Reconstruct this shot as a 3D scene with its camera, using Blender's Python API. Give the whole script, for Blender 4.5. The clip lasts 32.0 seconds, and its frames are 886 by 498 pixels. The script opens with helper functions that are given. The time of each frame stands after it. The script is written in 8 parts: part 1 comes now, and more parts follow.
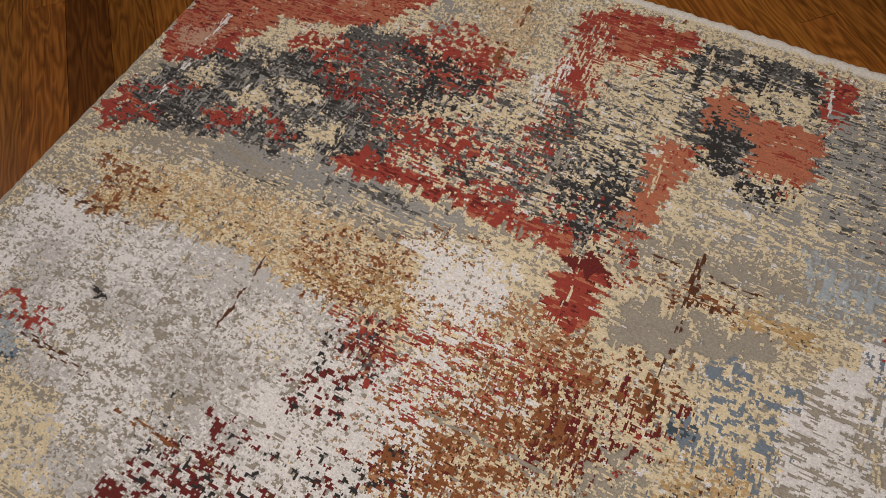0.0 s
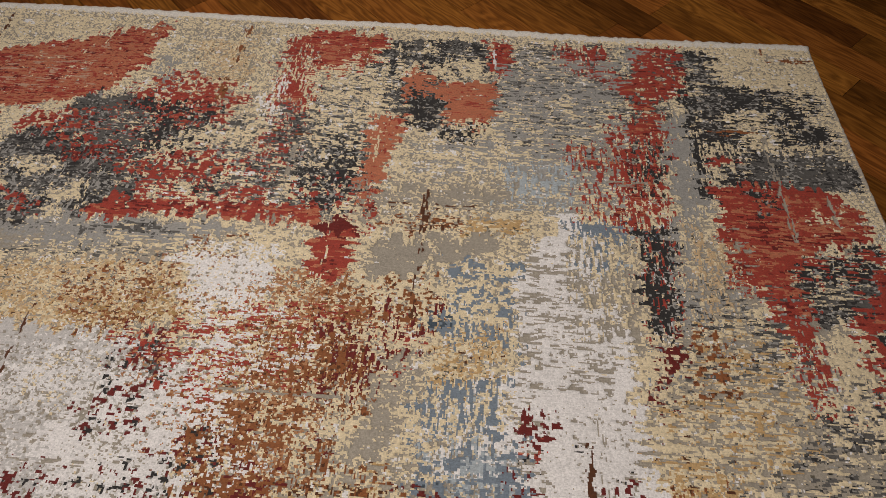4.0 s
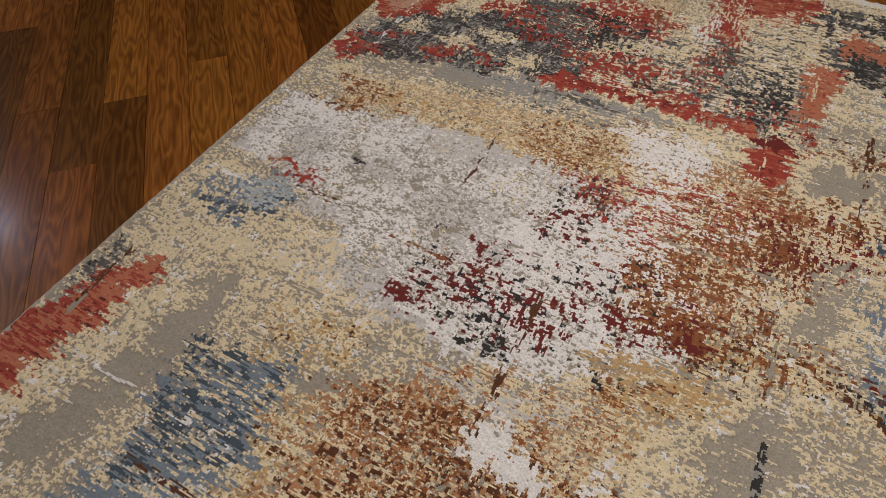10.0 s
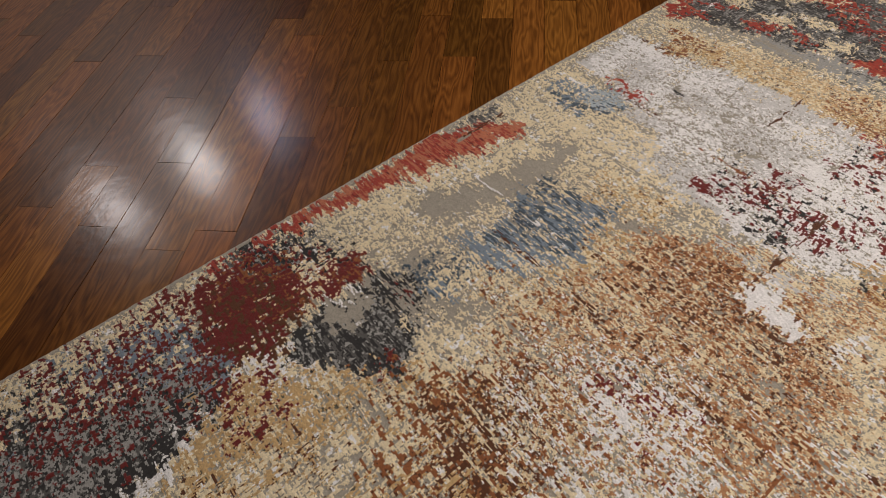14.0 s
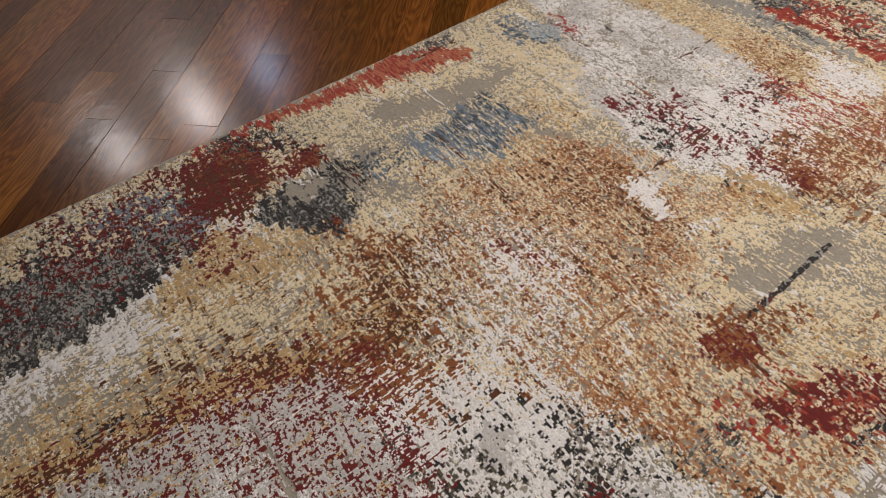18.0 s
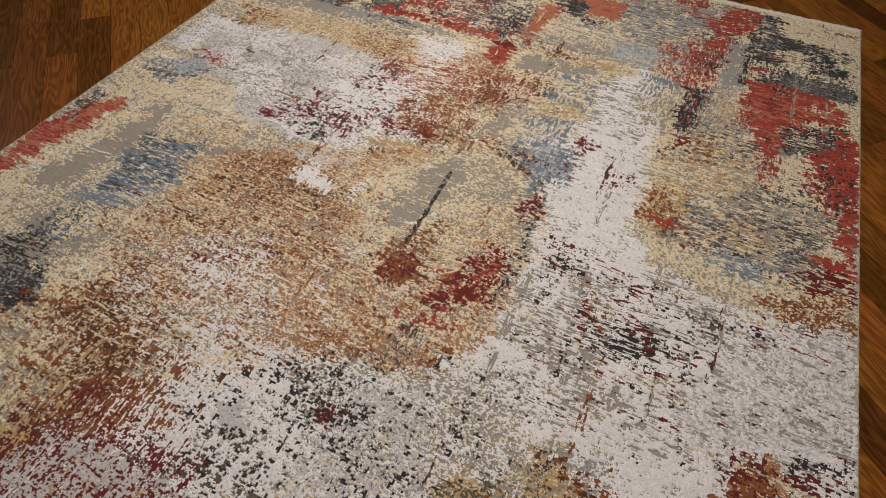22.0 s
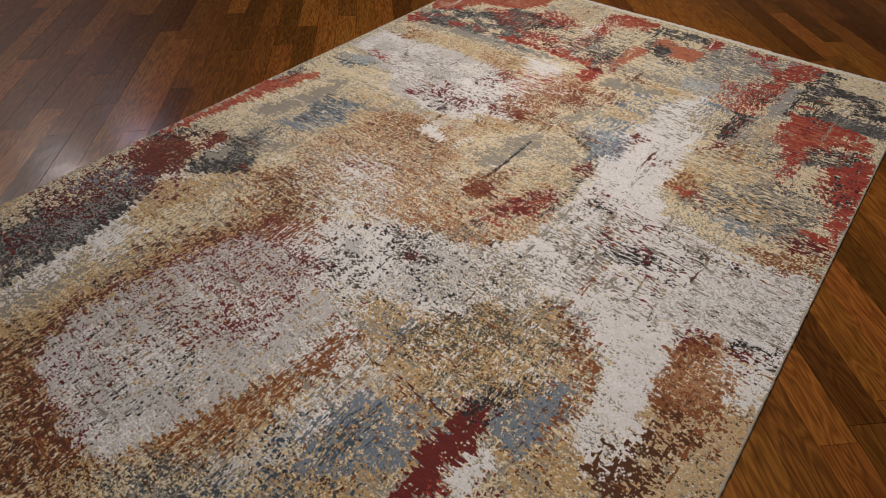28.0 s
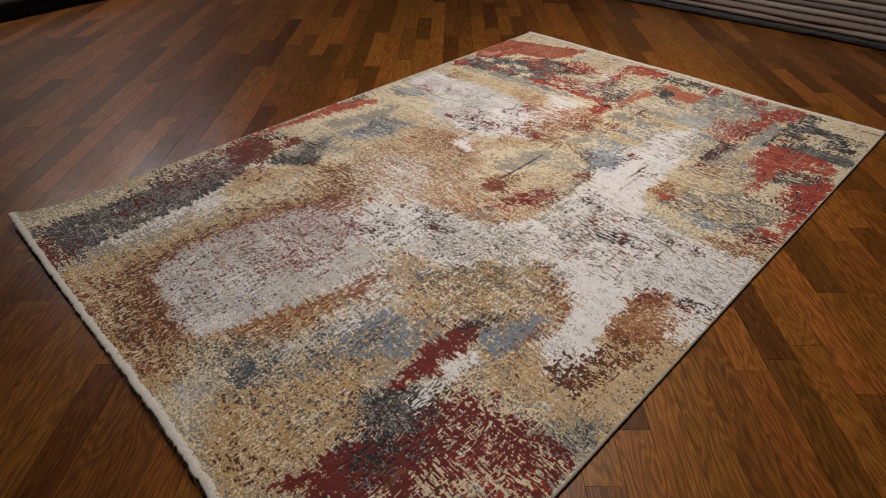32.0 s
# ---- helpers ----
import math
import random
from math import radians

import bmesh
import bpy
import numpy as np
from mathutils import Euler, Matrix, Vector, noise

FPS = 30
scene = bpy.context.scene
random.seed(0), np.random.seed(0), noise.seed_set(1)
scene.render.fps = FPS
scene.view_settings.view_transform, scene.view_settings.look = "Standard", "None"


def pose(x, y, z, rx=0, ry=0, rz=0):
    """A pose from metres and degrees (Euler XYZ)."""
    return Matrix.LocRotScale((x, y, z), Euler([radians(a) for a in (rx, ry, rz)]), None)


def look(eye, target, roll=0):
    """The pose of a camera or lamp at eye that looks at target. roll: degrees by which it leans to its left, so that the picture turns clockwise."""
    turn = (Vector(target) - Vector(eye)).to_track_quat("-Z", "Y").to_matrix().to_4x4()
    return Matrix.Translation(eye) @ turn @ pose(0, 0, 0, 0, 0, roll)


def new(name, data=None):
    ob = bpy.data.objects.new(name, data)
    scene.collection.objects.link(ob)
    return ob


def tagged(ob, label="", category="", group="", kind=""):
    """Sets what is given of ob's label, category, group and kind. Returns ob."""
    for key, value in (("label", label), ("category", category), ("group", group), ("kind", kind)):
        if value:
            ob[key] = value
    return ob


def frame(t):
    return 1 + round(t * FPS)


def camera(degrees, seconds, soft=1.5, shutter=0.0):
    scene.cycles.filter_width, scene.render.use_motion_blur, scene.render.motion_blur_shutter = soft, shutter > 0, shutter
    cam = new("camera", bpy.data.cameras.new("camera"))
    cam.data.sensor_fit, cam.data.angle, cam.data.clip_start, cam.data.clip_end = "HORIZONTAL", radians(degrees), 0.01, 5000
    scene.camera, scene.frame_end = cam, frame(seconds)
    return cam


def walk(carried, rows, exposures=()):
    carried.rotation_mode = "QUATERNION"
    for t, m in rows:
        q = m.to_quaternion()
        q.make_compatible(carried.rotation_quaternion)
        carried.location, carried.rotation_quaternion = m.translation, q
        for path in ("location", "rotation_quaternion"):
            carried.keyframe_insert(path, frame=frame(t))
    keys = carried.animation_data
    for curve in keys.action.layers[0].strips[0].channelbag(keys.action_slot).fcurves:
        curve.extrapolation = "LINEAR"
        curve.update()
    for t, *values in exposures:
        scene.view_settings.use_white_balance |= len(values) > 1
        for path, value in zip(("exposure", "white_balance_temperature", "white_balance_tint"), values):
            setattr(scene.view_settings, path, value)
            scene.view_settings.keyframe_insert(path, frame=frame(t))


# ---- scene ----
cam = camera(76.0, 32.0, soft=0.45)
PATH = [
    (0, (0.954, 1.851, 0.849), (0.509, 2.62, -0.943), -3.6),
    (0.5, (1.023, 1.864, 0.84), (0.611, 2.716, -0.922), -2.4),
    (1, (1.047, 1.854, 0.845), (0.687, 2.736, -0.913), -1.5),
    (1.5, (1.074, 1.827, 0.847), (0.761, 2.731, -0.909), -1.1),
    (2, (1.122, 1.816, 0.844), (0.873, 2.747, -0.908), -0.5),
    (2.5, (1.143, 1.788, 0.843), (0.964, 2.746, -0.903), 0.3),
    (3, (1.158, 1.741, 0.855), (1.03, 2.758, -0.862), 0.7),
    (3.5, (1.177, 1.711, 0.869), (1.094, 2.782, -0.818), 0.9),
    (5.5, (1.25, 1.562, 0.867), (1.215, 2.718, -0.765), 1.8),
    (6, (1.172, 1.518, 0.862), (1.139, 2.688, -0.76), 2.0),
    (6.5, (1.125, 1.491, 0.856), (1.075, 2.674, -0.756), 1.9),
    (7, (1.071, 1.467, 0.841), (0.996, 2.653, -0.767), 1.9),
    (7.5, (1.014, 1.446, 0.816), (0.892, 2.631, -0.79), 1.8),
    (8, (0.958, 1.422, 0.797), (0.775, 2.603, -0.806), 1.2),
    (8.5, (0.916, 1.402, 0.783), (0.658, 2.584, -0.809), 0.9),
    (9, (0.882, 1.388, 0.763), (0.518, 2.56, -0.816), 0.6),
    (9.5, (0.849, 1.355, 0.761), (0.334, 2.468, -0.818), -0.9),
    (10, (0.818, 1.281, 0.762), (0.203, 2.334, -0.823), -2.6),
    (10.5, (0.794, 1.197, 0.763), (0.105, 2.209, -0.818), -3.2),
    (11, (0.788, 1.133, 0.782), (0.039, 2.108, -0.796), -3.5),
    (11.5, (0.809, 1.065, 0.817), (-0.002, 1.994, -0.758), -4.2),
    (12, (0.841, 1.018, 0.832), (-0.032, 1.902, -0.735), -5.1),
    (12.5, (0.869, 0.979, 0.841), (-0.061, 1.821, -0.717), -5.4),
    (13, (0.878, 0.931, 0.855), (-0.114, 1.713, -0.696), -5.7),
    (13.5, (0.867, 0.871, 0.86), (-0.167, 1.604, -0.687), -6.3),
    (14, (0.856, 0.795, 0.857), (-0.196, 1.498, -0.691), -6.3),
    (14.5, (0.857, 0.737, 0.845), (-0.214, 1.41, -0.704), -6.4),
    (16.5, (0.989, 0.678, 0.872), (-0.087, 1.295, -0.697), -4.8),
    (17, (1.057, 0.697, 0.884), (0.0, 1.304, -0.701), -4.7),
    (17.5, (1.115, 0.714, 0.896), (0.082, 1.336, -0.699), -4.5),
    (18, (1.161, 0.734, 0.909), (0.159, 1.385, -0.695), -4.4),
    (18.5, (1.206, 0.751, 0.929), (0.249, 1.448, -0.683), -3.8),
    (19, (1.259, 0.767, 0.95), (0.343, 1.515, -0.664), -3.2),
    (19.5, (1.305, 0.784, 0.978), (0.446, 1.586, -0.641), -2.2),
    (20, (1.35, 0.812, 0.983), (0.549, 1.68, -0.631), -1.3),
    (20.5, (1.381, 0.832, 0.992), (0.664, 1.782, -0.615), -0.3),
    (21, (1.402, 0.809, 0.998), (0.756, 1.836, -0.592), 0.5),
    (21.5, (1.419, 0.773, 1.012), (0.855, 1.859, -0.57), 1.2),
    (22, (1.45, 0.726, 1.012), (0.962, 1.865, -0.558), 2.2),
    (22.5, (1.485, 0.678, 0.997), (1.034, 1.845, -0.563), 2.6),
    (23, (1.524, 0.648, 0.976), (1.081, 1.829, -0.576), 3.1),
    (23.5, (1.596, 0.625, 0.974), (1.125, 1.795, -0.579), 3.4),
    (24, (1.625, 0.597, 0.985), (1.102, 1.746, -0.566), 3.0),
    (24.5, (1.637, 0.533, 1.008), (1.082, 1.672, -0.54), 2.6),
    (25, (1.65, 0.449, 1.03), (1.062, 1.592, -0.503), 2.2),
    (25.5, (1.683, 0.407, 1.06), (1.06, 1.562, -0.449), 1.9),
    (27.5, (1.858, 0.296, 1.106), (0.957, 1.378, -0.315), -0.3),
    (28, (1.88, 0.229, 1.119), (0.964, 1.318, -0.286), -0.4),
    (28.5, (1.922, 0.193, 1.126), (0.982, 1.293, -0.255), -0.7),
    (29, (1.976, 0.192, 1.128), (1.018, 1.299, -0.234), -0.5),
    (29.5, (2.044, 0.166, 1.136), (1.045, 1.263, -0.205), -0.2),
    (30, (2.084, 0.119, 1.146), (1.045, 1.203, -0.175), 0.0),
    (30.5, (2.121, 0.046, 1.159), (1.059, 1.117, -0.154), -0.0),
    (31, (2.163, -0.016, 1.164), (1.075, 1.056, -0.127), -0.5),
    (31.5, (2.213, -0.049, 1.179), (1.102, 1.029, -0.087), -0.6),
    (32, (2.297, -0.072, 1.187), (1.157, 1.004, -0.055), -1.0),
]
walk(cam, [(t, look(eye, target, roll)) for t, eye, target, roll in PATH],
     [(0.0, -0.24), (6.0, -0.14), (7.5, -0.12), (9.0, -0.28), (10.0, -0.26), (13.0, -0.08), (14.0, -0.02), (17.0, 0.08), (18.5, -0.02), (20.0, -0.14), (22.0, -0.04), (25.0, 0.0), (28.5, 0.0), (32.0, 0.18)])

# ---- light: a showroom with warm ceiling spots ----
world = bpy.data.worlds.new("world")
scene.world = world
world.use_nodes = True
world.node_tree.nodes["Background"].inputs[0].default_value = (1.0, 0.85, 0.7, 1)
world.node_tree.nodes["Background"].inputs[1].default_value = 0.01
scene.view_settings.exposure = 0.0


def spot(x, y, z, watts, size, colour, beam=180):
    lamp = bpy.data.lights.new("ceiling_spot_light", "AREA")
    lamp.shape, lamp.size, lamp.energy, lamp.color = "DISK", size, watts, colour
    lamp.spread = radians(beam)
    ob = new("ceiling_spot_light", lamp)
    ob.matrix_world = pose(x, y, z)
    return ob


# unseen ceiling spots added to light the rug and its far end, then a row of spots in front of the west wall
for sx, sy, watts in ((0.8, 2.15, 21), (0.9, 3.6, 3), (1.4, 0.8, 10)):
    spot(sx, sy, 2.72, watts, 0.12, (1.0, 0.91, 0.815), 125)
for sx, sy, watts, tone in ((-4.0, 2.1, 9, (0.72, 0.78, 1.0)), (-3.85, 1.3, 21, (1.0, 0.93, 0.92)), (-3.75, 0.5, 15, (1.0, 0.93, 0.92))):
    spot(sx, sy, 2.6, watts, 0.11, tone)

# ---- materials ----


def nodes_of(name):
    m = bpy.data.materials.new(name)
    m.use_nodes = True
    n, l = m.node_tree.nodes, m.node_tree.links
    return m, n, l, n["Principled BSDF"]


def add(n, kind, **values):
    node = n.new(kind)
    for key, v in values.items():
        node.inputs[key.replace("_", " ")].default_value = v
    return node


def plain(name, colour, rough=0.6, metal=0.0, noise_scale=60.0, vary=0.15, bump=0.1):
    m, n, l, b = nodes_of(name)
    b.inputs["Roughness"].default_value, b.inputs["Metallic"].default_value = rough, metal
    tc = n.new("ShaderNodeTexCoord")
    nz = add(n, "ShaderNodeTexNoise", Scale=noise_scale, Detail=4.0)
    l.new(tc.outputs["Object"], nz.inputs["Vector"])
    ramp = n.new("ShaderNodeValToRGB")
    lo, hi = [c * (1 - vary) for c in colour], [min(1, c * (1 + vary)) for c in colour]
    ramp.color_ramp.elements[0].color, ramp.color_ramp.elements[1].color = (*lo, 1), (*hi, 1)
    ramp.color_ramp.elements[0].position, ramp.color_ramp.elements[1].position = 0.3, 0.7
    l.new(nz.outputs["Fac"], ramp.inputs["Fac"])
    l.new(ramp.outputs["Color"], b.inputs["Base Color"])
    bp = add(n, "ShaderNodeBump", Strength=bump, Distance=0.002)
    l.new(nz.outputs["Fac"], bp.inputs["Height"])
    l.new(bp.outputs["Normal"], b.inputs["Normal"])
    return m


def wood_material():
    """Varnished oak planks: colour differs from plank to plank, grain runs along each."""
    m, n, l, b = nodes_of("varnished_oak")
    tc, info = n.new("ShaderNodeTexCoord"), n.new("ShaderNodeObjectInfo")
    geo = n.new("ShaderNodeNewGeometry")
    rnd = n.new("ShaderNodeMath"); rnd.operation = "ADD"
    l.new(info.outputs["Random"], rnd.inputs[0]); l.new(geo.outputs["Random Per Island"], rnd.inputs[1])
    fr = n.new("ShaderNodeMath"); fr.operation = "FRACT"
    l.new(rnd.outputs[0], fr.inputs[0])
    off = n.new("ShaderNodeVectorMath"); off.operation = "MULTIPLY_ADD"
    comb = n.new("ShaderNodeCombineXYZ")
    for k in range(3):
        l.new(fr.outputs[0], comb.inputs[k])
    off.inputs[1].default_value = (37.0, 53.0, 11.0)
    l.new(comb.outputs[0], off.inputs[0]); l.new(tc.outputs["Object"], off.inputs[2])
    stretch = n.new("ShaderNodeMapping"); stretch.inputs["Scale"].default_value = (1.4, 9.0, 6.0)
    l.new(off.outputs[0], stretch.inputs["Vector"])
    warp = add(n, "ShaderNodeTexNoise", Scale=1.3, Detail=3.0, Roughness=0.55)
    l.new(stretch.outputs[0], warp.inputs["Vector"])
    rings = n.new("ShaderNodeMath"); rings.operation = "MULTIPLY"; rings.inputs[1].default_value = 17.0
    l.new(warp.outputs["Fac"], rings.inputs[0])
    pp = n.new("ShaderNodeMath"); pp.operation = "PINGPONG"; pp.inputs[1].default_value = 0.5
    l.new(rings.outputs[0], pp.inputs[0])
    fine_map = n.new("ShaderNodeMapping"); fine_map.inputs["Scale"].default_value = (7.0, 210.0, 40.0)
    l.new(off.outputs[0], fine_map.inputs["Vector"])
    pores = add(n, "ShaderNodeTexNoise", Scale=1.0, Detail=3.0, Roughness=0.6)
    l.new(fine_map.outputs[0], pores.inputs["Vector"])
    ramp = n.new("ShaderNodeValToRGB")
    r = ramp.color_ramp
    r.elements[0].position, r.elements[0].color = 0.0, (0.016, 0.0045, 0.0015, 1)
    r.elements[1].position, r.elements[1].color = 1.0, (0.44, 0.165, 0.034, 1)
    e = r.elements.new(0.45); e.color = (0.19, 0.063, 0.012, 1)
    mix = n.new("ShaderNodeMath"); mix.operation = "MULTIPLY_ADD"; mix.inputs[1].default_value = 0.62
    l.new(pp.outputs[0], mix.inputs[0])
    half = n.new("ShaderNodeMath"); half.operation = "MULTIPLY"; half.inputs[1].default_value = 0.62
    l.new(pores.outputs["Fac"], half.inputs[0]); l.new(half.outputs[0], mix.inputs[2])
    l.new(mix.outputs[0], ramp.inputs["Fac"])
    tone = n.new("ShaderNodeMapRange")
    tone.inputs["To Min"].default_value, tone.inputs["To Max"].default_value = 0.5, 1.4
    l.new(fr.outputs[0], tone.inputs["Value"])
    hsv = n.new("ShaderNodeHueSaturation")
    shade = n.new("ShaderNodeMath"); shade.operation = "MULTIPLY"; shade.inputs[1].default_value = 7.31
    turn = n.new("ShaderNodeMath"); turn.operation = "FRACT"
    l.new(fr.outputs[0], shade.inputs[0]); l.new(shade.outputs[0], turn.inputs[0])
    hue = n.new("ShaderNodeMapRange")
    hue.inputs["To Min"].default_value, hue.inputs["To Max"].default_value = 0.496, 0.508
    l.new(turn.outputs[0], hue.inputs["Value"]); l.new(hue.outputs[0], hsv.inputs["Hue"])
    l.new(ramp.outputs["Color"], hsv.inputs["Color"]); l.new(tone.outputs[0], hsv.inputs["Value"])
    l.new(hsv.outputs["Color"], b.inputs["Base Color"])
    b.inputs["Roughness"].default_value = 0.24
    wave = add(n, "ShaderNodeTexNoise", Scale=14.0, Detail=4.0)
    l.new(tc.outputs["Object"], wave.inputs["Vector"])
    rough = n.new("ShaderNodeMapRange")
    rough.inputs["To Min"].default_value, rough.inputs["To Max"].default_value = 0.30, 0.42
    l.new(wave.outputs["Fac"], rough.inputs["Value"]); l.new(rough.outputs[0], b.inputs["Roughness"])
    bump = add(n, "ShaderNodeBump", Strength=0.10, Distance=0.0010)
    l.new(mix.outputs[0], bump.inputs["Height"])
    bump2 = add(n, "ShaderNodeBump", Strength=0.14, Distance=0.006)
    l.new(wave.outputs["Fac"], bump2.inputs["Height"]); l.new(bump.outputs["Normal"], bump2.inputs["Normal"])
    l.new(bump2.outputs["Normal"], b.inputs["Normal"])
    # a thin lacquer coat over the oiled grain
    b.inputs["Coat Weight"].default_value, b.inputs["Coat Roughness"].default_value = 0.5, 0.2
    b.inputs["Specular IOR Level"].default_value = 0.18
    l.new(bump2.outputs["Normal"], b.inputs["Coat Normal"])
    return m


def pile_material():
    m, n, l, b = nodes_of("rug_pile")
    tc = n.new("ShaderNodeTexCoord")
    at = n.new("ShaderNodeAttribute"); at.attribute_name = "dye"
    lie = n.new("ShaderNodeMapping"); lie.inputs["Scale"].default_value = (1.0, 2.6, 1.0)
    l.new(tc.outputs["Object"], lie.inputs["Vector"])
    nz = add(n, "ShaderNodeTexNoise", Scale=230.0, Detail=4.0, Roughness=0.75)
    l.new(lie.outputs[0], nz.inputs["Vector"])
    # lighter tuft tips and darker gaps in the colour imitate the pile's self-shading
    val = n.new("ShaderNodeMapRange")
    val.inputs["From Min"].default_value, val.inputs["From Max"].default_value = 0.3, 0.7
    val.inputs["To Min"].default_value, val.inputs["To Max"].default_value = 0.80, 1.20
    l.new(nz.outputs["Fac"], val.inputs["Value"])
    hsv = n.new("ShaderNodeHueSaturation")
    l.new(at.outputs["Color"], hsv.inputs["Color"]); l.new(val.outputs[0], hsv.inputs["Value"])
    l.new(hsv.outputs["Color"], b.inputs["Base Color"])
    b.inputs["Roughness"].default_value = 0.5
    b.inputs["Sheen Weight"].default_value, b.inputs["Sheen Roughness"].default_value = 0.15, 0.5
    # the pile stands in rows of loops; the flat-woven ground between is smooth
    lane = n.new("ShaderNodeMapping"); lane.inputs["Scale"].default_value = (0.35, 1.0, 1.0)
    l.new(tc.outputs["Object"], lane.inputs["Vector"])
    rows = n.new("ShaderNodeTexWave"); rows.bands_direction = "Y"
    rows.inputs["Scale"].default_value, rows.inputs["Distortion"].default_value = 62.0, 5.0
    rows.inputs["Detail"].default_value, rows.inputs["Detail Scale"].default_value = 2.0, 2.2
    l.new(lane.outputs[0], rows.inputs["Vector"])
    high = n.new("ShaderNodeMath"); high.operation = "MULTIPLY_ADD"; high.inputs[1].default_value = 0.22
    l.new(rows.outputs["Fac"], high.inputs[0]); l.new(nz.outputs["Fac"], high.inputs[2])
    gloss = n.new("ShaderNodeMapRange")
    gloss.inputs["To Min"].default_value, gloss.inputs["To Max"].default_value = 0.06, 0.2
    l.new(at.outputs["Alpha"], gloss.inputs["Value"]); l.new(gloss.outputs[0], b.inputs["Specular IOR Level"])
    depth = n.new("ShaderNodeMapRange")
    depth.inputs["To Min"].default_value, depth.inputs["To Max"].default_value = 0.10, 0.5
    l.new(at.outputs["Alpha"], depth.inputs["Value"])
    bump = add(n, "ShaderNodeBump", Distance=0.003)
    l.new(depth.outputs[0], bump.inputs["Strength"])
    l.new(high.outputs[0], bump.inputs["Height"])
    l.new(bump.outputs["Normal"], b.inputs["Normal"])
    return m


OAK = wood_material()
PILE = pile_material()
FRINGE = plain("cotton_fringe", (0.74, 0.70, 0.66), 0.9, 0, 300, 0.2, 0.6)
BINDING = plain("wool_binding", (0.42, 0.38, 0.33), 0.9, 0, 400, 0.25, 0.6)
JOINT = plain("dark_joint", (0.012, 0.008, 0.006), 0.95, 0, 90, 0.3, 0.1)
WALL = plain("wall_paint", (0.22, 0.19, 0.16), 0.8, 0, 20, 0.05, 0.05)
# paler paint on the unseen west wall, to throw a haze onto the floor
PALEWALL = plain("pale_wall_paint", (0.34, 0.28, 0.25), 0.8, 0, 20, 0.05, 0.05)
CEILING = plain("ceiling_paint", (0.10, 0.09, 0.085), 0.9, 0, 20, 0.04, 0.05)

# ---- building blocks ----


def part(name, bm, material, parent=None, label=""):
    mesh = bpy.data.meshes.new(name)
    bm.to_mesh(mesh)
    bm.free()
    mesh.materials.append(material)
    ob = new(name, mesh)
    if parent is not None:
        ob.parent = parent
    return tagged(ob, label)


def box(bm, x0, x1, y0, y1, z0, z1, bevel=0.0):
    made = bmesh.ops.create_cube(bm, size=1)["verts"]
    bmesh.ops.scale(bm, vec=(x1 - x0, y1 - y0, z1 - z0), verts=made)
    bmesh.ops.translate(bm, vec=((x0 + x1) / 2, (y0 + y1) / 2, (z0 + z1) / 2), verts=made)
    if bevel:
        edges = list({e for v in made for e in v.link_edges})
        bmesh.ops.bevel(bm, geom=edges, offset=bevel, segments=2, affect="EDGES", profile=0.6)
    return made


# ---- room shell: unseen, added to set what the floor reflects ----
X0, X1, Y0, Y1, TOP = -5.2, 5.5, -4.0, 6.5, 2.8
for name, dims in (("wall_west", (X0 - 0.15, X0, Y0, Y1, 0, TOP)), ("wall_east", (X1, X1 + 0.15, Y0, Y1, 0, TOP)),
                   ("wall_south", (X0 - 0.15, X1 + 0.15, Y0 - 0.15, Y0, 0, TOP)), ("wall_north", (X0 - 0.15, X1 + 0.15, Y1, Y1 + 0.15, 0, TOP))):
    bm = bmesh.new(); box(bm, *dims)
    tagged(part(name, bm, PALEWALL if name == "wall_west" else WALL), "plain painted showroom wall, out of view", "wall", kind="structure")
bm = bmesh.new(); box(bm, X0 - 0.15, X1 + 0.15, Y0 - 0.15, Y1 + 0.15, TOP, TOP + 0.15)
tagged(part("ceiling", bm, CEILING), "plain painted showroom ceiling, out of view", "ceiling", kind="structure")

# ---- rug ----
CELL = 0.0021
NX, NY = 952, 1376
W, L = NX * CELL, NY * CELL


def ranked(a):
    order = np.empty(a.size)
    order[np.argsort(a, axis=None)] = np.arange(a.size) / a.size
    return order.reshape(NY, NX)


def field(gx, gy, seed):
    """Even-spread smooth noise on the weave, with grains of gx by gy metres."""
    a = np.random.default_rng(seed).standard_normal((NY, NX))
    fy, fx = np.fft.fftfreq(NY)[:, None], np.fft.fftfreq(NX)[None, :]
    sx, sy = gx / CELL * 0.42, gy / CELL * 0.42
    a = np.fft.ifft2(np.fft.fft2(a) * np.exp(-2 * (np.pi * fx * sx) ** 2 - 2 * (np.pi * fy * sy) ** 2)).real
    return ranked(a)


def knots(gx, gy, wide, tall, seed):
    """The same noise in whole knots, each wide by tall cells, so that its flecks have stepped outlines."""
    a = field(gx, gy, seed)
    return ranked(a[np.ix_(np.arange(NY) // tall * tall, np.arange(NX) // wide * wide)] + 1e-4 * a)


FINE = field(0.0042, 0.0030, 2)
GRAIN = {
    "fleck": FINE, "clump": knots(0.0060, 0.0048, 2, 2, 3), "blot": ranked(0.6 * field(0.019, 0.012, 4) + 0.4 * FINE), "cloud": ranked(0.45 * field(0.075, 0.06, 5) + 0.55 * FINE),
    "across": knots(0.0145, 0.0028, 3, 1, 6), "along": knots(0.0032, 0.0125, 1, 3, 7),
}
# thin and dense places: each grain drifts with a broader one
BRUSH = ranked(0.45 * field(0.11, 0.007, 25) + 0.35 * field(0.007, 0.09, 26) + 0.3 * field(0.03, 0.02, 27))
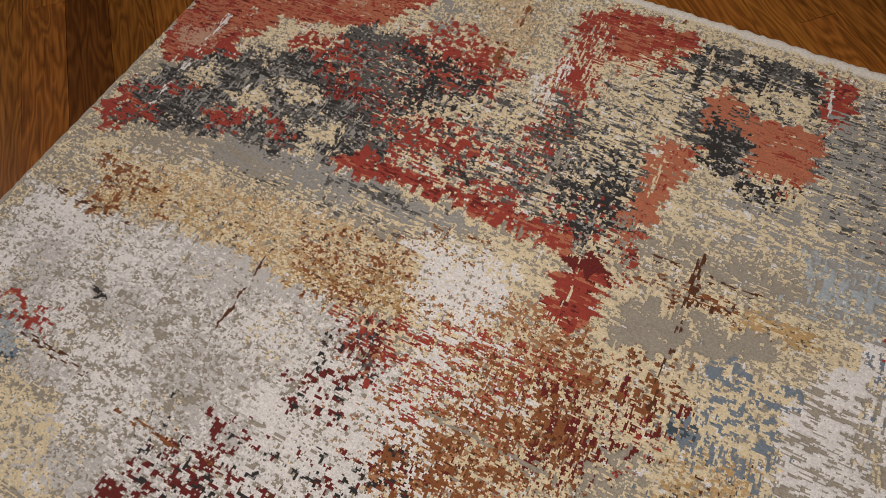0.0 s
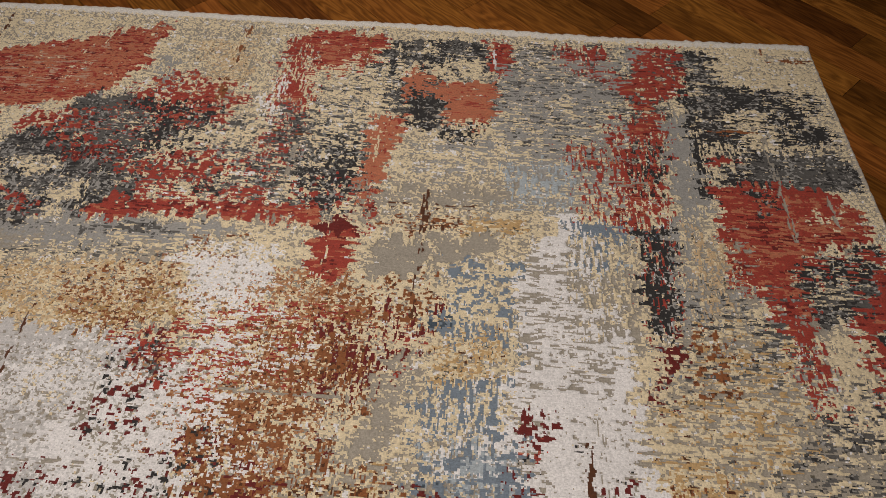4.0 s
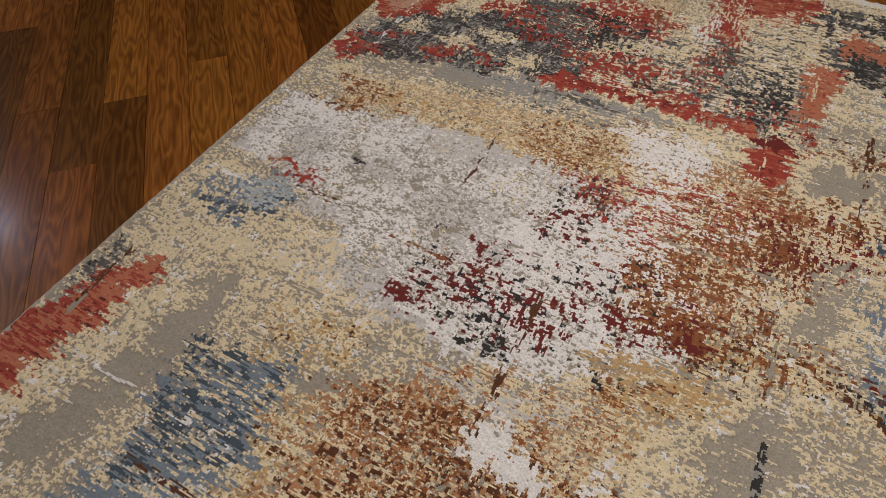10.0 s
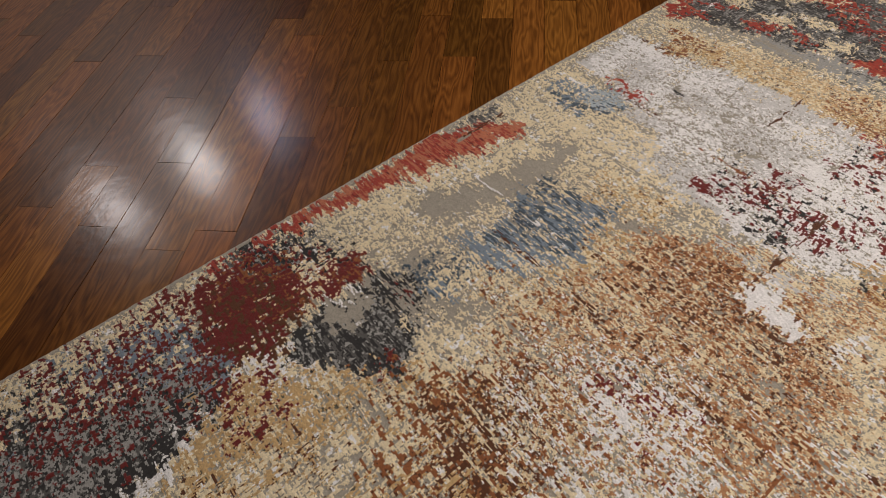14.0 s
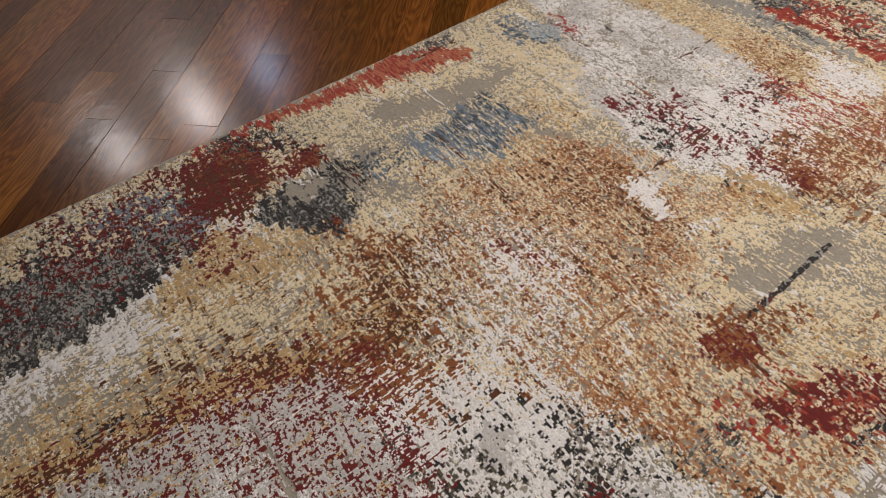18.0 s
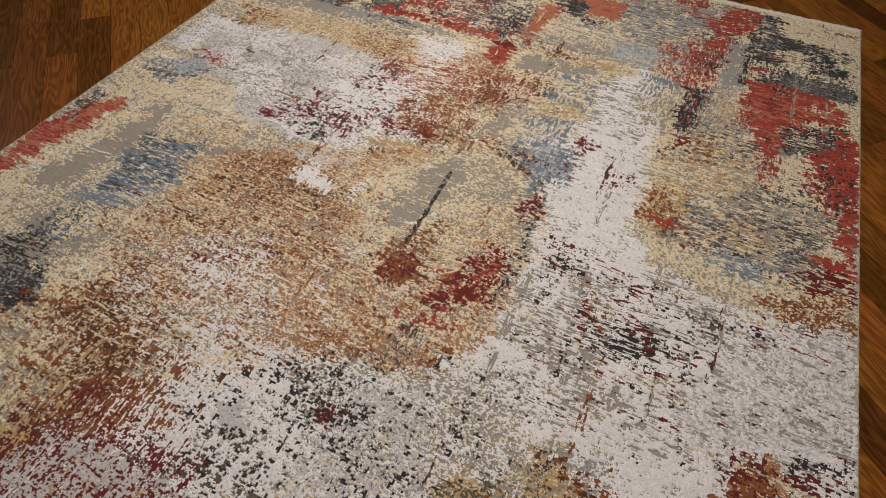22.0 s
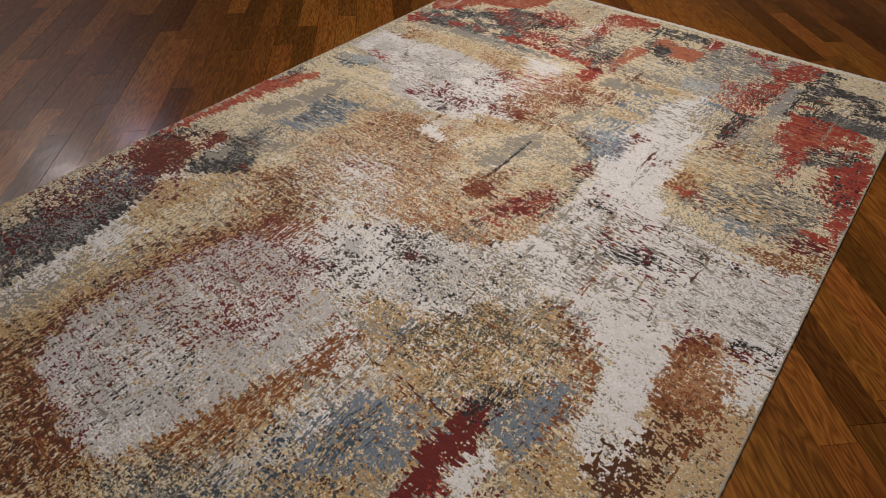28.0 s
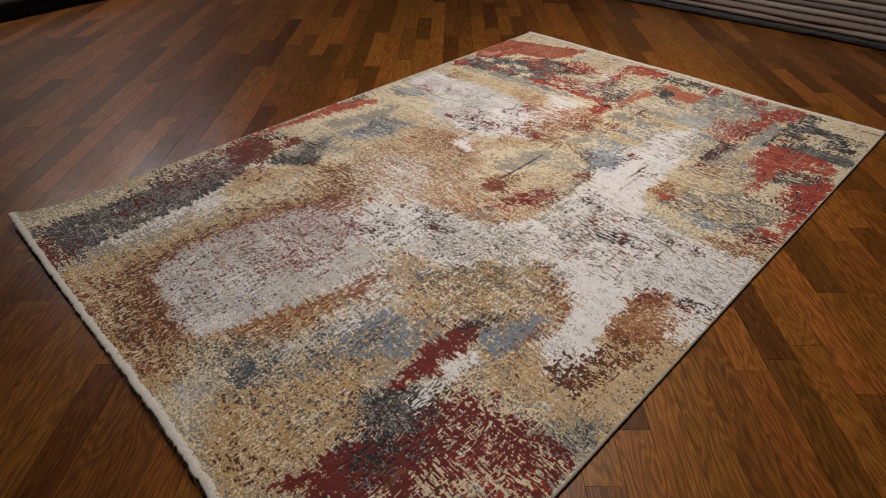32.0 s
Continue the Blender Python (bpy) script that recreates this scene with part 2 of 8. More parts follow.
for k, weight in (("fleck", 0.32), ("clump", 0.55), ("across", 0.45), ("along", 0.45)):
    GRAIN[k] = ranked(GRAIN[k] + weight * BRUSH)
# brushed outlines: rows and columns of knots drag a motif's rim along the weave
DRAG_X = (0.7 * field(0.16, 0.0065, 41) + 0.3 * field(0.05, 0.0042, 42) - 0.5) * 0.040
DRAG_Y = (0.7 * field(0.0065, 0.14, 43) + 0.3 * field(0.0042, 0.05, 44) - 0.5) * 0.030
RIM = 0.42 * field(0.035, 0.025, 31) + 0.34 * field(0.075, 0.008, 32) + 0.24 * field(0.008, 0.06, 33) - 0.5
DYE = {
    "ground": (0.345, 0.31, 0.265), "white": (0.85, 0.82, 0.83), "silver": (0.60, 0.575, 0.575), "cream": (0.79, 0.665, 0.465), "gold": (0.56, 0.37, 0.18),
    "ochre": (0.42, 0.26, 0.11), "rust": (0.27, 0.095, 0.034), "brown": (0.105, 0.036, 0.014), "red": (0.36, 0.052, 0.036), "wine": (0.15, 0.017, 0.015),
    "coral": (0.50, 0.17, 0.095), "grey": (0.115, 0.11, 0.107), "dark": (0.040, 0.038, 0.039), "mist": (0.33, 0.32, 0.31), "blue": (0.20, 0.245, 0.305),
    "navy": (0.065, 0.09, 0.12), "sky": (0.43, 0.48, 0.53), "sand": (0.62, 0.45, 0.275), "pink": (0.55, 0.33, 0.24), "olive": (0.125, 0.11, 0.085), "copper": (0.46, 0.225, 0.11),
}
FLAT = "ground grey dark mist olive"
NAMES = list(DYE)
cx = (np.arange(NX)[None, :] + 0.5) * CELL
cy = (np.arange(NY)[:, None] + 0.5) * CELL
weave = np.full((NY, NX), NAMES.index("ground"))
strokes = 0


def lay(dye, amount, grain, edge, near, i0, i1, j0, j1, over):
    """Put a dye on part of the weave: near is how far each cell lies inside the motif, in metres."""
    global strokes
    strokes += 1

    def bit(g, dy, dx):
        return g[np.ix_((np.arange(j0, j1) + strokes * dy) % NY, (np.arange(i0, i1) + strokes * dx) % NX)]

    rim = edge * (1.0 if amount > 0.6 else 1.4)
    inside = np.clip(0.6 + (near + bit(RIM, 36, 90) * rim * 2.0) / rim, 0, 1)
    put = bit(GRAIN[grain], 54, 30) < amount * inside
    patch_ = weave[j0:j1, i0:i1]
    if over:
        put &= np.isin(patch_, [NAMES.index(k) for k in over.split()])
    patch_[put] = NAMES.index(dye)


def window(xs, ys, pad):
    return (max(0, int((min(xs) - pad) / CELL)), min(NX, int((max(xs) + pad) / CELL) + 1),
            max(0, int((min(ys) - pad) / CELL)), min(NY, int((max(ys) + pad) / CELL) + 1))


def off_line(px, py, ax, ay, bx, by):
    """Distance of each cell from one straight piece of an outline."""
    dx, dy = bx - ax, by - ay
    f = np.clip(((px - ax) * dx + (py - ay) * dy) / max(dx * dx + dy * dy, 1e-9), 0, 1)
    return np.hypot(px - ax - f * dx, py - ay - f * dy)


def patch(dye, amount, grain, edge, outline, over=""):
    """One motif of the design: a ragged field of one dye within an outline, covering part of the weave."""
    xs, ys = outline[0::2], outline[1::2]
    i0, i1, j0, j1 = window(xs, ys, edge * 5)
    if i1 <= i0 or j1 <= j0:
        return
    px, py = cx[:, i0:i1] + DRAG_X[j0:j1, i0:i1], cy[j0:j1] + DRAG_Y[j0:j1, i0:i1]
    inner = np.zeros((j1 - j0, i1 - i0), dtype=bool)
    near = np.full(inner.shape, 9.0)
    for k in range(len(xs)):
        ax, ay, bx, by = xs[k - 1], ys[k - 1], xs[k], ys[k]
        near = np.minimum(near, off_line(px, py, ax, ay, bx, by))
        if ay != by:
            inner ^= ((py < ay) != (py < by)) & (px < (bx - ax) * (py - ay) / (by - ay) + ax)
    lay(dye, amount, grain, edge, np.where(inner, near, -near), i0, i1, j0, j1, over)


def stroke(dye, amount, grain, width, line, over=""):
    """A thin line of one dye."""
    xs, ys = line[0::2], line[1::2]
    i0, i1, j0, j1 = window(xs, ys, width * 2)
    if i1 <= i0 or j1 <= j0:
        return
    near = np.full((j1 - j0, i1 - i0), 9.0)
    for k in range(1, len(xs)):
        near = np.minimum(near, off_line(cx[:, i0:i1], cy[j0:j1], xs[k - 1], ys[k - 1], xs[k], ys[k]))
    lay(dye, amount, grain, width * 0.2, width / 2 - near, i0, i1, j0, j1, over)


# the plain ground of the rug: cream tufts on a flat woven base
patch("cream", 0.52, "fleck", 0.02, (-0.1, -0.1, 2.1, -0.1, 2.1, 3.0, -0.1, 3.0))
# design
# far end: cream and grey ground
patch("cream", 0.6, "fleck", 0.01, (-0.03, 2.872, 2.026, 2.91, 2.03, 2.118, 1.961, 1.959, 0.413, 1.857))
patch("mist", 0.75, "across", 0.025, (1.254, 2.7, 1.545, 2.725, 1.512, 2.36, 1.279, 2.461))
patch("grey", 0.5, "across", 0.02, (1.254, 2.854, 1.721, 2.858, 1.535, 2.446, 1.267, 2.535))
patch("cream", 0.42, "across", 0.02, (1.268, 2.657, 1.553, 2.681, 1.517, 2.313, 1.254, 2.356))
# red field in the far corner
patch("red", 0.98, "blot", 0.014, (-0.028, 2.661, 0.457, 2.858, 0.455, 2.718, 0.407, 2.627, 0.319, 2.569, 0.199, 2.542, 0.183, 2.484, 0.16, 2.408, 0.02, 2.349))
patch("coral", 0.36, "across", 0.015, (-0.028, 2.661, 0.457, 2.858, 0.455, 2.718, 0.401, 2.59, 0.183, 2.484, 0.02, 2.349), "red")
patch("pink", 0.16, "across", 0.015, (0.104, 2.688, 0.378, 2.788, 0.354, 2.626, 0.198, 2.587), "red coral")
patch("wine", 0.1, "across", 0.01, (-0.028, 2.661, 0.457, 2.858, 0.422, 2.651, 0.02, 2.349), "red")
patch("pink", 0.75, "fleck", 0.012, (0.029, 2.427, 0.118, 2.477, 0.141, 2.435, 0.064, 2.381))
patch("cream", 0.7, "fleck", 0.014, (0.199, 2.542, 0.326, 2.58, 0.396, 2.528, 0.307, 2.479))
# grey band under it
patch("grey", 0.93, "blot", 0.018, (0.022, 2.255, 0.079, 2.362, 0.172, 2.421, 0.32, 2.5, 0.355, 2.599, 0.471, 2.607, 0.607, 2.533, 0.701, 2.537, 0.654, 2.431, 0.581, 2.39, 0.564, 2.289, 0.485, 2.286, 0.303, 2.252, 0.23, 2.232, 0.058, 2.175))
patch("dark", 0.4, "across", 0.015, (0.022, 2.255, 0.079, 2.362, 0.362, 2.541, 0.607, 2.533, 0.654, 2.431, 0.564, 2.289, 0.303, 2.252, 0.058, 2.175), "grey")
patch("mist", 0.16, "along", 0.015, (0.022, 2.255, 0.079, 2.362, 0.362, 2.541, 0.607, 2.533, 0.654, 2.431, 0.564, 2.289, 0.303, 2.252), "grey dark")
patch("cream", 0.8, "fleck", 0.012, (0.094, 2.36, 0.151, 2.384, 0.169, 2.34, 0.12, 2.326))
patch("cream", 0.75, "fleck", 0.012, (0.214, 2.342, 0.272, 2.371, 0.308, 2.317, 0.262, 2.293))
patch("cream", 0.7, "fleck", 0.01, (0.295, 2.395, 0.364, 2.428, 0.401, 2.388, 0.329, 2.362))
patch("cream", 0.7, "blot", 0.008, (0.404, 2.331, 0.455, 2.358, 0.474, 2.316, 0.424, 2.29))
patch("red", 0.85, "clump", 0.012, (0.009, 2.185, 0.033, 2.282, 0.058, 2.261, 0.066, 2.227, 0.125, 2.235, 0.098, 2.189, 0.052, 2.152))
patch("red", 0.8, "clump", 0.012, (0.203, 2.286, 0.261, 2.312, 0.295, 2.291, 0.275, 2.248, 0.237, 2.248))
patch("red", 0.75, "clump", 0.012, (0.318, 2.321, 0.404, 2.303, 0.39, 2.267, 0.358, 2.279))
patch("red", 0.7, "across", 0.01, (0.064, 2.286, 0.147, 2.317, 0.129, 2.28, 0.083, 2.271))
patch("red", 0.55, "clump", 0.018, (0.264, 2.505, 0.372, 2.57, 0.496, 2.508, 0.581, 2.588, 0.587, 2.378, 0.41, 2.414))
patch("wine", 0.4, "along", 0.01, (0.364, 2.428, 0.499, 2.455, 0.462, 2.411))
# light stripe over the gold band
patch("mist", 0.92, "blot", 0.008, (0.269, 2.239, 0.482, 2.272, 0.64, 2.273, 0.742, 2.287, 0.794, 2.264, 0.709, 2.221, 0.58, 2.22, 0.476, 2.205, 0.266, 2.184))
patch("ground", 0.6, "across", 0.01, (0.087, 2.171, 0.273, 2.234, 0.495, 2.212, 0.709, 2.221, 0.858, 2.312, 0.832, 2.222, 0.666, 2.181, 0.443, 2.168, 0.195, 2.132))
patch("grey", 0.5, "across", 0.008, (0.307, 2.246, 0.554, 2.266, 0.726, 2.275, 0.656, 2.242, 0.498, 2.245))
patch("grey", 0.45, "across", 0.008, (0.275, 2.188, 0.531, 2.208, 0.749, 2.224, 0.64, 2.189, 0.433, 2.183))
patch("cream", 0.35, "across", 0.01, (0.12, 2.163, 0.404, 2.21, 0.731, 2.264, 0.803, 2.244, 0.597, 2.19, 0.287, 2.173))
# cream square with a rosy top, between two red posts
patch("cream", 0.85, "fleck", 0.012, (0.489, 2.789, 0.773, 2.873, 0.81, 2.689, 0.783, 2.568, 0.669, 2.556, 0.568, 2.617))
patch("sand", 0.5, "fleck", 0.015, (0.554, 2.793, 0.685, 2.831, 0.708, 2.669, 0.623, 2.663), "cream ground")
patch("mist", 0.6, "along", 0.01, (0.481, 2.691, 0.508, 2.776, 0.561, 2.631, 0.536, 2.605))
patch("grey", 0.8, "across", 0.012, (0.562, 2.525, 0.76, 2.567, 0.804, 2.48, 0.723, 2.429, 0.614, 2.467))
patch("mist", 0.4, "along", 0.012, (0.601, 2.547, 0.788, 2.554, 0.787, 2.439, 0.699, 2.434))
patch("red", 0.5, "clump", 0.02, (0.444, 2.659, 0.561, 2.631, 0.623, 2.524, 0.51, 2.529, 0.453, 2.541))
patch("cream", 0.55, "clump", 0.014, (0.507, 2.611, 0.657, 2.584, 0.629, 2.511, 0.53, 2.489))
patch("red", 0.45, "along", 0.014, (0.767, 2.824, 0.842, 2.856, 0.867, 2.623, 0.829, 2.357, 0.779, 2.32, 0.77, 2.514))
patch("red", 0.45, "along", 0.018, (0.768, 2.778, 0.835, 2.839, 0.849, 2.577, 0.844, 2.433, 0.819, 2.384, 0.791, 2.427))
patch("white", 0.55, "along", 0.01, (0.731, 2.611, 0.773, 2.692, 0.794, 2.667, 0.792, 2.483))
# red block at the far edge
patch("red", 0.96, "blot", 0.012, (0.803, 2.866, 0.99, 2.856, 1, 2.758, 0.926, 2.683, 0.868, 2.7, 0.826, 2.779))
patch("coral", 0.3, "across", 0.008, (0.803, 2.866, 0.99, 2.856, 0.987, 2.746, 0.868, 2.7), "red")
patch("cream", 0.4, "across", 0.008, (0.911, 2.787, 0.996, 2.794, 0.992, 2.7, 0.871, 2.678))
# dark and cream mosaic right of it
patch("grey", 0.9, "across", 0.014, (0.873, 2.667, 0.999, 2.77, 1.02, 2.846, 1.239, 2.853, 1.282, 2.748, 1.143, 2.713, 1.151, 2.545, 1.043, 2.596, 1.019, 2.574, 1.034, 2.323, 0.885, 2.312, 0.915, 2.487))
patch("dark", 0.5, "blot", 0.012, (0.991, 2.844, 1.283, 2.844, 1.254, 2.734, 1.088, 2.708, 1.139, 2.544, 1.043, 2.596), "grey")
patch("cream", 0.55, "across", 0.014, (0.869, 2.689, 1.001, 2.747, 1.034, 2.323, 0.862, 2.31, 0.866, 2.483))
patch("cream", 0.8, "blot", 0.008, (1.086, 2.852, 1.122, 2.855, 1.125, 2.806, 1.089, 2.802))
patch("cream", 0.7, "clump", 0.008, (1.042, 2.762, 1.226, 2.785, 1.254, 2.734, 1.116, 2.71, 1.032, 2.715))
patch("dark", 0.55, "clump", 0.012, (0.867, 2.411, 1.003, 2.494, 1.005, 2.37, 0.931, 2.316))
patch("red", 0.3, "clump", 0.012, (0.846, 2.392, 0.987, 2.42, 0.986, 2.336, 0.885, 2.312))
patch("coral", 0.9, "clump", 0.008, (1.043, 2.716, 1.079, 2.742, 1.093, 2.642, 1.054, 2.628))
patch("coral", 0.95, "across", 0.007, (1.137, 2.701, 1.257, 2.709, 1.254, 2.583, 1.215, 2.566, 1.169, 2.576, 1.141, 2.625))
patch("red", 0.6, "across", 0.007, (1.144, 2.695, 1.257, 2.709, 1.254, 2.583, 1.169, 2.576), "coral")
patch("cream", 0.5, "across", 0.005, (1.169, 2.586, 1.254, 2.593, 1.248, 2.568, 1.176, 2.567))
patch("dark", 0.7, "clump", 0.01, (1.056, 2.683, 1.147, 2.647, 1.144, 2.554, 1.073, 2.558))
patch("red", 0.8, "clump", 0.008, (1.239, 2.866, 1.291, 2.865, 1.289, 2.737, 1.254, 2.734))
patch("dark", 0.5, "clump", 0.01, (1.15, 2.574, 1.228, 2.571, 1.21, 2.511, 1.159, 2.516))
# coral hook and the red bar
patch("coral", 0.95, "clump", 0.006, (1.019, 2.574, 1.063, 2.594, 1.06, 2.528, 1.033, 2.469, 1.028, 2.397, 1.032, 2.339, 1.007, 2.337, 0.993, 2.447, 1.003, 2.513))
patch("red", 0.3, "along", 0.006, (1.019, 2.574, 1.063, 2.594, 1.032, 2.339, 1.007, 2.337), "coral")
patch("cream", 0.75, "fleck", 0.014, (1.03, 2.478, 1.254, 2.515, 1.277, 2.342, 1.046, 2.324))
patch("mist", 0.3, "across", 0.014, (1.076, 2.519, 1.254, 2.534, 1.278, 2.426, 1.109, 2.412))
patch("ground", 0.7, "across", 0.008, (1.028, 2.38, 1.278, 2.405, 1.266, 2.357, 1.043, 2.348))
patch("red", 0.92, "clump", 0.009, (0.534, 2.334, 0.615, 2.32, 0.697, 2.322, 0.787, 2.334, 0.927, 2.339, 0.942, 2.316, 0.935, 2.288, 0.843, 2.293, 0.727, 2.297, 0.623, 2.295, 0.546, 2.268, 0.478, 2.281))
patch("wine", 0.45, "across", 0.008, (0.58, 2.321, 0.788, 2.329, 0.794, 2.305, 0.634, 2.296), "red")
patch("coral", 0.4, "across", 0.008, (0.788, 2.33, 0.94, 2.332, 0.935, 2.288, 0.843, 2.293), "red")
patch("red", 0.4, "across", 0.014, (0.527, 2.437, 0.699, 2.398, 0.822, 2.39, 0.813, 2.323, 0.58, 2.321))
patch("cream", 0.5, "clump", 0.014, (0.542, 2.43, 0.666, 2.43, 0.694, 2.33, 0.586, 2.338))
patch("dark", 0.55, "clump", 0.012, (0.659, 2.412, 0.729, 2.426, 0.746, 2.358, 0.69, 2.346))
patch("red", 0.93, "clump", 0.008, (0.94, 2.293, 1.003, 2.297, 1.042, 2.356, 1.039, 2.277, 1.007, 2.267, 1.008, 2.174, 0.974, 2.185, 0.927, 2.239))
patch("wine", 0.7, "clump", 0.008, (0.938, 2.288, 1.003, 2.293, 1.003, 2.252, 0.948, 2.248), "red")
patch("red", 0.6, "clump", 0.01, (0.921, 2.238, 0.986, 2.251, 0.997, 2.173, 0.943, 2.176))
patch("coral", 0.35, "along", 0.008, (0.932, 2.239, 0.998, 2.244, 0.997, 2.173), "red")
# gold and cream band
patch("cream", 0.85, "fleck", 0.01, (0.046, 2.129, 0.175, 2.157, 0.446, 2.163, 0.679, 2.198, 0.812, 2.271, 0.914, 2.297, 0.95, 2.17, 0.854, 2.124, 0.771, 2.093, 0.642, 2.054, 0.573, 2.049, 0.383, 2.042, 0.26, 2.052, 0.142, 2.05))
patch("gold", 0.38, "fleck", 0.014, (0.079, 2.121, 0.309, 2.143, 0.449, 2.159, 0.683, 2.188, 0.767, 2.102, 0.576, 2.045, 0.377, 2.05, 0.175, 2.068))
patch("sand", 0.4, "fleck", 0.014, (0.191, 2.137, 0.679, 2.198, 0.767, 2.102, 0.52, 2.05), "cream gold")
patch("rust", 0.3, "clump", 0.014, (0.096, 2.101, 0.157, 2.118, 0.253, 2.122, 0.294, 2.053, 0.201, 2.066, 0.138, 2.054))
patch("rust", 0.26, "fleck", 0.018, (0.518, 2.138, 0.648, 2.175, 0.727, 2.227, 0.803, 2.244, 0.842, 2.13, 0.738, 2.081, 0.575, 2.029))
patch("ochre", 0.25, "fleck", 0.014, (0.535, 2.077, 0.707, 2.142, 0.738, 2.081, 0.589, 2.024))
# white streak and copper column
patch("white", 0.6, "fleck", 0.016, (0.705, 2.208, 0.763, 2.241, 0.844, 2.193, 0.875, 2.142, 0.812, 2.089, 0.759, 2.098))
patch("white", 0.8, "blot", 0.008, (0.812, 2.187, 0.849, 2.195, 0.868, 2.125, 0.821, 2.122))
patch("copper", 0.6, "fleck", 0.02, (0.835, 2.169, 1.008, 2.192, 1.038, 2.126, 0.999, 2.057, 0.89, 1.998, 0.845, 2.017, 0.865, 2.099))
patch("cream", 0.35, "fleck", 0.014, (0.8, 2.114, 1.011, 2.154, 1.012, 2.071, 0.865, 2.015))
patch("red", 0.25, "across", 0.014, (0.74, 2.076, 0.914, 2.117, 1.038, 2.126, 1.038, 2.072, 0.872, 2.082))
patch("brown", 0.5, "fleck", 0.022, (0.849, 2.009, 1.015, 2.063, 1.038, 2.02, 1.004, 1.975, 0.92, 1.951, 0.873, 1.958))
patch("rust", 0.45, "fleck", 0.02, (0.812, 1.935, 0.89, 1.998, 1.031, 2.018, 1.067, 1.935, 0.882, 1.865, 0.797, 1.896))
patch("cream", 0.3, "clump", 0.018, (0.79, 1.978, 1.023, 2.066, 1.069, 1.93, 0.856, 1.849))
patch("white", 0.35, "clump", 0.016, (0.771, 1.979, 0.911, 2.033, 0.93, 1.947, 0.826, 1.907))
patch("wine", 0.3, "clump", 0.016, (0.826, 1.907, 1.02, 2.048, 1.033, 1.986, 0.956, 1.887, 0.856, 1.849))
patch("rust", 0.4, "along", 0.018, (0.857, 2.037, 0.963, 2.118, 0.999, 2.023, 0.989, 1.857, 0.94, 1.835, 0.887, 1.908))
patch("copper", 0.4, "fleck", 0.018, (0.862, 2.061, 0.959, 2.144, 1.064, 2.151, 1.092, 2.077, 1.006, 1.979, 0.964, 1.893, 0.883, 1.928))
patch("white", 0.35, "fleck", 0.014, (0.752, 2.053, 0.84, 2.109, 0.911, 1.972, 0.922, 1.834, 0.833, 1.837))
patch("cream", 0.35, "along", 0.014, (0.863, 1.969, 1.002, 2.001, 1.009, 1.839, 0.905, 1.833))
# small dark red blocks and the cream field right of the hook
patch("cream", 0.72, "fleck", 0.012, (0.994, 2.32, 1.312, 2.345, 1.313, 2.169, 1.299, 2.067, 1.173, 2.083, 1.072, 2.075, 1.008, 2.174))
patch("ground", 0.92, "blot", 0.008, (1.075, 2.265, 1.141, 2.277, 1.133, 2.225, 1.093, 2.187, 1.05, 2.184))
patch("ground", 0.8, "blot", 0.008, (1.231, 2.292, 1.271, 2.287, 1.265, 2.235, 1.238, 2.24))
patch("rust", 0.5, "across", 0.007, (1.047, 2.312, 1.208, 2.329, 1.208, 2.302, 1.072, 2.292))
patch("brown", 0.5, "clump", 0.005, (1.093, 2.312, 1.197, 2.317, 1.197, 2.297, 1.106, 2.294))
patch("gold", 0.5, "across", 0.008, (1.208, 2.337, 1.312, 2.337, 1.305, 2.297, 1.209, 2.29))
patch("red", 0.28, "across", 0.012, (0.967, 2.099, 1.109, 2.115, 1.172, 2.095, 1.164, 2.058, 1.013, 2.059))
patch("rust", 0.4, "along", 0.014, (0.983, 2.057, 1.061, 2.087, 1.101, 1.985, 1.086, 1.942, 1.021, 1.937))
patch("wine", 0.45, "along", 0.012, (0.985, 2.045, 1.055, 2.05, 1.114, 2.054, 1.12, 1.986, 1.006, 1.979))
patch("ground", 0.95, "blot", 0.01, (1.109, 2.06, 1.164, 2.058, 1.141, 1.966, 1.094, 1.863, 1.068, 1.862, 1.077, 1.941, 1.109, 1.997))
patch("cream", 0.55, "fleck", 0.014, (0.99, 1.956, 1.121, 1.976, 1.095, 1.854, 1.001, 1.839))
patch("wine", 0.6, "clump", 0.006, (1.009, 1.896, 1.02, 1.912, 1.024, 1.859, 1.005, 1.867))
patch("red", 0.6, "clump", 0.006, (1.097, 2.03, 1.134, 2.056, 1.146, 2.033, 1.108, 2.008))
# sand field with blue
patch("cream", 0.55, "fleck", 0.014, (1.168, 2.186, 1.308, 2.196, 1.304, 2.068, 1.174, 2.059))
patch("gold", 0.6, "across", 0.012, (1.172, 2.095, 1.28, 2.102, 1.278, 1.997, 1.197, 1.992, 1.165, 2.035))
patch("sand", 0.5, "fleck", 0.012, (1.162, 2.094, 1.28, 2.102, 1.278, 1.997, 1.168, 1.99), "gold ground")
patch("blue", 0.3, "clump", 0.014, (1.179, 2.186, 1.309, 2.21, 1.3, 2.104, 1.194, 2.06))
patch("blue", 0.55, "along", 0.014, (1.149, 1.978, 1.273, 1.986, 1.272, 1.856, 1.201, 1.861, 1.145, 1.905))
patch("white", 0.4, "along", 0.014, (1.168, 1.979, 1.302, 1.999, 1.272, 1.856, 1.184, 1.851))
patch("sky", 0.35, "along", 0.014, (1.149, 1.978, 1.283, 1.987, 1.272, 1.866, 1.166, 1.859), "blue ground")
patch("blue", 0.65, "clump", 0.016, (1.131, 1.847, 1.237, 1.854, 1.289, 1.839, 1.287, 1.731, 1.246, 1.704, 1.229, 1.767, 1.187, 1.789, 1.134, 1.812))
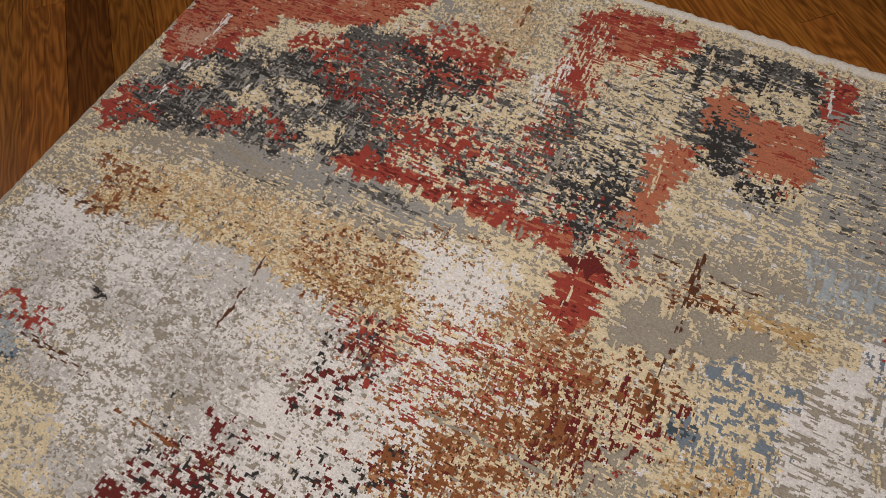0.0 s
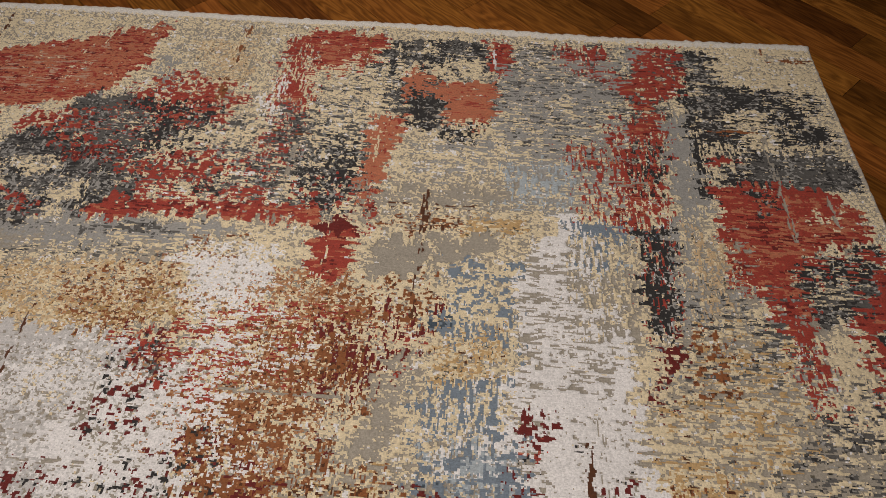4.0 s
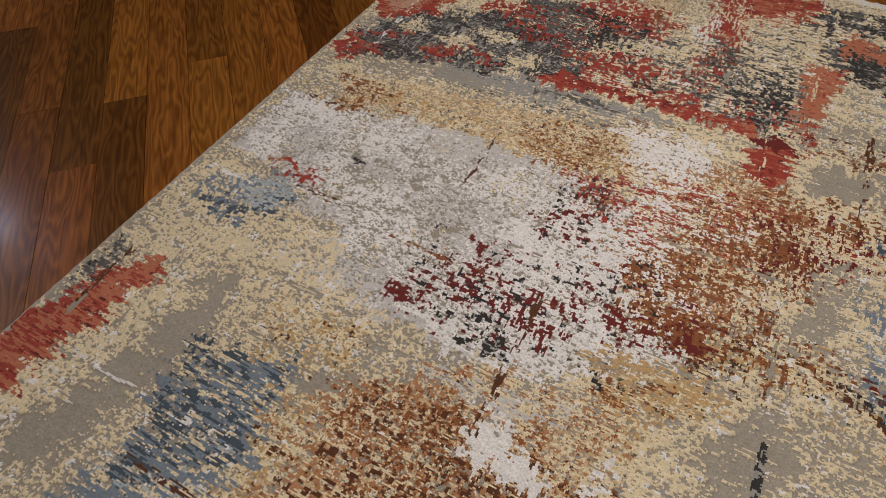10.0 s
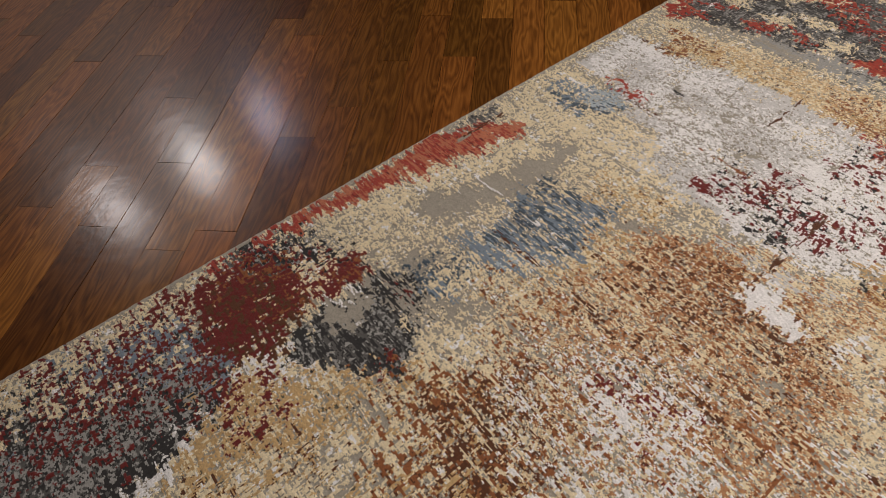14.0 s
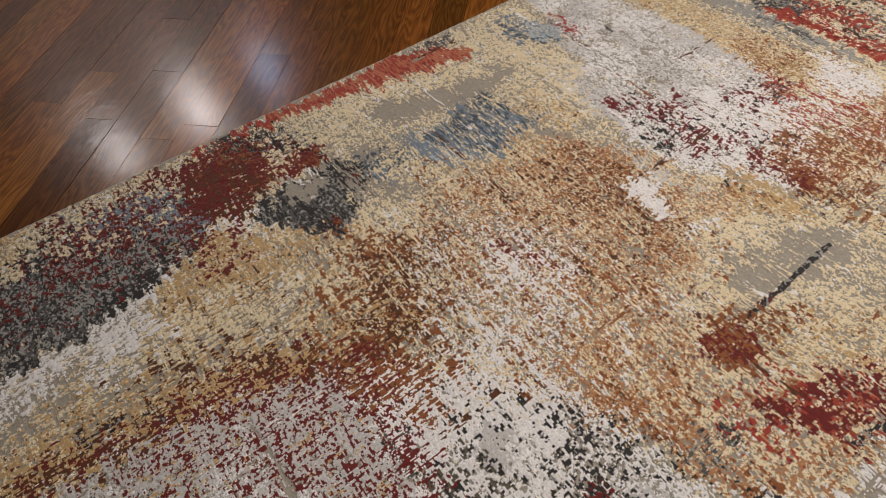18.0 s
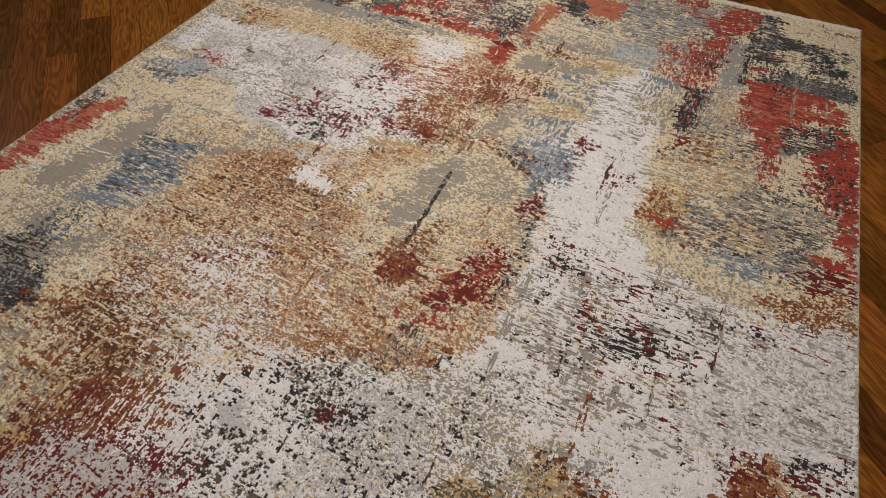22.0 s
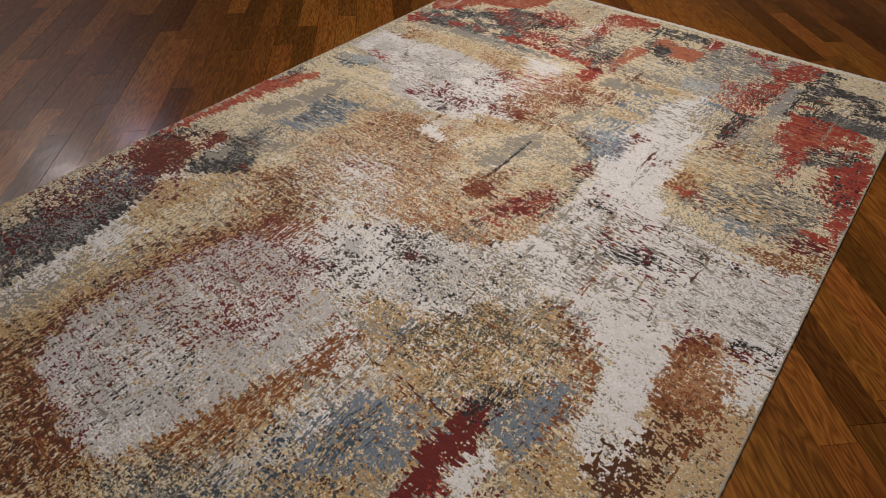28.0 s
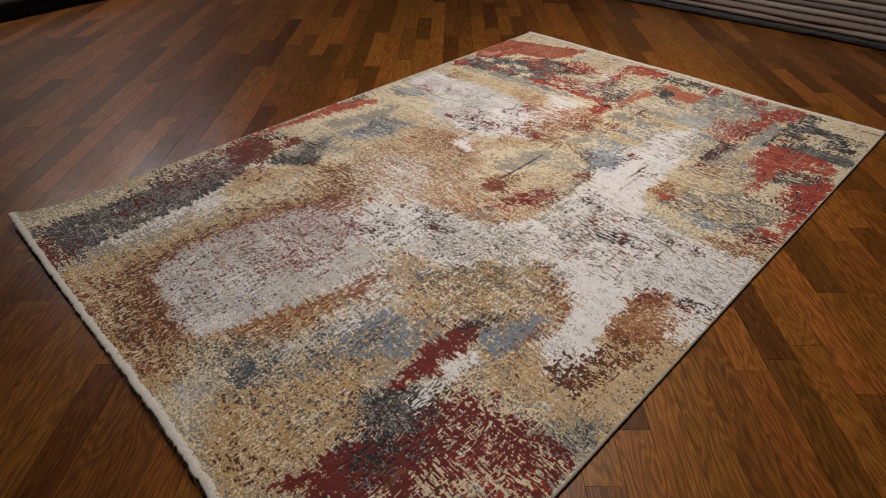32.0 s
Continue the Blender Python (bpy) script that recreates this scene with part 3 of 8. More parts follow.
patch("navy", 0.3, "clump", 0.012, (1.131, 1.847, 1.289, 1.848, 1.286, 1.707, 1.221, 1.767), "blue")
patch("wine", 0.35, "clump", 0.01, (1.131, 1.847, 1.185, 1.833, 1.246, 1.837, 1.271, 1.786))
# gold field below
patch("gold", 0.75, "across", 0.018, (0.978, 1.819, 1.113, 1.855, 1.169, 1.797, 1.238, 1.776, 1.222, 1.719, 1.112, 1.696, 0.987, 1.689, 0.959, 1.784))
patch("ochre", 0.15, "fleck", 0.012, (0.976, 1.828, 1.133, 1.829, 1.204, 1.774, 0.99, 1.752), "gold")
patch("cream", 0.35, "fleck", 0.016, (0.978, 1.819, 1.131, 1.847, 1.229, 1.767, 1.223, 1.697, 0.988, 1.683))
patch("dark", 0.18, "clump", 0.014, (0.981, 1.802, 1.22, 1.8, 1.221, 1.751, 0.987, 1.769))
patch("brown", 0.2, "clump", 0.008, (0.977, 1.824, 1.098, 1.832, 1.203, 1.799, 1.229, 1.775, 1.101, 1.805, 0.998, 1.803))
patch("ground", 0.85, "blot", 0.008, (1.074, 1.745, 1.123, 1.752, 1.134, 1.722, 1.094, 1.712))
# white column
patch("white", 0.92, "across", 0.012, (1.344, 2.277, 1.379, 2.287, 1.395, 2.202, 1.443, 2.152, 1.443, 2.008, 1.499, 1.969, 1.522, 1.882, 1.493, 1.719, 1.294, 1.707, 1.298, 1.84, 1.273, 1.914, 1.278, 1.997, 1.313, 2.022, 1.308, 2.182))
patch("ground", 0.24, "across", 0.01, (1.318, 2.169, 1.457, 2.179, 1.467, 2.01, 1.52, 1.872, 1.494, 1.721, 1.307, 1.859, 1.294, 2.067), "white")
patch("sky", 0.3, "along", 0.012, (1.391, 2.304, 1.517, 2.313, 1.456, 2.078, 1.393, 2.175))
patch("blue", 0.5, "clump", 0.01, (1.392, 2.319, 1.52, 2.337, 1.506, 2.267, 1.451, 2.227, 1.389, 2.273))
patch("cream", 0.45, "along", 0.012, (1.452, 2.234, 1.529, 2.24, 1.499, 1.969, 1.448, 2.009))
patch("ground", 0.6, "along", 0.012, (1.46, 2.207, 1.516, 2.225, 1.496, 2.012, 1.453, 2.009))
patch("red", 0.9, "clump", 0.006, (1.314, 1.916, 1.356, 1.927, 1.359, 1.911, 1.331, 1.898, 1.313, 1.901))
patch("dark", 0.7, "clump", 0.006, (1.382, 1.911, 1.415, 1.923, 1.413, 1.901, 1.389, 1.894))
patch("wine", 0.55, "clump", 0.01, (1.276, 1.857, 1.321, 1.869, 1.333, 1.842, 1.321, 1.773, 1.279, 1.778))
patch("wine", 0.75, "clump", 0.007, (1.431, 1.826, 1.464, 1.834, 1.457, 1.811, 1.433, 1.806))
patch("wine", 0.3, "clump", 0.01, (1.322, 1.802, 1.424, 1.804, 1.413, 1.779, 1.321, 1.777))
patch("dark", 0.12, "clump", 0.012, (1.299, 1.896, 1.521, 1.93, 1.486, 1.72, 1.31, 1.71))
patch("wine", 0.3, "clump", 0.008, (1.482, 1.979, 1.555, 2.016, 1.54, 1.931, 1.492, 1.918))
# right column of the far end
patch("red", 0.75, "along", 0.012, (1.393, 2.854, 1.517, 2.853, 1.524, 2.723, 1.451, 2.762, 1.402, 2.77))
patch("red", 0.9, "clump", 0.01, (1.577, 2.871, 1.694, 2.868, 1.674, 2.713, 1.604, 2.664, 1.592, 2.542, 1.537, 2.557, 1.577, 2.662, 1.503, 2.721, 1.565, 2.772))
patch("mist", 0.9, "clump", 0.006, (1.555, 2.869, 1.606, 2.868, 1.589, 2.798, 1.554, 2.8))
patch("red", 0.55, "along", 0.012, (1.474, 2.571, 1.615, 2.644, 1.618, 2.544, 1.571, 2.364, 1.612, 2.336, 1.517, 2.313, 1.513, 2.462))
patch("dark", 0.5, "along", 0.01, (1.547, 2.538, 1.615, 2.563, 1.6, 2.433, 1.542, 2.412))
patch("mist", 0.92, "along", 0.008, (1.615, 2.644, 1.669, 2.648, 1.671, 2.587, 1.677, 2.457, 1.672, 2.405, 1.615, 2.384, 1.615, 2.525))
patch("mist", 0.55, "along", 0.012, (1.6, 2.4, 1.666, 2.405, 1.626, 2.127, 1.578, 2.087, 1.604, 2.289))
patch("dark", 0.85, "along", 0.008, (1.54, 2.315, 1.589, 2.334, 1.581, 2.188, 1.575, 2.098, 1.531, 2.108, 1.521, 2.184))
patch("navy", 0.35, "clump", 0.01, (1.519, 2.329, 1.589, 2.334, 1.585, 2.244, 1.532, 2.254))
patch("red", 0.3, "along", 0.008, (1.531, 2.33, 1.607, 2.304, 1.572, 2.11, 1.52, 2.107))
patch("white", 0.25, "along", 0.008, (1.538, 2.299, 1.595, 2.304, 1.575, 2.098), "dark ground")
patch("wine", 0.55, "clump", 0.01, (1.527, 2.083, 1.573, 2.086, 1.556, 1.973, 1.523, 1.971))
patch("blue", 0.5, "clump", 0.01, (1.517, 2.082, 1.583, 2.087, 1.555, 2.016, 1.518, 2.025))
# striped cream and grey strip
patch("cream", 0.7, "along", 0.012, (1.621, 2.321, 1.691, 2.326, 1.721, 2.097, 1.731, 2.028, 1.735, 1.944, 1.621, 1.888, 1.531, 1.882, 1.578, 2.087))
patch("sand", 0.5, "along", 0.012, (1.638, 2.292, 1.684, 2.295, 1.655, 2.116, 1.613, 2.113), "cream")
patch("mist", 0.5, "along", 0.014, (1.602, 2.245, 1.723, 2.226, 1.721, 2.097, 1.639, 2.091, 1.593, 2.112))
patch("ground", 0.55, "across", 0.014, (1.582, 2.111, 1.762, 2.136, 1.738, 1.985, 1.558, 1.932))
patch("gold", 0.3, "across", 0.014, (1.565, 2.017, 1.755, 2.041, 1.72, 1.894, 1.54, 1.883))
patch("grey", 0.28, "across", 0.014, (1.558, 1.984, 1.754, 2.008, 1.771, 1.888, 1.549, 1.883))
patch("rust", 0.35, "clump", 0.01, (1.623, 2.021, 1.653, 2.023, 1.63, 1.889, 1.594, 1.886))
patch("red", 0.7, "along", 0.01, (1.695, 2.374, 1.743, 2.378, 1.712, 2.184, 1.681, 2.209))
# dark and cream corner
patch("dark", 0.85, "across", 0.014, (1.692, 2.856, 1.773, 2.863, 1.783, 2.745, 1.854, 2.751, 1.837, 2.581, 1.923, 2.569, 2.008, 2.519, 1.989, 2.464, 1.729, 2.443, 1.689, 2.55))
patch("grey", 0.45, "across", 0.01, (1.692, 2.856, 1.834, 2.727, 2.008, 2.519, 1.729, 2.443), "dark")
patch("cream", 0.95, "across", 0.009, (1.774, 2.868, 2.005, 2.888, 2.003, 2.719, 1.974, 2.739, 1.876, 2.73, 1.76, 2.766))
patch("dark", 0.8, "across", 0.01, (1.748, 2.742, 1.978, 2.75, 1.979, 2.583, 1.728, 2.553))
patch("cream", 0.75, "across", 0.009, (1.743, 2.654, 1.862, 2.675, 1.845, 2.562, 1.946, 2.561, 1.963, 2.534, 1.889, 2.537, 1.78, 2.557))
patch("cream", 0.5, "across", 0.009, (1.888, 2.777, 2.006, 2.708, 1.982, 2.593, 1.942, 2.629))
patch("cream", 0.6, "along", 0.01, (1.706, 2.57, 1.793, 2.558, 1.762, 2.481, 1.703, 2.495))
patch("grey", 0.85, "across", 0.012, (1.799, 2.53, 1.972, 2.563, 1.983, 2.463, 1.862, 2.445, 1.782, 2.465))
patch("red", 0.8, "across", 0.008, (1.701, 2.513, 1.763, 2.514, 1.754, 2.499, 1.702, 2.491))
patch("dark", 0.7, "along", 0.008, (1.693, 2.783, 1.696, 2.55, 1.705, 2.391, 1.672, 2.405, 1.665, 2.627))
# red column by the edge
patch("red", 0.98, "blot", 0.012, (1.69, 2.432, 1.793, 2.457, 1.911, 2.449, 1.959, 2.41, 1.966, 2.331, 1.845, 2.307, 1.789, 2.231, 1.788, 2.19, 1.75, 2.167, 1.712, 2.225, 1.697, 2.327))
patch("coral", 0.22, "across", 0.008, (1.69, 2.432, 1.959, 2.41, 1.966, 2.331, 1.788, 2.19, 1.752, 2.174), "red")
patch("wine", 0.25, "across", 0.01, (1.733, 2.361, 1.965, 2.362, 1.94, 2.322, 1.743, 2.307), "red")
patch("cream", 0.6, "clump", 0.007, (1.863, 2.387, 1.917, 2.391, 1.9, 2.357, 1.86, 2.358))
patch("dark", 0.6, "clump", 0.012, (1.761, 2.429, 1.813, 2.441, 1.785, 2.381))
patch("dark", 0.85, "across", 0.01, (1.807, 2.275, 1.96, 2.316, 1.967, 2.244, 1.973, 2.177, 1.798, 2.151, 1.788, 2.19))
patch("grey", 0.6, "across", 0.01, (1.807, 2.218, 1.983, 2.245, 1.973, 2.177, 1.798, 2.151), "dark")
patch("red", 0.3, "across", 0.01, (1.817, 2.29, 1.983, 2.317, 1.967, 2.244, 1.822, 2.233))
patch("red", 0.92, "clump", 0.01, (1.734, 2.227, 1.806, 2.178, 1.777, 2.1, 1.761, 2.03, 1.738, 2.051, 1.736, 2.134))
patch("red", 0.75, "along", 0.01, (1.758, 2.087, 1.795, 2.078, 1.789, 1.968, 1.766, 1.956, 1.753, 1.986))
patch("ground", 0.92, "clump", 0.008, (1.794, 2.158, 1.84, 2.154, 1.838, 2.117, 1.796, 2.114))
patch("cream", 0.8, "along", 0.012, (1.804, 2.139, 1.874, 2.132, 1.86, 2.037, 1.848, 1.951, 1.805, 1.99, 1.788, 2.054))
patch("red", 0.95, "clump", 0.01, (1.889, 2.145, 2.016, 2.18, 1.961, 1.959, 1.906, 1.916, 1.873, 1.994, 1.872, 2.072))
patch("dark", 0.2, "across", 0.012, (1.895, 2.133, 2.011, 2.166, 1.961, 1.959, 1.873, 1.994), "red")
patch("red", 0.5, "across", 0.008, (1.761, 2.03, 1.823, 2.012, 1.815, 1.99, 1.759, 1.992))
# silver block of the left far half
patch("silver", 0.97, "cloud", 0.014, (0.021, 2.018, 0.19, 2.022, 0.383, 2.044, 0.518, 2.049, 0.655, 2.035, 0.763, 2.021, 0.807, 1.928, 0.817, 1.82, 0.82, 1.717, 0.778, 1.669, 0.664, 1.624, 0.557, 1.632, 0.43, 1.618, 0.302, 1.624, 0.262, 1.662, 0.365, 1.717, 0.316, 1.745, 0.242, 1.744, 0.207, 1.807, 0.082, 1.806, 0.04, 1.828))
patch("white", 0.5, "cloud", 0.025, (0.021, 2.018, 0.518, 2.049, 0.783, 2.021, 0.828, 1.845, 0.827, 1.693, 0.557, 1.632, 0.42, 1.633, 0.316, 1.745, 0.073, 1.817), "silver")
patch("white", 0.8, "fleck", 0.018, (0.616, 1.967, 0.854, 2.017, 0.927, 1.877, 0.941, 1.756, 0.812, 1.663, 0.634, 1.614, 0.544, 1.655, 0.631, 1.781), "silver ground cream")
patch("ground", 0.16, "blot", 0.012, (0.221, 1.937, 0.502, 1.985, 0.565, 1.76, 0.385, 1.702), "silver white")
patch("ground", 0.12, "fleck", 0.012, (0.021, 2.018, 0.783, 2.021, 0.927, 1.877, 0.827, 1.693, 0.43, 1.618, 0.073, 1.817), "silver white")
patch("gold", 0.45, "fleck", 0.014, (0.037, 2.041, 0.237, 2.089, 0.307, 2.052, 0.17, 2.016))
patch("rust", 0.4, "clump", 0.01, (0.11, 2.03, 0.218, 2.057, 0.205, 2.019, 0.129, 2.002))
patch("red", 0.35, "clump", 0.01, (0.132, 1.816, 0.224, 1.846, 0.25, 1.809, 0.158, 1.798))
patch("wine", 0.2, "clump", 0.016, (0.516, 1.744, 0.572, 1.828, 0.628, 1.835, 0.63, 1.74, 0.598, 1.691, 0.505, 1.661))
patch("wine", 0.3, "along", 0.014, (0.646, 1.745, 0.771, 1.795, 0.765, 1.708, 0.684, 1.673))
patch("wine", 0.15, "clump", 0.016, (0.629, 1.932, 0.72, 1.961, 0.727, 1.878, 0.654, 1.866))
patch("dark", 0.12, "clump", 0.016, (0.499, 1.739, 0.678, 1.755, 0.687, 1.648, 0.576, 1.629))
patch("dark", 0.75, "blot", 0.008, (0.665, 1.658, 0.695, 1.668, 0.706, 1.65, 0.677, 1.641))
patch("dark", 0.12, "clump", 0.014, (0.655, 2.035, 0.741, 2.063, 0.772, 1.916, 0.667, 1.882))
patch("red", 0.7, "clump", 0.01, (0.662, 2.044, 0.72, 2.063, 0.737, 2.006, 0.688, 1.997))
patch("wine", 0.65, "clump", 0.01, (0.818, 1.801, 0.845, 1.814, 0.857, 1.765, 0.834, 1.757))
patch("wine", 0.6, "clump", 0.012, (0.852, 1.822, 0.902, 1.828, 0.913, 1.774, 0.872, 1.77))
patch("dark", 0.6, "clump", 0.009, (0.807, 1.893, 0.837, 1.902, 0.849, 1.852, 0.823, 1.849))
patch("red", 0.35, "across", 0.014, (0.774, 2.018, 0.858, 2.045, 0.868, 1.947, 0.804, 1.939))
patch("rust", 0.6, "fleck", 0.014, (0.894, 1.825, 0.974, 1.851, 0.964, 1.763, 0.909, 1.754))
patch("dark", 0.7, "clump", 0.008, (0.264, 1.907, 0.274, 1.918, 0.284, 1.893, 0.272, 1.893))
patch("wine", 0.5, "clump", 0.012, (0.486, 1.694, 0.51, 1.701, 0.525, 1.658, 0.501, 1.66))
# copper and cream right of the block
patch("copper", 0.55, "fleck", 0.018, (0.824, 2.062, 0.945, 2.115, 0.988, 2.088, 1.002, 1.901, 0.95, 1.843, 0.894, 1.866))
patch("rust", 0.3, "along", 0.018, (0.858, 2.045, 0.988, 2.088, 0.998, 1.859, 0.911, 1.872))
patch("cream", 0.4, "fleck", 0.014, (0.834, 2.065, 1.083, 2.092, 1.063, 1.88, 0.931, 1.857))
patch("rust", 0.35, "along", 0.014, (0.984, 2.047, 1.094, 2.057, 1.075, 1.946, 1.005, 1.946))
patch("wine", 0.3, "along", 0.014, (1.003, 2.04, 1.103, 2.06, 1.09, 1.984, 1.012, 1.959))
# left rim: pale cream and blue haze
patch("cream", 0.8, "fleck", 0.01, (0.031, 1.718, 0.04, 1.828, 0.09, 1.796, 0.053, 1.744, 0.094, 1.673, 0.06, 1.64))
patch("blue", 0.45, "clump", 0.016, (0.044, 1.754, 0.215, 1.797, 0.249, 1.735, 0.171, 1.698, 0.087, 1.706))
patch("sky", 0.5, "fleck", 0.014, (0.107, 1.762, 0.206, 1.794, 0.223, 1.727, 0.163, 1.707))
patch("cream", 0.7, "fleck", 0.014, (0.06, 1.662, 0.23, 1.717, 0.365, 1.717, 0.283, 1.648, 0.331, 1.624, 0.257, 1.581, 0.137, 1.581))
patch("cream", 0.8, "fleck", 0.012, (0.02, 1.784, 0.081, 1.797, 0.213, 1.718, 0.227, 1.625, 0.331, 1.692, 0.358, 1.72, 0.412, 1.643, 0.292, 1.619, 0.206, 1.513, 0.165, 1.4, 0.142, 1.316, 0.094, 1.408, 0.071, 1.546, 0.017, 1.546, 0.007, 1.676))
patch("ground", 0.96, "blot", 0.01, (0.208, 1.576, 0.248, 1.559, 0.244, 1.486, 0.227, 1.454, 0.232, 1.393, 0.228, 1.313, 0.197, 1.235, 0.149, 1.201, 0.107, 1.231, 0.149, 1.31, 0.172, 1.393, 0.19, 1.492))
patch("ground", 0.85, "blot", 0.01, (0.142, 1.346, 0.224, 1.389, 0.25, 1.343, 0.185, 1.3))
patch("cream", 0.5, "clump", 0.014, (0.142, 1.336, 0.196, 1.416, 0.213, 1.469, 0.254, 1.405, 0.178, 1.287))
patch("navy", 0.35, "clump", 0.01, (0.065, 1.689, 0.197, 1.805, 0.24, 1.717, 0.176, 1.67, 0.113, 1.667))
patch("sky", 0.55, "fleck", 0.012, (0.102, 1.756, 0.188, 1.8, 0.223, 1.738, 0.159, 1.706))
patch("blue", 0.4, "clump", 0.014, (0.034, 1.723, 0.13, 1.755, 0.168, 1.68, 0.046, 1.68))
# red edge strip
patch("red", 0.95, "across", 0.009, (0, 1.326, 0.013, 1.419, 0.056, 1.498, 0.132, 1.55, 0.141, 1.529, 0.117, 1.443, 0.118, 1.376, 0.119, 1.334, 0.099, 1.255))
patch("wine", 0.4, "across", 0.01, (0, 1.326, 0.043, 1.417, 0.1, 1.458, 0.126, 1.369, 0.099, 1.255), "red")
patch("coral", 0.3, "across", 0.01, (0.001, 1.407, 0.132, 1.55, 0.141, 1.516, 0.078, 1.388), "red")
patch("grey", 0.6, "clump", 0.008, (0.007, 1.447, 0.017, 1.546, 0.045, 1.526, 0.041, 1.452))
patch("coral", 0.92, "across", 0.008, (0.005, 0.983, 0.005, 1.115, 0.015, 1.353, 0.105, 1.549, 0.143, 1.53, 0.109, 1.343, 0.072, 1.201, 0.043, 1.036, 0.045, 0.981))
patch("red", 0.6, "across", 0.01, (0.005, 0.983, 0.015, 1.353, 0.136, 1.537, 0.072, 1.201, 0.045, 0.981), "coral")
patch("red", 0.95, "across", 0.008, (-0.008, 0.772, 0.005, 0.983, 0.04, 1.01, 0.054, 0.925, 0.045, 0.832))
patch("cream", 0.8, "fleck", 0.012, (0.044, 1.015, 0.064, 1.192, 0.124, 1.496, 0.258, 1.555, 0.185, 1.373, 0.14, 1.225, 0.172, 1.144, 0.163, 1.068))
# sand field with blue strokes
patch("cream", 0.8, "fleck", 0.014, (0.258, 1.585, 0.377, 1.637, 0.496, 1.637, 0.509, 1.513, 0.562, 1.381, 0.522, 1.234, 0.486, 1.124, 0.471, 1.007, 0.434, 0.956, 0.378, 1.081, 0.267, 1.077, 0.123, 1.085, 0.153, 1.184, 0.237, 1.22, 0.277, 1.346))
patch("gold", 0.4, "fleck", 0.018, (0.344, 1.555, 0.496, 1.602, 0.55, 1.427, 0.516, 1.267, 0.46, 1.102, 0.357, 1.087, 0.404, 1.2, 0.461, 1.355), "cream")
patch("ground", 0.88, "blot", 0.01, (0.239, 1.12, 0.29, 1.176, 0.317, 1.13, 0.29, 1.083))
patch("ground", 0.9, "blot", 0.01, (0.356, 1.099, 0.439, 1.167, 0.46, 1.102, 0.427, 1.064))
patch("ground", 0.9, "blot", 0.008, (0.446, 1.48, 0.502, 1.524, 0.508, 1.482, 0.477, 1.457))
patch("blue", 0.6, "across", 0.018, (0.264, 1.403, 0.43, 1.5, 0.461, 1.355, 0.446, 1.288, 0.351, 1.198, 0.279, 1.21, 0.313, 1.311))
patch("navy", 0.45, "across", 0.016, (0.277, 1.466, 0.332, 1.439, 0.31, 1.372, 0.383, 1.414, 0.446, 1.343, 0.31, 1.234, 0.303, 1.35))
patch("blue", 0.5, "across", 0.014, (0.29, 1.083, 0.346, 1.154, 0.391, 1.116, 0.343, 1.065))
patch("navy", 0.35, "clump", 0.014, (0.259, 1.083, 0.31, 1.234, 0.373, 1.229, 0.377, 1.104, 0.337, 1.048))
patch("sky", 0.35, "across", 0.012, (0.259, 1.253, 0.423, 1.399, 0.454, 1.307, 0.351, 1.198), "blue cream")
patch("cream", 0.3, "fleck", 0.014, (0.205, 1.272, 0.43, 1.483, 0.461, 1.3, 0.364, 1.093))
# rust and grey beside the red strip
patch("wine", 0.85, "clump", 0.014, (0.044, 0.751, 0.055, 0.863, 0.08, 0.912, 0.175, 1.06, 0.236, 1.046, 0.22, 0.931, 0.225, 0.847, 0.186, 0.766))
patch("rust", 0.6, "clump", 0.014, (0.055, 0.803, 0.187, 1.053, 0.24, 1.03, 0.232, 0.854), "wine")
patch("dark", 0.4, "clump", 0.014, (-0.001, 0.954, 0.056, 1.028, 0.1, 0.976, 0.067, 0.918))
patch("cream", 0.4, "clump", 0.014, (-0.03, 0.752, 0.063, 1.024, 0.105, 0.899, 0.104, 0.781))
patch("grey", 0.5, "clump", 0.014, (-0.024, 0.839, 0.076, 1.016, 0.119, 0.915, 0.07, 0.82))
patch("dark", 0.95, "blot", 0.01, (0.233, 0.9, 0.251, 0.985, 0.346, 1.02, 0.408, 1.023, 0.426, 0.962, 0.364, 0.89))
patch("grey", 0.55, "clump", 0.01, (0.233, 0.9, 0.346, 1.02, 0.408, 1.023, 0.364, 0.89), "dark")
patch("white", 0.85, "blot", 0.01, (0.231, 0.925, 0.244, 1.015, 0.306, 0.974, 0.309, 0.925))
patch("ground", 0.85, "across", 0.01, (0.221, 1.03, 0.286, 1.063, 0.393, 1.11, 0.408, 1.023, 0.272, 1.009))
patch("dark", 0.5, "across", 0.01, (0.229, 0.999, 0.275, 1.07, 0.399, 1.08, 0.4, 1.029, 0.265, 1.001))
patch("wine", 0.8, "clump", 0.007, (0.395, 0.926, 0.418, 0.968, 0.447, 0.947, 0.427, 0.916))
patch("wine", 0.5, "clump", 0.008, (0.286, 1.063, 0.317, 1.079, 0.335, 1.053))
patch("dark", 0.6, "clump", 0.008, (0.401, 0.856, 0.429, 0.904, 0.449, 0.868, 0.425, 0.847))
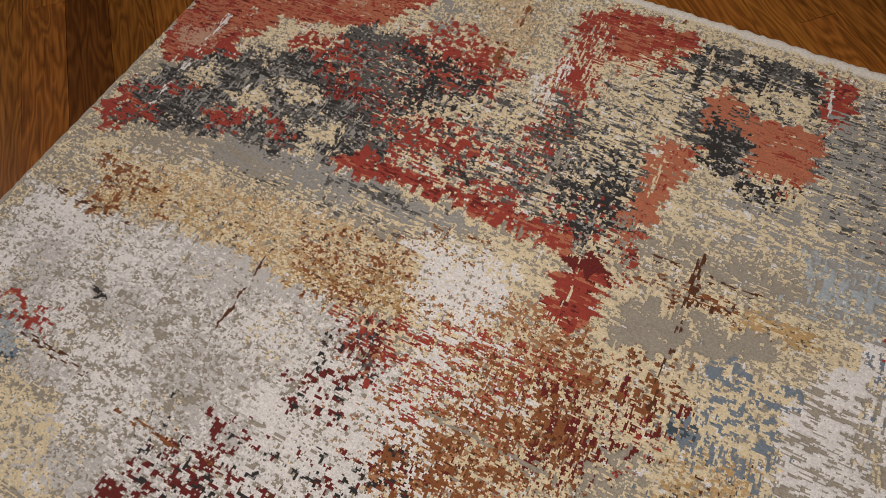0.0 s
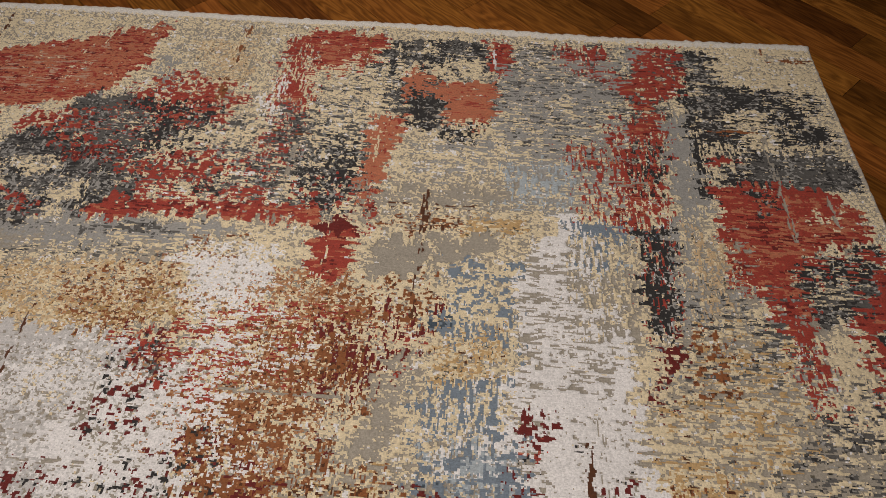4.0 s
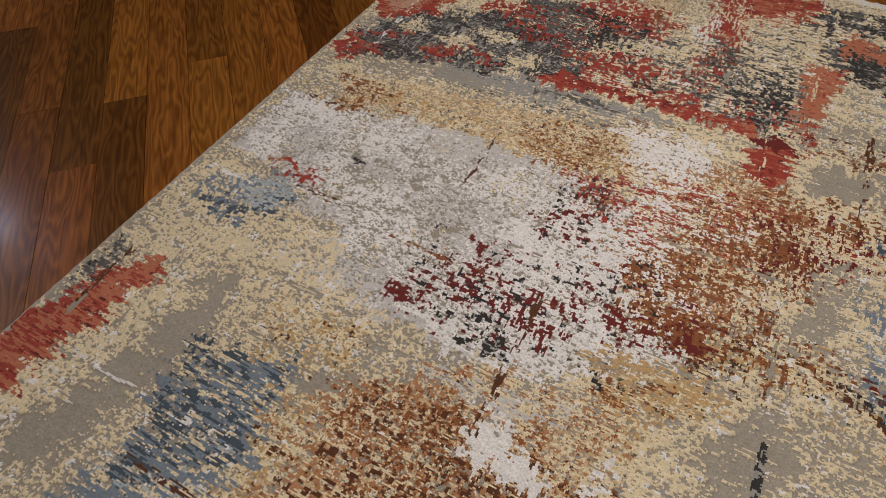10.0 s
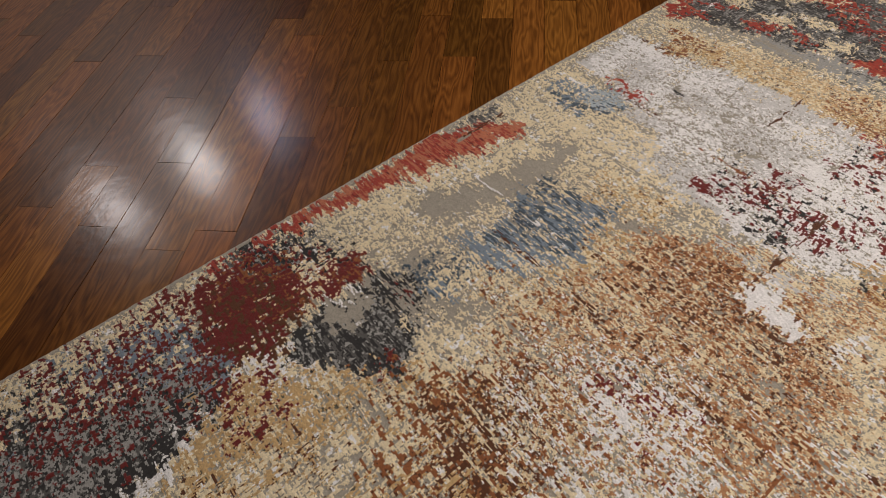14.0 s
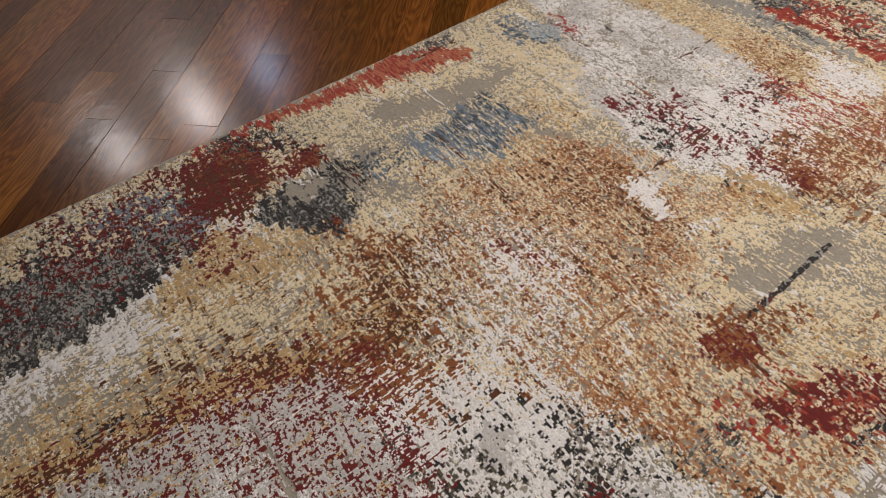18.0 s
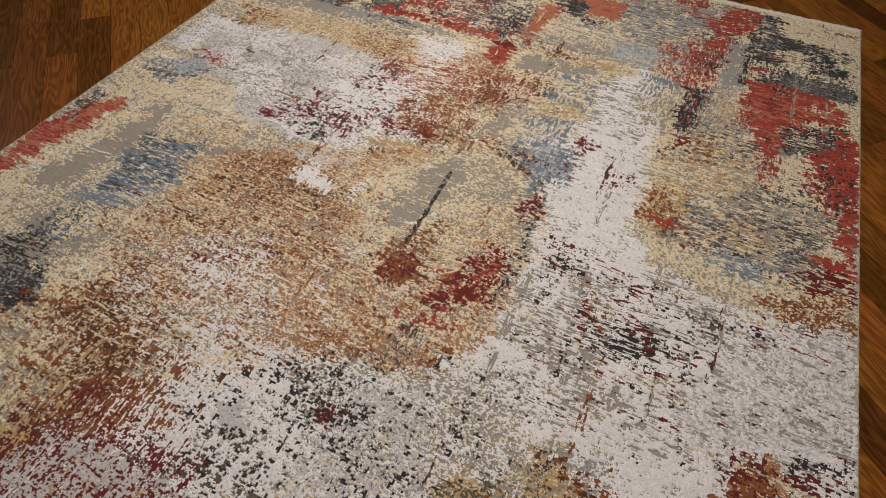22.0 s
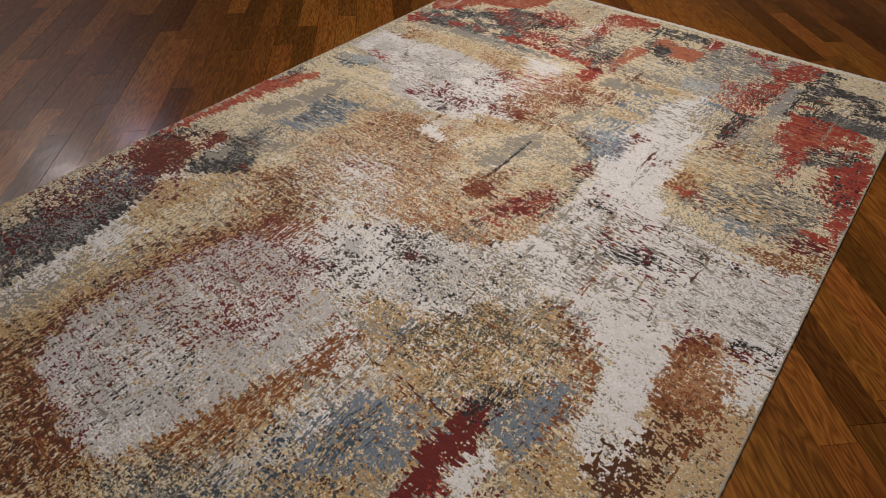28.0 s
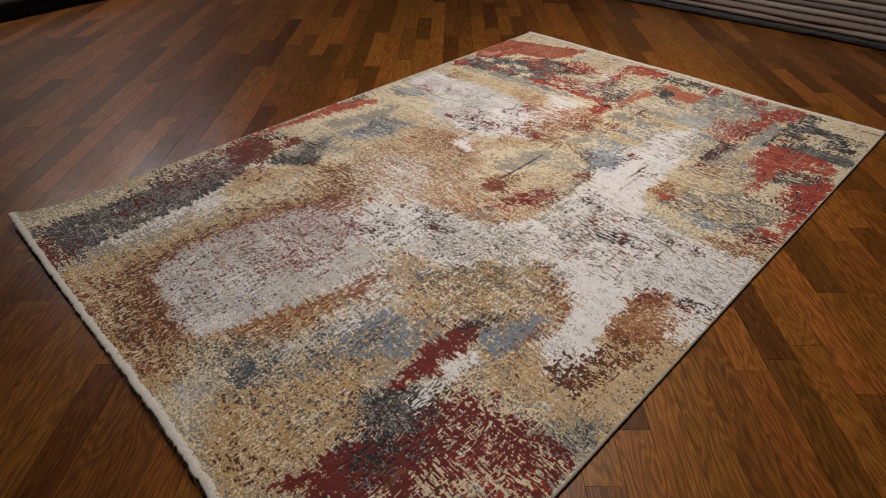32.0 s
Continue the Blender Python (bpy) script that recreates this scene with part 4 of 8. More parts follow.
# dark strip with blue and wine
patch("dark", 0.92, "blot", 0.014, (0.046, 0.473, 0.035, 0.593, 0.071, 0.707, 0.143, 0.753, 0.207, 0.757, 0.273, 0.706, 0.273, 0.59, 0.314, 0.506, 0.213, 0.384, 0.074, 0.413))
patch("grey", 0.55, "fleck", 0.014, (0.046, 0.473, 0.083, 0.702, 0.207, 0.757, 0.273, 0.59, 0.27, 0.452, 0.213, 0.384), "dark")
patch("blue", 0.4, "across", 0.012, (0.045, 0.57, 0.132, 0.758, 0.228, 0.685, 0.159, 0.573), "dark grey ground")
patch("wine", 0.4, "clump", 0.012, (0.027, 0.516, 0.15, 0.761, 0.234, 0.723, 0.149, 0.577, 0.112, 0.457), "dark grey ground")
patch("cream", 0.65, "across", 0.01, (-0.011, 0.43, -0, 0.484, 0.012, 0.621, 0.011, 0.753, 0.063, 0.754, 0.06, 0.605, 0.06, 0.488, 0.041, 0.419))
patch("wine", 0.45, "clump", 0.012, (0.038, 0.562, 0.022, 0.726, 0.07, 0.82, 0.128, 0.771, 0.09, 0.657))
patch("wine", 0.7, "clump", 0.009, (0.126, 0.402, 0.132, 0.452, 0.184, 0.457, 0.184, 0.39))
patch("gold", 0.6, "across", 0.014, (-0.004, 0.356, -0.005, 0.442, 0.079, 0.442, 0.092, 0.393, 0.077, 0.343))
patch("wine", 0.8, "clump", 0.01, (0.081, 0.395, 0.103, 0.454, 0.192, 0.441, 0.21, 0.419, 0.135, 0.384))
patch("blue", 0.4, "clump", 0.014, (0.073, 0.37, 0.154, 0.469, 0.198, 0.494, 0.185, 0.374))
# white and gold wedge beside the dark strip
patch("white", 0.75, "clump", 0.014, (0.217, 0.752, 0.239, 0.828, 0.343, 0.881, 0.383, 0.835, 0.31, 0.749, 0.327, 0.682, 0.341, 0.566, 0.325, 0.519, 0.279, 0.625, 0.27, 0.717))
patch("cream", 0.55, "clump", 0.016, (0.207, 0.757, 0.272, 0.9, 0.419, 0.877, 0.386, 0.751, 0.38, 0.612, 0.273, 0.706))
patch("gold", 0.5, "clump", 0.016, (0.253, 0.745, 0.33, 0.866, 0.412, 0.839, 0.394, 0.747, 0.402, 0.612, 0.355, 0.595, 0.303, 0.712))
patch("wine", 0.4, "clump", 0.01, (0.263, 0.71, 0.279, 0.807, 0.352, 0.769, 0.321, 0.704))
patch("gold", 0.75, "across", 0.018, (0.351, 0.625, 0.383, 0.768, 0.368, 0.863, 0.471, 0.862, 0.503, 0.759, 0.488, 0.636, 0.422, 0.542))
patch("brown", 0.4, "across", 0.014, (0.384, 0.611, 0.456, 0.728, 0.447, 0.773, 0.513, 0.773, 0.484, 0.62))
patch("cream", 0.4, "clump", 0.016, (0.324, 0.696, 0.377, 0.857, 0.453, 0.81, 0.429, 0.722))
patch("white", 0.9, "fleck", 0.012, (0.306, 0.404, 0.295, 0.554, 0.363, 0.583, 0.396, 0.518))
patch("ground", 0.35, "fleck", 0.01, (0.306, 0.404, 0.295, 0.554, 0.363, 0.583, 0.396, 0.518), "white")
patch("ground", 0.9, "blot", 0.012, (0.44, 0.839, 0.527, 0.931, 0.591, 0.871, 0.562, 0.821, 0.489, 0.798))
patch("cream", 0.55, "clump", 0.01, (0.474, 0.881, 0.556, 0.909, 0.591, 0.871, 0.555, 0.825))
# copper field
patch("copper", 0.85, "fleck", 0.022, (0.508, 1.482, 0.675, 1.614, 0.888, 1.644, 0.92, 1.548, 0.961, 1.394, 0.827, 1.275, 0.637, 1.206, 0.551, 1.178, 0.46, 1.172, 0.505, 1.363))
patch("sand", 0.42, "fleck", 0.016, (0.508, 1.482, 0.687, 1.594, 0.888, 1.644, 0.961, 1.394, 0.794, 1.257, 0.46, 1.172), "copper")
patch("cream", 0.36, "fleck", 0.016, (0.475, 1.258, 0.565, 1.438, 0.888, 1.644, 0.978, 1.408, 0.794, 1.257), "copper")
patch("rust", 0.35, "fleck", 0.02, (0.524, 1.494, 0.687, 1.594, 0.818, 1.536, 0.907, 1.409, 0.78, 1.367, 0.614, 1.372))
patch("brown", 0.22, "fleck", 0.02, (0.539, 1.506, 0.681, 1.531, 0.875, 1.511, 0.914, 1.376, 0.822, 1.358, 0.656, 1.405))
patch("white", 0.93, "clump", 0.007, (0.698, 1.511, 0.722, 1.551, 0.759, 1.54, 0.782, 1.514, 0.821, 1.521, 0.825, 1.494, 0.78, 1.481, 0.746, 1.491, 0.714, 1.484))
patch("white", 0.93, "along", 0.005, (0.871, 1.555, 0.871, 1.579, 0.881, 1.557, 0.883, 1.486, 0.871, 1.483))
patch("white", 0.7, "along", 0.008, (0.699, 1.574, 0.738, 1.577, 0.752, 1.534, 0.733, 1.532))
patch("white", 0.8, "clump", 0.007, (0.619, 1.314, 0.614, 1.328, 0.624, 1.294, 0.63, 1.29))
patch("white", 0.7, "across", 0.008, (0.538, 1.236, 0.585, 1.228, 0.588, 1.219, 0.544, 1.223))
patch("ground", 0.97, "blot", 0.006, (0.807, 1.383, 0.812, 1.398, 0.838, 1.409, 0.849, 1.397, 0.838, 1.377, 0.817, 1.374))
patch("cream", 0.8, "fleck", 0.014, (0.875, 1.633, 0.998, 1.746, 1.058, 1.731, 1.116, 1.523, 0.967, 1.399, 0.933, 1.536))
patch("ground", 0.95, "blot", 0.012, (0.982, 1.645, 1.052, 1.751, 1.089, 1.62, 1.034, 1.608, 0.97, 1.589, 0.929, 1.566, 0.921, 1.608))
patch("ground", 0.5, "fleck", 0.012, (0.91, 1.611, 1.058, 1.731, 1.115, 1.525, 1, 1.506))
patch("rust", 0.5, "clump", 0.014, (0.835, 1.683, 0.934, 1.734, 0.935, 1.682, 0.868, 1.628))
patch("gold", 0.5, "fleck", 0.014, (0.837, 1.656, 0.995, 1.757, 1.011, 1.681, 0.904, 1.606))
patch("brown", 0.4, "across", 0.01, (0.918, 1.778, 1.046, 1.772, 1.058, 1.731, 0.965, 1.719))
patch("rust", 0.6, "clump", 0.012, (0.919, 1.8, 0.962, 1.834, 0.97, 1.783, 0.933, 1.761))
patch("cream", 0.4, "across", 0.012, (0.638, 1.584, 0.851, 1.668, 0.861, 1.622, 0.695, 1.543))
patch("silver", 0.4, "across", 0.01, (0.609, 1.577, 0.82, 1.63, 0.795, 1.582, 0.643, 1.558))
patch("rust", 0.4, "clump", 0.02, (0.492, 0.981, 0.542, 1.108, 0.597, 1.209, 0.651, 1.176, 0.654, 1.003, 0.621, 0.922))
patch("brown", 0.55, "clump", 0.02, (0.519, 0.937, 0.534, 1.017, 0.617, 1.014, 0.69, 0.969, 0.677, 0.875, 0.622, 0.858))
patch("rust", 0.45, "fleck", 0.02, (0.464, 1.155, 0.563, 1.275, 0.69, 1.133, 0.674, 1.029, 0.593, 1.013))
patch("cream", 0.35, "fleck", 0.018, (0.43, 1.006, 0.582, 1.226, 0.748, 1.068, 0.656, 0.852))
# diagonal of wine and white flecks
patch("white", 0.62, "clump", 0.016, (0.59, 1.188, 0.628, 1.251, 0.767, 1.286, 0.829, 1.289, 0.9, 1.156, 0.863, 1.047, 0.777, 1.023, 0.687, 1.139))
patch("wine", 0.55, "clump", 0.01, (0.652, 1.231, 0.679, 1.271, 0.807, 1.246, 0.814, 1.224, 0.729, 1.225))
patch("grey", 0.5, "across", 0.01, (0.599, 1.244, 0.685, 1.266, 0.735, 1.252, 0.672, 1.229))
patch("wine", 0.22, "clump", 0.014, (0.59, 1.188, 0.803, 1.283, 0.839, 1.126, 0.74, 1.095))
patch("copper", 0.35, "fleck", 0.016, (0.704, 1.096, 0.857, 1.26, 1.033, 1.165, 1.022, 1.091, 0.908, 1.062, 0.87, 0.988))
# brown and cream around
patch("cream", 0.7, "fleck", 0.014, (0.861, 1.225, 1.057, 1.325, 1.087, 1.224, 1.095, 1.155, 1.008, 1.106, 0.9, 1.156))
patch("copper", 0.55, "fleck", 0.018, (0.807, 1.246, 0.887, 1.394, 1.043, 1.31, 1.088, 1.162, 0.993, 1.121))
patch("rust", 0.5, "fleck", 0.014, (0.979, 1.106, 1.047, 1.18, 1.102, 1.147, 1.069, 1.112, 1.023, 1.076))
patch("rust", 0.35, "clump", 0.018, (0.532, 1.081, 0.59, 1.188, 0.693, 1.104, 0.626, 1.013))
patch("gold", 0.5, "fleck", 0.018, (0.491, 0.993, 0.589, 1.098, 0.726, 0.968, 0.652, 0.889))
patch("brown", 0.5, "clump", 0.018, (0.564, 0.946, 0.631, 1.038, 0.711, 0.952, 0.68, 0.883))
patch("ground", 0.85, "blot", 0.012, (0.506, 0.824, 0.571, 0.914, 0.623, 0.857, 0.596, 0.81))
patch("cream", 0.6, "along", 0.012, (0.377, 0.829, 0.448, 0.992, 0.472, 1.063, 0.54, 0.961, 0.494, 0.831))
patch("gold", 0.7, "along", 0.018, (0.416, 0.563, 0.443, 0.663, 0.511, 0.736, 0.577, 0.703, 0.548, 0.606, 0.488, 0.557))
patch("ochre", 0.5, "along", 0.014, (0.416, 0.563, 0.511, 0.736, 0.577, 0.703, 0.513, 0.568), "gold")
patch("brown", 0.6, "clump", 0.01, (0.494, 0.63, 0.497, 0.731, 0.522, 0.73, 0.512, 0.633))
patch("brown", 0.45, "clump", 0.016, (0.415, 0.747, 0.485, 0.861, 0.563, 0.793, 0.503, 0.728))
patch("ground", 0.6, "along", 0.012, (0.458, 0.446, 0.477, 0.561, 0.52, 0.544, 0.494, 0.454))
patch("gold", 0.6, "along", 0.016, (0.452, 0.409, 0.47, 0.522, 0.527, 0.583, 0.568, 0.505, 0.535, 0.384))
patch("rust", 0.45, "along", 0.014, (0.474, 0.402, 0.534, 0.559, 0.589, 0.557, 0.564, 0.43, 0.545, 0.381))
# white and silver with wine flecks, middle of the left half
patch("white", 0.85, "clump", 0.02, (0.638, 0.672, 0.689, 0.792, 0.764, 0.94, 0.828, 1.078, 0.966, 1.092, 1.076, 1.119, 1.14, 1.131, 1.234, 1.1, 1.233, 1.047, 0.575, 0.32, 0.564, 0.43, 0.608, 0.549))
patch("silver", 0.65, "cloud", 0.02, (0.574, 0.427, 0.693, 0.613, 0.854, 0.632, 0.628, 0.357), "white")
patch("rust", 0.5, "clump", 0.016, (0.572, 0.617, 0.598, 0.692, 0.65, 0.816, 0.721, 0.893, 0.828, 0.943, 0.882, 0.877, 0.777, 0.855, 0.675, 0.777, 0.648, 0.667))
patch("rust", 0.6, "along", 0.012, (0.759, 0.868, 0.844, 0.881, 0.895, 0.892, 0.877, 0.857, 0.77, 0.848))
patch("cream", 0.4, "fleck", 0.016, (0.741, 0.88, 0.784, 1.031, 0.966, 1.092, 0.929, 0.99, 0.815, 0.928))
patch("wine", 0.3, "along", 0.026, (0.656, 0.631, 0.7, 0.74, 0.836, 0.77, 0.922, 0.757, 0.883, 0.676, 0.779, 0.652))
patch("wine", 0.3, "clump", 0.024, (0.588, 0.527, 0.637, 0.64, 0.719, 0.642, 0.681, 0.558, 0.649, 0.523))
patch("wine", 0.25, "along", 0.018, (0.7, 0.74, 0.839, 0.861, 0.955, 0.845, 0.936, 0.747))
patch("grey", 0.3, "along", 0.016, (0.78, 0.737, 0.877, 0.787, 0.929, 0.752, 0.842, 0.722))
patch("silver", 0.96, "cloud", 0.008, (0.929, 0.929, 0.976, 0.987, 1.021, 0.959, 1.01, 0.919, 0.963, 0.895))
patch("dark", 0.2, "clump", 0.016, (0.984, 1.019, 1.089, 1.104, 1.097, 1.014, 1.033, 0.986))
patch("dark", 0.3, "clump", 0.014, (1.051, 1.034, 1.102, 1.075, 1.145, 1.003, 1.116, 0.97))
patch("wine", 0.7, "clump", 0.008, (1.097, 0.988, 1.109, 1.015, 1.128, 0.983, 1.116, 0.97))
patch("ground", 0.2, "fleck", 0.014, (0.951, 0.896, 1.175, 1.01, 1.133, 0.927, 1.022, 0.816), "white")
patch("cream", 0.4, "fleck", 0.014, (0.83, 0.994, 0.929, 1.085, 0.964, 1.012, 0.919, 0.947), "white")
# cream oval with the needle
patch("cream", 0.8, "fleck", 0.012, (0.883, 1.544, 0.976, 1.762, 1.151, 1.804, 1.247, 1.735, 1.28, 1.566, 1.236, 1.45, 1.181, 1.325, 1.086, 1.288, 0.963, 1.373))
patch("gold", 0.4, "fleck", 0.018, (1.068, 1.485, 1.245, 1.674, 1.273, 1.558, 1.215, 1.411, 1.127, 1.401), "cream")
patch("ground", 0.95, "blot", 0.01, (0.982, 1.648, 1.054, 1.747, 1.088, 1.671, 1.066, 1.563, 1.014, 1.467, 0.982, 1.473, 1.002, 1.579))
patch("ground", 0.5, "fleck", 0.012, (0.938, 1.512, 1.045, 1.762, 1.189, 1.778, 1.238, 1.686, 1.082, 1.58, 1.039, 1.416))
stroke("dark", 0.95, "along", 0.009, (1.051, 1.687, 1.055, 1.531))
stroke("dark", 0.6, "along", 0.009, (1.055, 1.531, 1.054, 1.432))
stroke("wine", 0.5, "clump", 0.016, (1.056, 1.502, 1.055, 1.395, 1.05, 1.3))
patch("wine", 0.85, "clump", 0.01, (1.042, 1.335, 1.044, 1.392, 1.095, 1.411, 1.12, 1.385, 1.103, 1.348, 1.05, 1.3))
patch("rust", 0.55, "clump", 0.012, (1.017, 1.392, 1.098, 1.517, 1.127, 1.401, 1.12, 1.325, 1.072, 1.306))
stroke("brown", 0.5, "along", 0.014, (0.991, 1.827, 1.086, 1.828, 1.248, 1.757))
stroke("dark", 0.4, "along", 0.012, (1.127, 1.824, 1.276, 1.746))
patch("rust", 0.4, "along", 0.012, (0.873, 1.783, 1.016, 1.879, 1.159, 1.835, 1.036, 1.776))
# copper tail with red, beside the white cross
patch("copper", 0.7, "fleck", 0.016, (1.095, 1.155, 1.114, 1.285, 1.196, 1.406, 1.275, 1.459, 1.329, 1.366, 1.304, 1.241, 1.255, 1.175, 1.177, 1.144))
patch("cream", 0.4, "fleck", 0.014, (1.087, 1.224, 1.275, 1.459, 1.339, 1.349, 1.261, 1.181))
patch("rust", 0.5, "clump", 0.014, (1.081, 1.185, 1.101, 1.238, 1.14, 1.16, 1.108, 1.139))
patch("wine", 0.4, "clump", 0.022, (1.161, 1.303, 1.195, 1.389, 1.217, 1.481, 1.279, 1.529, 1.286, 1.44, 1.27, 1.36, 1.206, 1.322))
patch("red", 0.2, "clump", 0.016, (1.148, 1.321, 1.265, 1.515, 1.296, 1.388, 1.2, 1.314), "wine cream copper")
patch("rust", 0.5, "clump", 0.014, (1.215, 1.213, 1.258, 1.231, 1.267, 1.188, 1.213, 1.128))
patch("grey", 0.4, "along", 0.012, (1.134, 1.182, 1.141, 1.266, 1.173, 1.255, 1.177, 1.144))
stroke("dark", 0.5, "clump", 0.016, (1.294, 1.708, 1.294, 1.581, 1.306, 1.461, 1.288, 1.365))
patch("wine", 0.5, "clump", 0.012, (1.237, 1.666, 1.287, 1.7, 1.304, 1.645, 1.269, 1.607))
patch("ground", 0.5, "clump", 0.012, (1.188, 1.693, 1.26, 1.71, 1.308, 1.595, 1.261, 1.58))
patch("white", 0.6, "clump", 0.014, (1.14, 1.103, 1.219, 1.149, 1.3, 1.185, 1.325, 1.149, 1.245, 1.06))
# white cross and the pale field to the edge
patch("white", 0.94, "across", 0.014, (1.3, 2.19, 1.397, 2.357, 1.455, 2.278, 1.516, 1.879, 1.516, 1.728, 1.563, 1.62, 1.721, 1.584, 1.871, 1.591, 1.995, 1.605, 2.008, 1.313, 1.98, 1.213, 1.868, 1.279, 1.796, 1.215, 1.803, 1.098, 1.794, 0.985, 1.744, 0.961, 1.682, 1.057, 1.623, 1.074, 1.533, 1.129, 1.455, 1.143, 1.371, 1.188, 1.326, 1.333, 1.314, 1.548, 1.325, 1.746, 1.332, 1.946))
patch("silver", 0.4, "cloud", 0.02, (1.74, 1.502, 1.991, 1.585, 1.988, 1.397, 1.818, 1.307), "white")
patch("ground", 0.3, "across", 0.012, (1.329, 1.513, 1.503, 1.546, 1.566, 1.292, 1.514, 1.175, 1.393, 1.169, 1.33, 1.354), "white silver")
patch("ground", 0.16, "across", 0.014, (1.551, 1.613, 1.991, 1.585, 1.98, 1.286, 1.629, 1.18), "white silver")
patch("ground", 0.6, "clump", 0.01, (1.407, 1.306, 1.52, 1.349, 1.53, 1.289, 1.444, 1.251))
patch("ground", 0.5, "clump", 0.01, (1.473, 1.274, 1.596, 1.277, 1.569, 1.218))
patch("dark", 0.6, "across", 0.01, (1.504, 1.358, 1.559, 1.423, 1.623, 1.422, 1.717, 1.421, 1.632, 1.393, 1.57, 1.351))
patch("dark", 0.2, "across", 0.014, (1.465, 1.39, 1.627, 1.496, 1.715, 1.404, 1.53, 1.322))
patch("olive", 0.4, "clump", 0.012, (1.684, 1.526, 1.748, 1.524, 1.733, 1.481, 1.696, 1.479))
patch("dark", 0.35, "clump", 0.014, (1.343, 1.587, 1.43, 1.59, 1.433, 1.507, 1.368, 1.492))
patch("rust", 0.4, "along", 0.008, (1.463, 1.503, 1.492, 1.499, 1.504, 1.393))
patch("wine", 0.6, "clump", 0.008, (1.313, 1.95, 1.36, 1.961, 1.352, 1.913, 1.32, 1.909))
patch("wine", 0.4, "clump", 0.01, (1.401, 1.842, 1.466, 1.864, 1.468, 1.831, 1.413, 1.809))
patch("wine", 0.3, "clump", 0.01, (1.343, 1.587, 1.411, 1.602, 1.408, 1.535))
patch("dark", 0.25, "clump", 0.01, (1.854, 1.415, 1.996, 1.43, 1.993, 1.358, 1.918, 1.36))
patch("dark", 0.3, "across", 0.012, (1.813, 1.333, 2.001, 1.376, 1.999, 1.296, 1.887, 1.289))
# blue patches between oval and cross
patch("sky", 0.6, "fleck", 0.012, (1.192, 1.867, 1.299, 1.897, 1.321, 1.797, 1.254, 1.76))
patch("blue", 0.4, "clump", 0.012, (1.167, 1.883, 1.309, 1.917, 1.329, 1.775, 1.246, 1.742))
patch("cream", 0.6, "fleck", 0.014, (1.028, 2.069, 1.248, 2.233, 1.295, 1.955, 1.167, 1.883))
patch("wine", 0.3, "clump", 0.012, (1.225, 1.678, 1.286, 1.686, 1.277, 1.597))
# band with the blue patch, right edge
patch("cream", 0.75, "fleck", 0.012, (1.502, 1.983, 1.668, 2.018, 1.791, 2.006, 1.81, 1.891, 2, 1.902, 1.998, 1.774, 1.997, 1.641, 1.882, 1.597, 1.717, 1.602, 1.558, 1.638, 1.509, 1.749))
patch("grey", 0.6, "across", 0.012, (1.622, 1.886, 1.873, 2.051, 1.993, 1.991, 2.002, 1.881, 1.824, 1.806, 1.691, 1.778, 1.599, 1.798))
patch("olive", 0.4, "across", 0.012, (1.622, 1.886, 1.993, 1.991, 2.002, 1.881, 1.691, 1.778), "grey ground")
patch("blue", 0.75, "across", 0.01, (1.648, 1.721, 1.724, 1.751, 1.844, 1.763, 1.852, 1.715, 1.782, 1.667, 1.686, 1.676))
patch("sky", 0.5, "across", 0.01, (1.648, 1.721, 1.844, 1.763, 1.84, 1.708, 1.686, 1.676), "blue")
patch("navy", 0.4, "clump", 0.008, (1.729, 1.732, 1.923, 1.764, 1.966, 1.717, 1.841, 1.699))
patch("wine", 0.5, "clump", 0.01, (1.603, 1.73, 1.695, 1.758, 1.677, 1.715, 1.611, 1.7))
patch("wine", 0.5, "across", 0.01, (1.846, 1.753, 1.983, 1.797, 1.991, 1.711, 1.907, 1.685, 1.84, 1.708))
patch("red", 0.85, "across", 0.007, (1.864, 1.806, 1.995, 1.803, 1.996, 1.769, 1.896, 1.77))
patch("red", 0.3, "across", 0.01, (1.724, 1.82, 1.881, 1.883, 1.889, 1.82, 1.747, 1.775))
patch("rust", 0.6, "fleck", 0.012, (1.802, 1.628, 1.985, 1.708, 1.989, 1.602, 1.872, 1.583))
patch("cream", 0.85, "along", 0.006, (1.627, 1.928, 1.637, 1.947, 1.683, 1.946, 1.685, 1.901, 1.636, 1.888))
patch("mist", 0.4, "across", 0.012, (1.646, 2.122, 1.781, 2.168, 1.805, 2.014, 1.624, 1.939))
patch("cream", 0.6, "clump", 0.014, (1.481, 2.06, 1.728, 2.199, 1.791, 2.006, 1.503, 1.82))
patch("sand", 0.4, "fleck", 0.014, (1.503, 1.82, 1.619, 1.834, 1.621, 1.717, 1.54, 1.695))
patch("red", 0.92, "clump", 0.01, (1.867, 2.158, 1.999, 2.291, 2.003, 1.95, 1.996, 1.793, 1.934, 1.889, 1.89, 2.034))
patch("dark", 0.3, "clump", 0.012, (1.894, 2.117, 1.993, 2.172, 1.993, 1.991, 1.925, 1.978), "red")
patch("red", 0.6, "along", 0.01, (1.757, 2.216, 1.801, 2.241, 1.815, 2.046, 1.76, 2.015))
patch("cream", 0.5, "clump", 0.014, (1.791, 2.006, 1.891, 2.144, 1.947, 1.896, 1.83, 1.855))
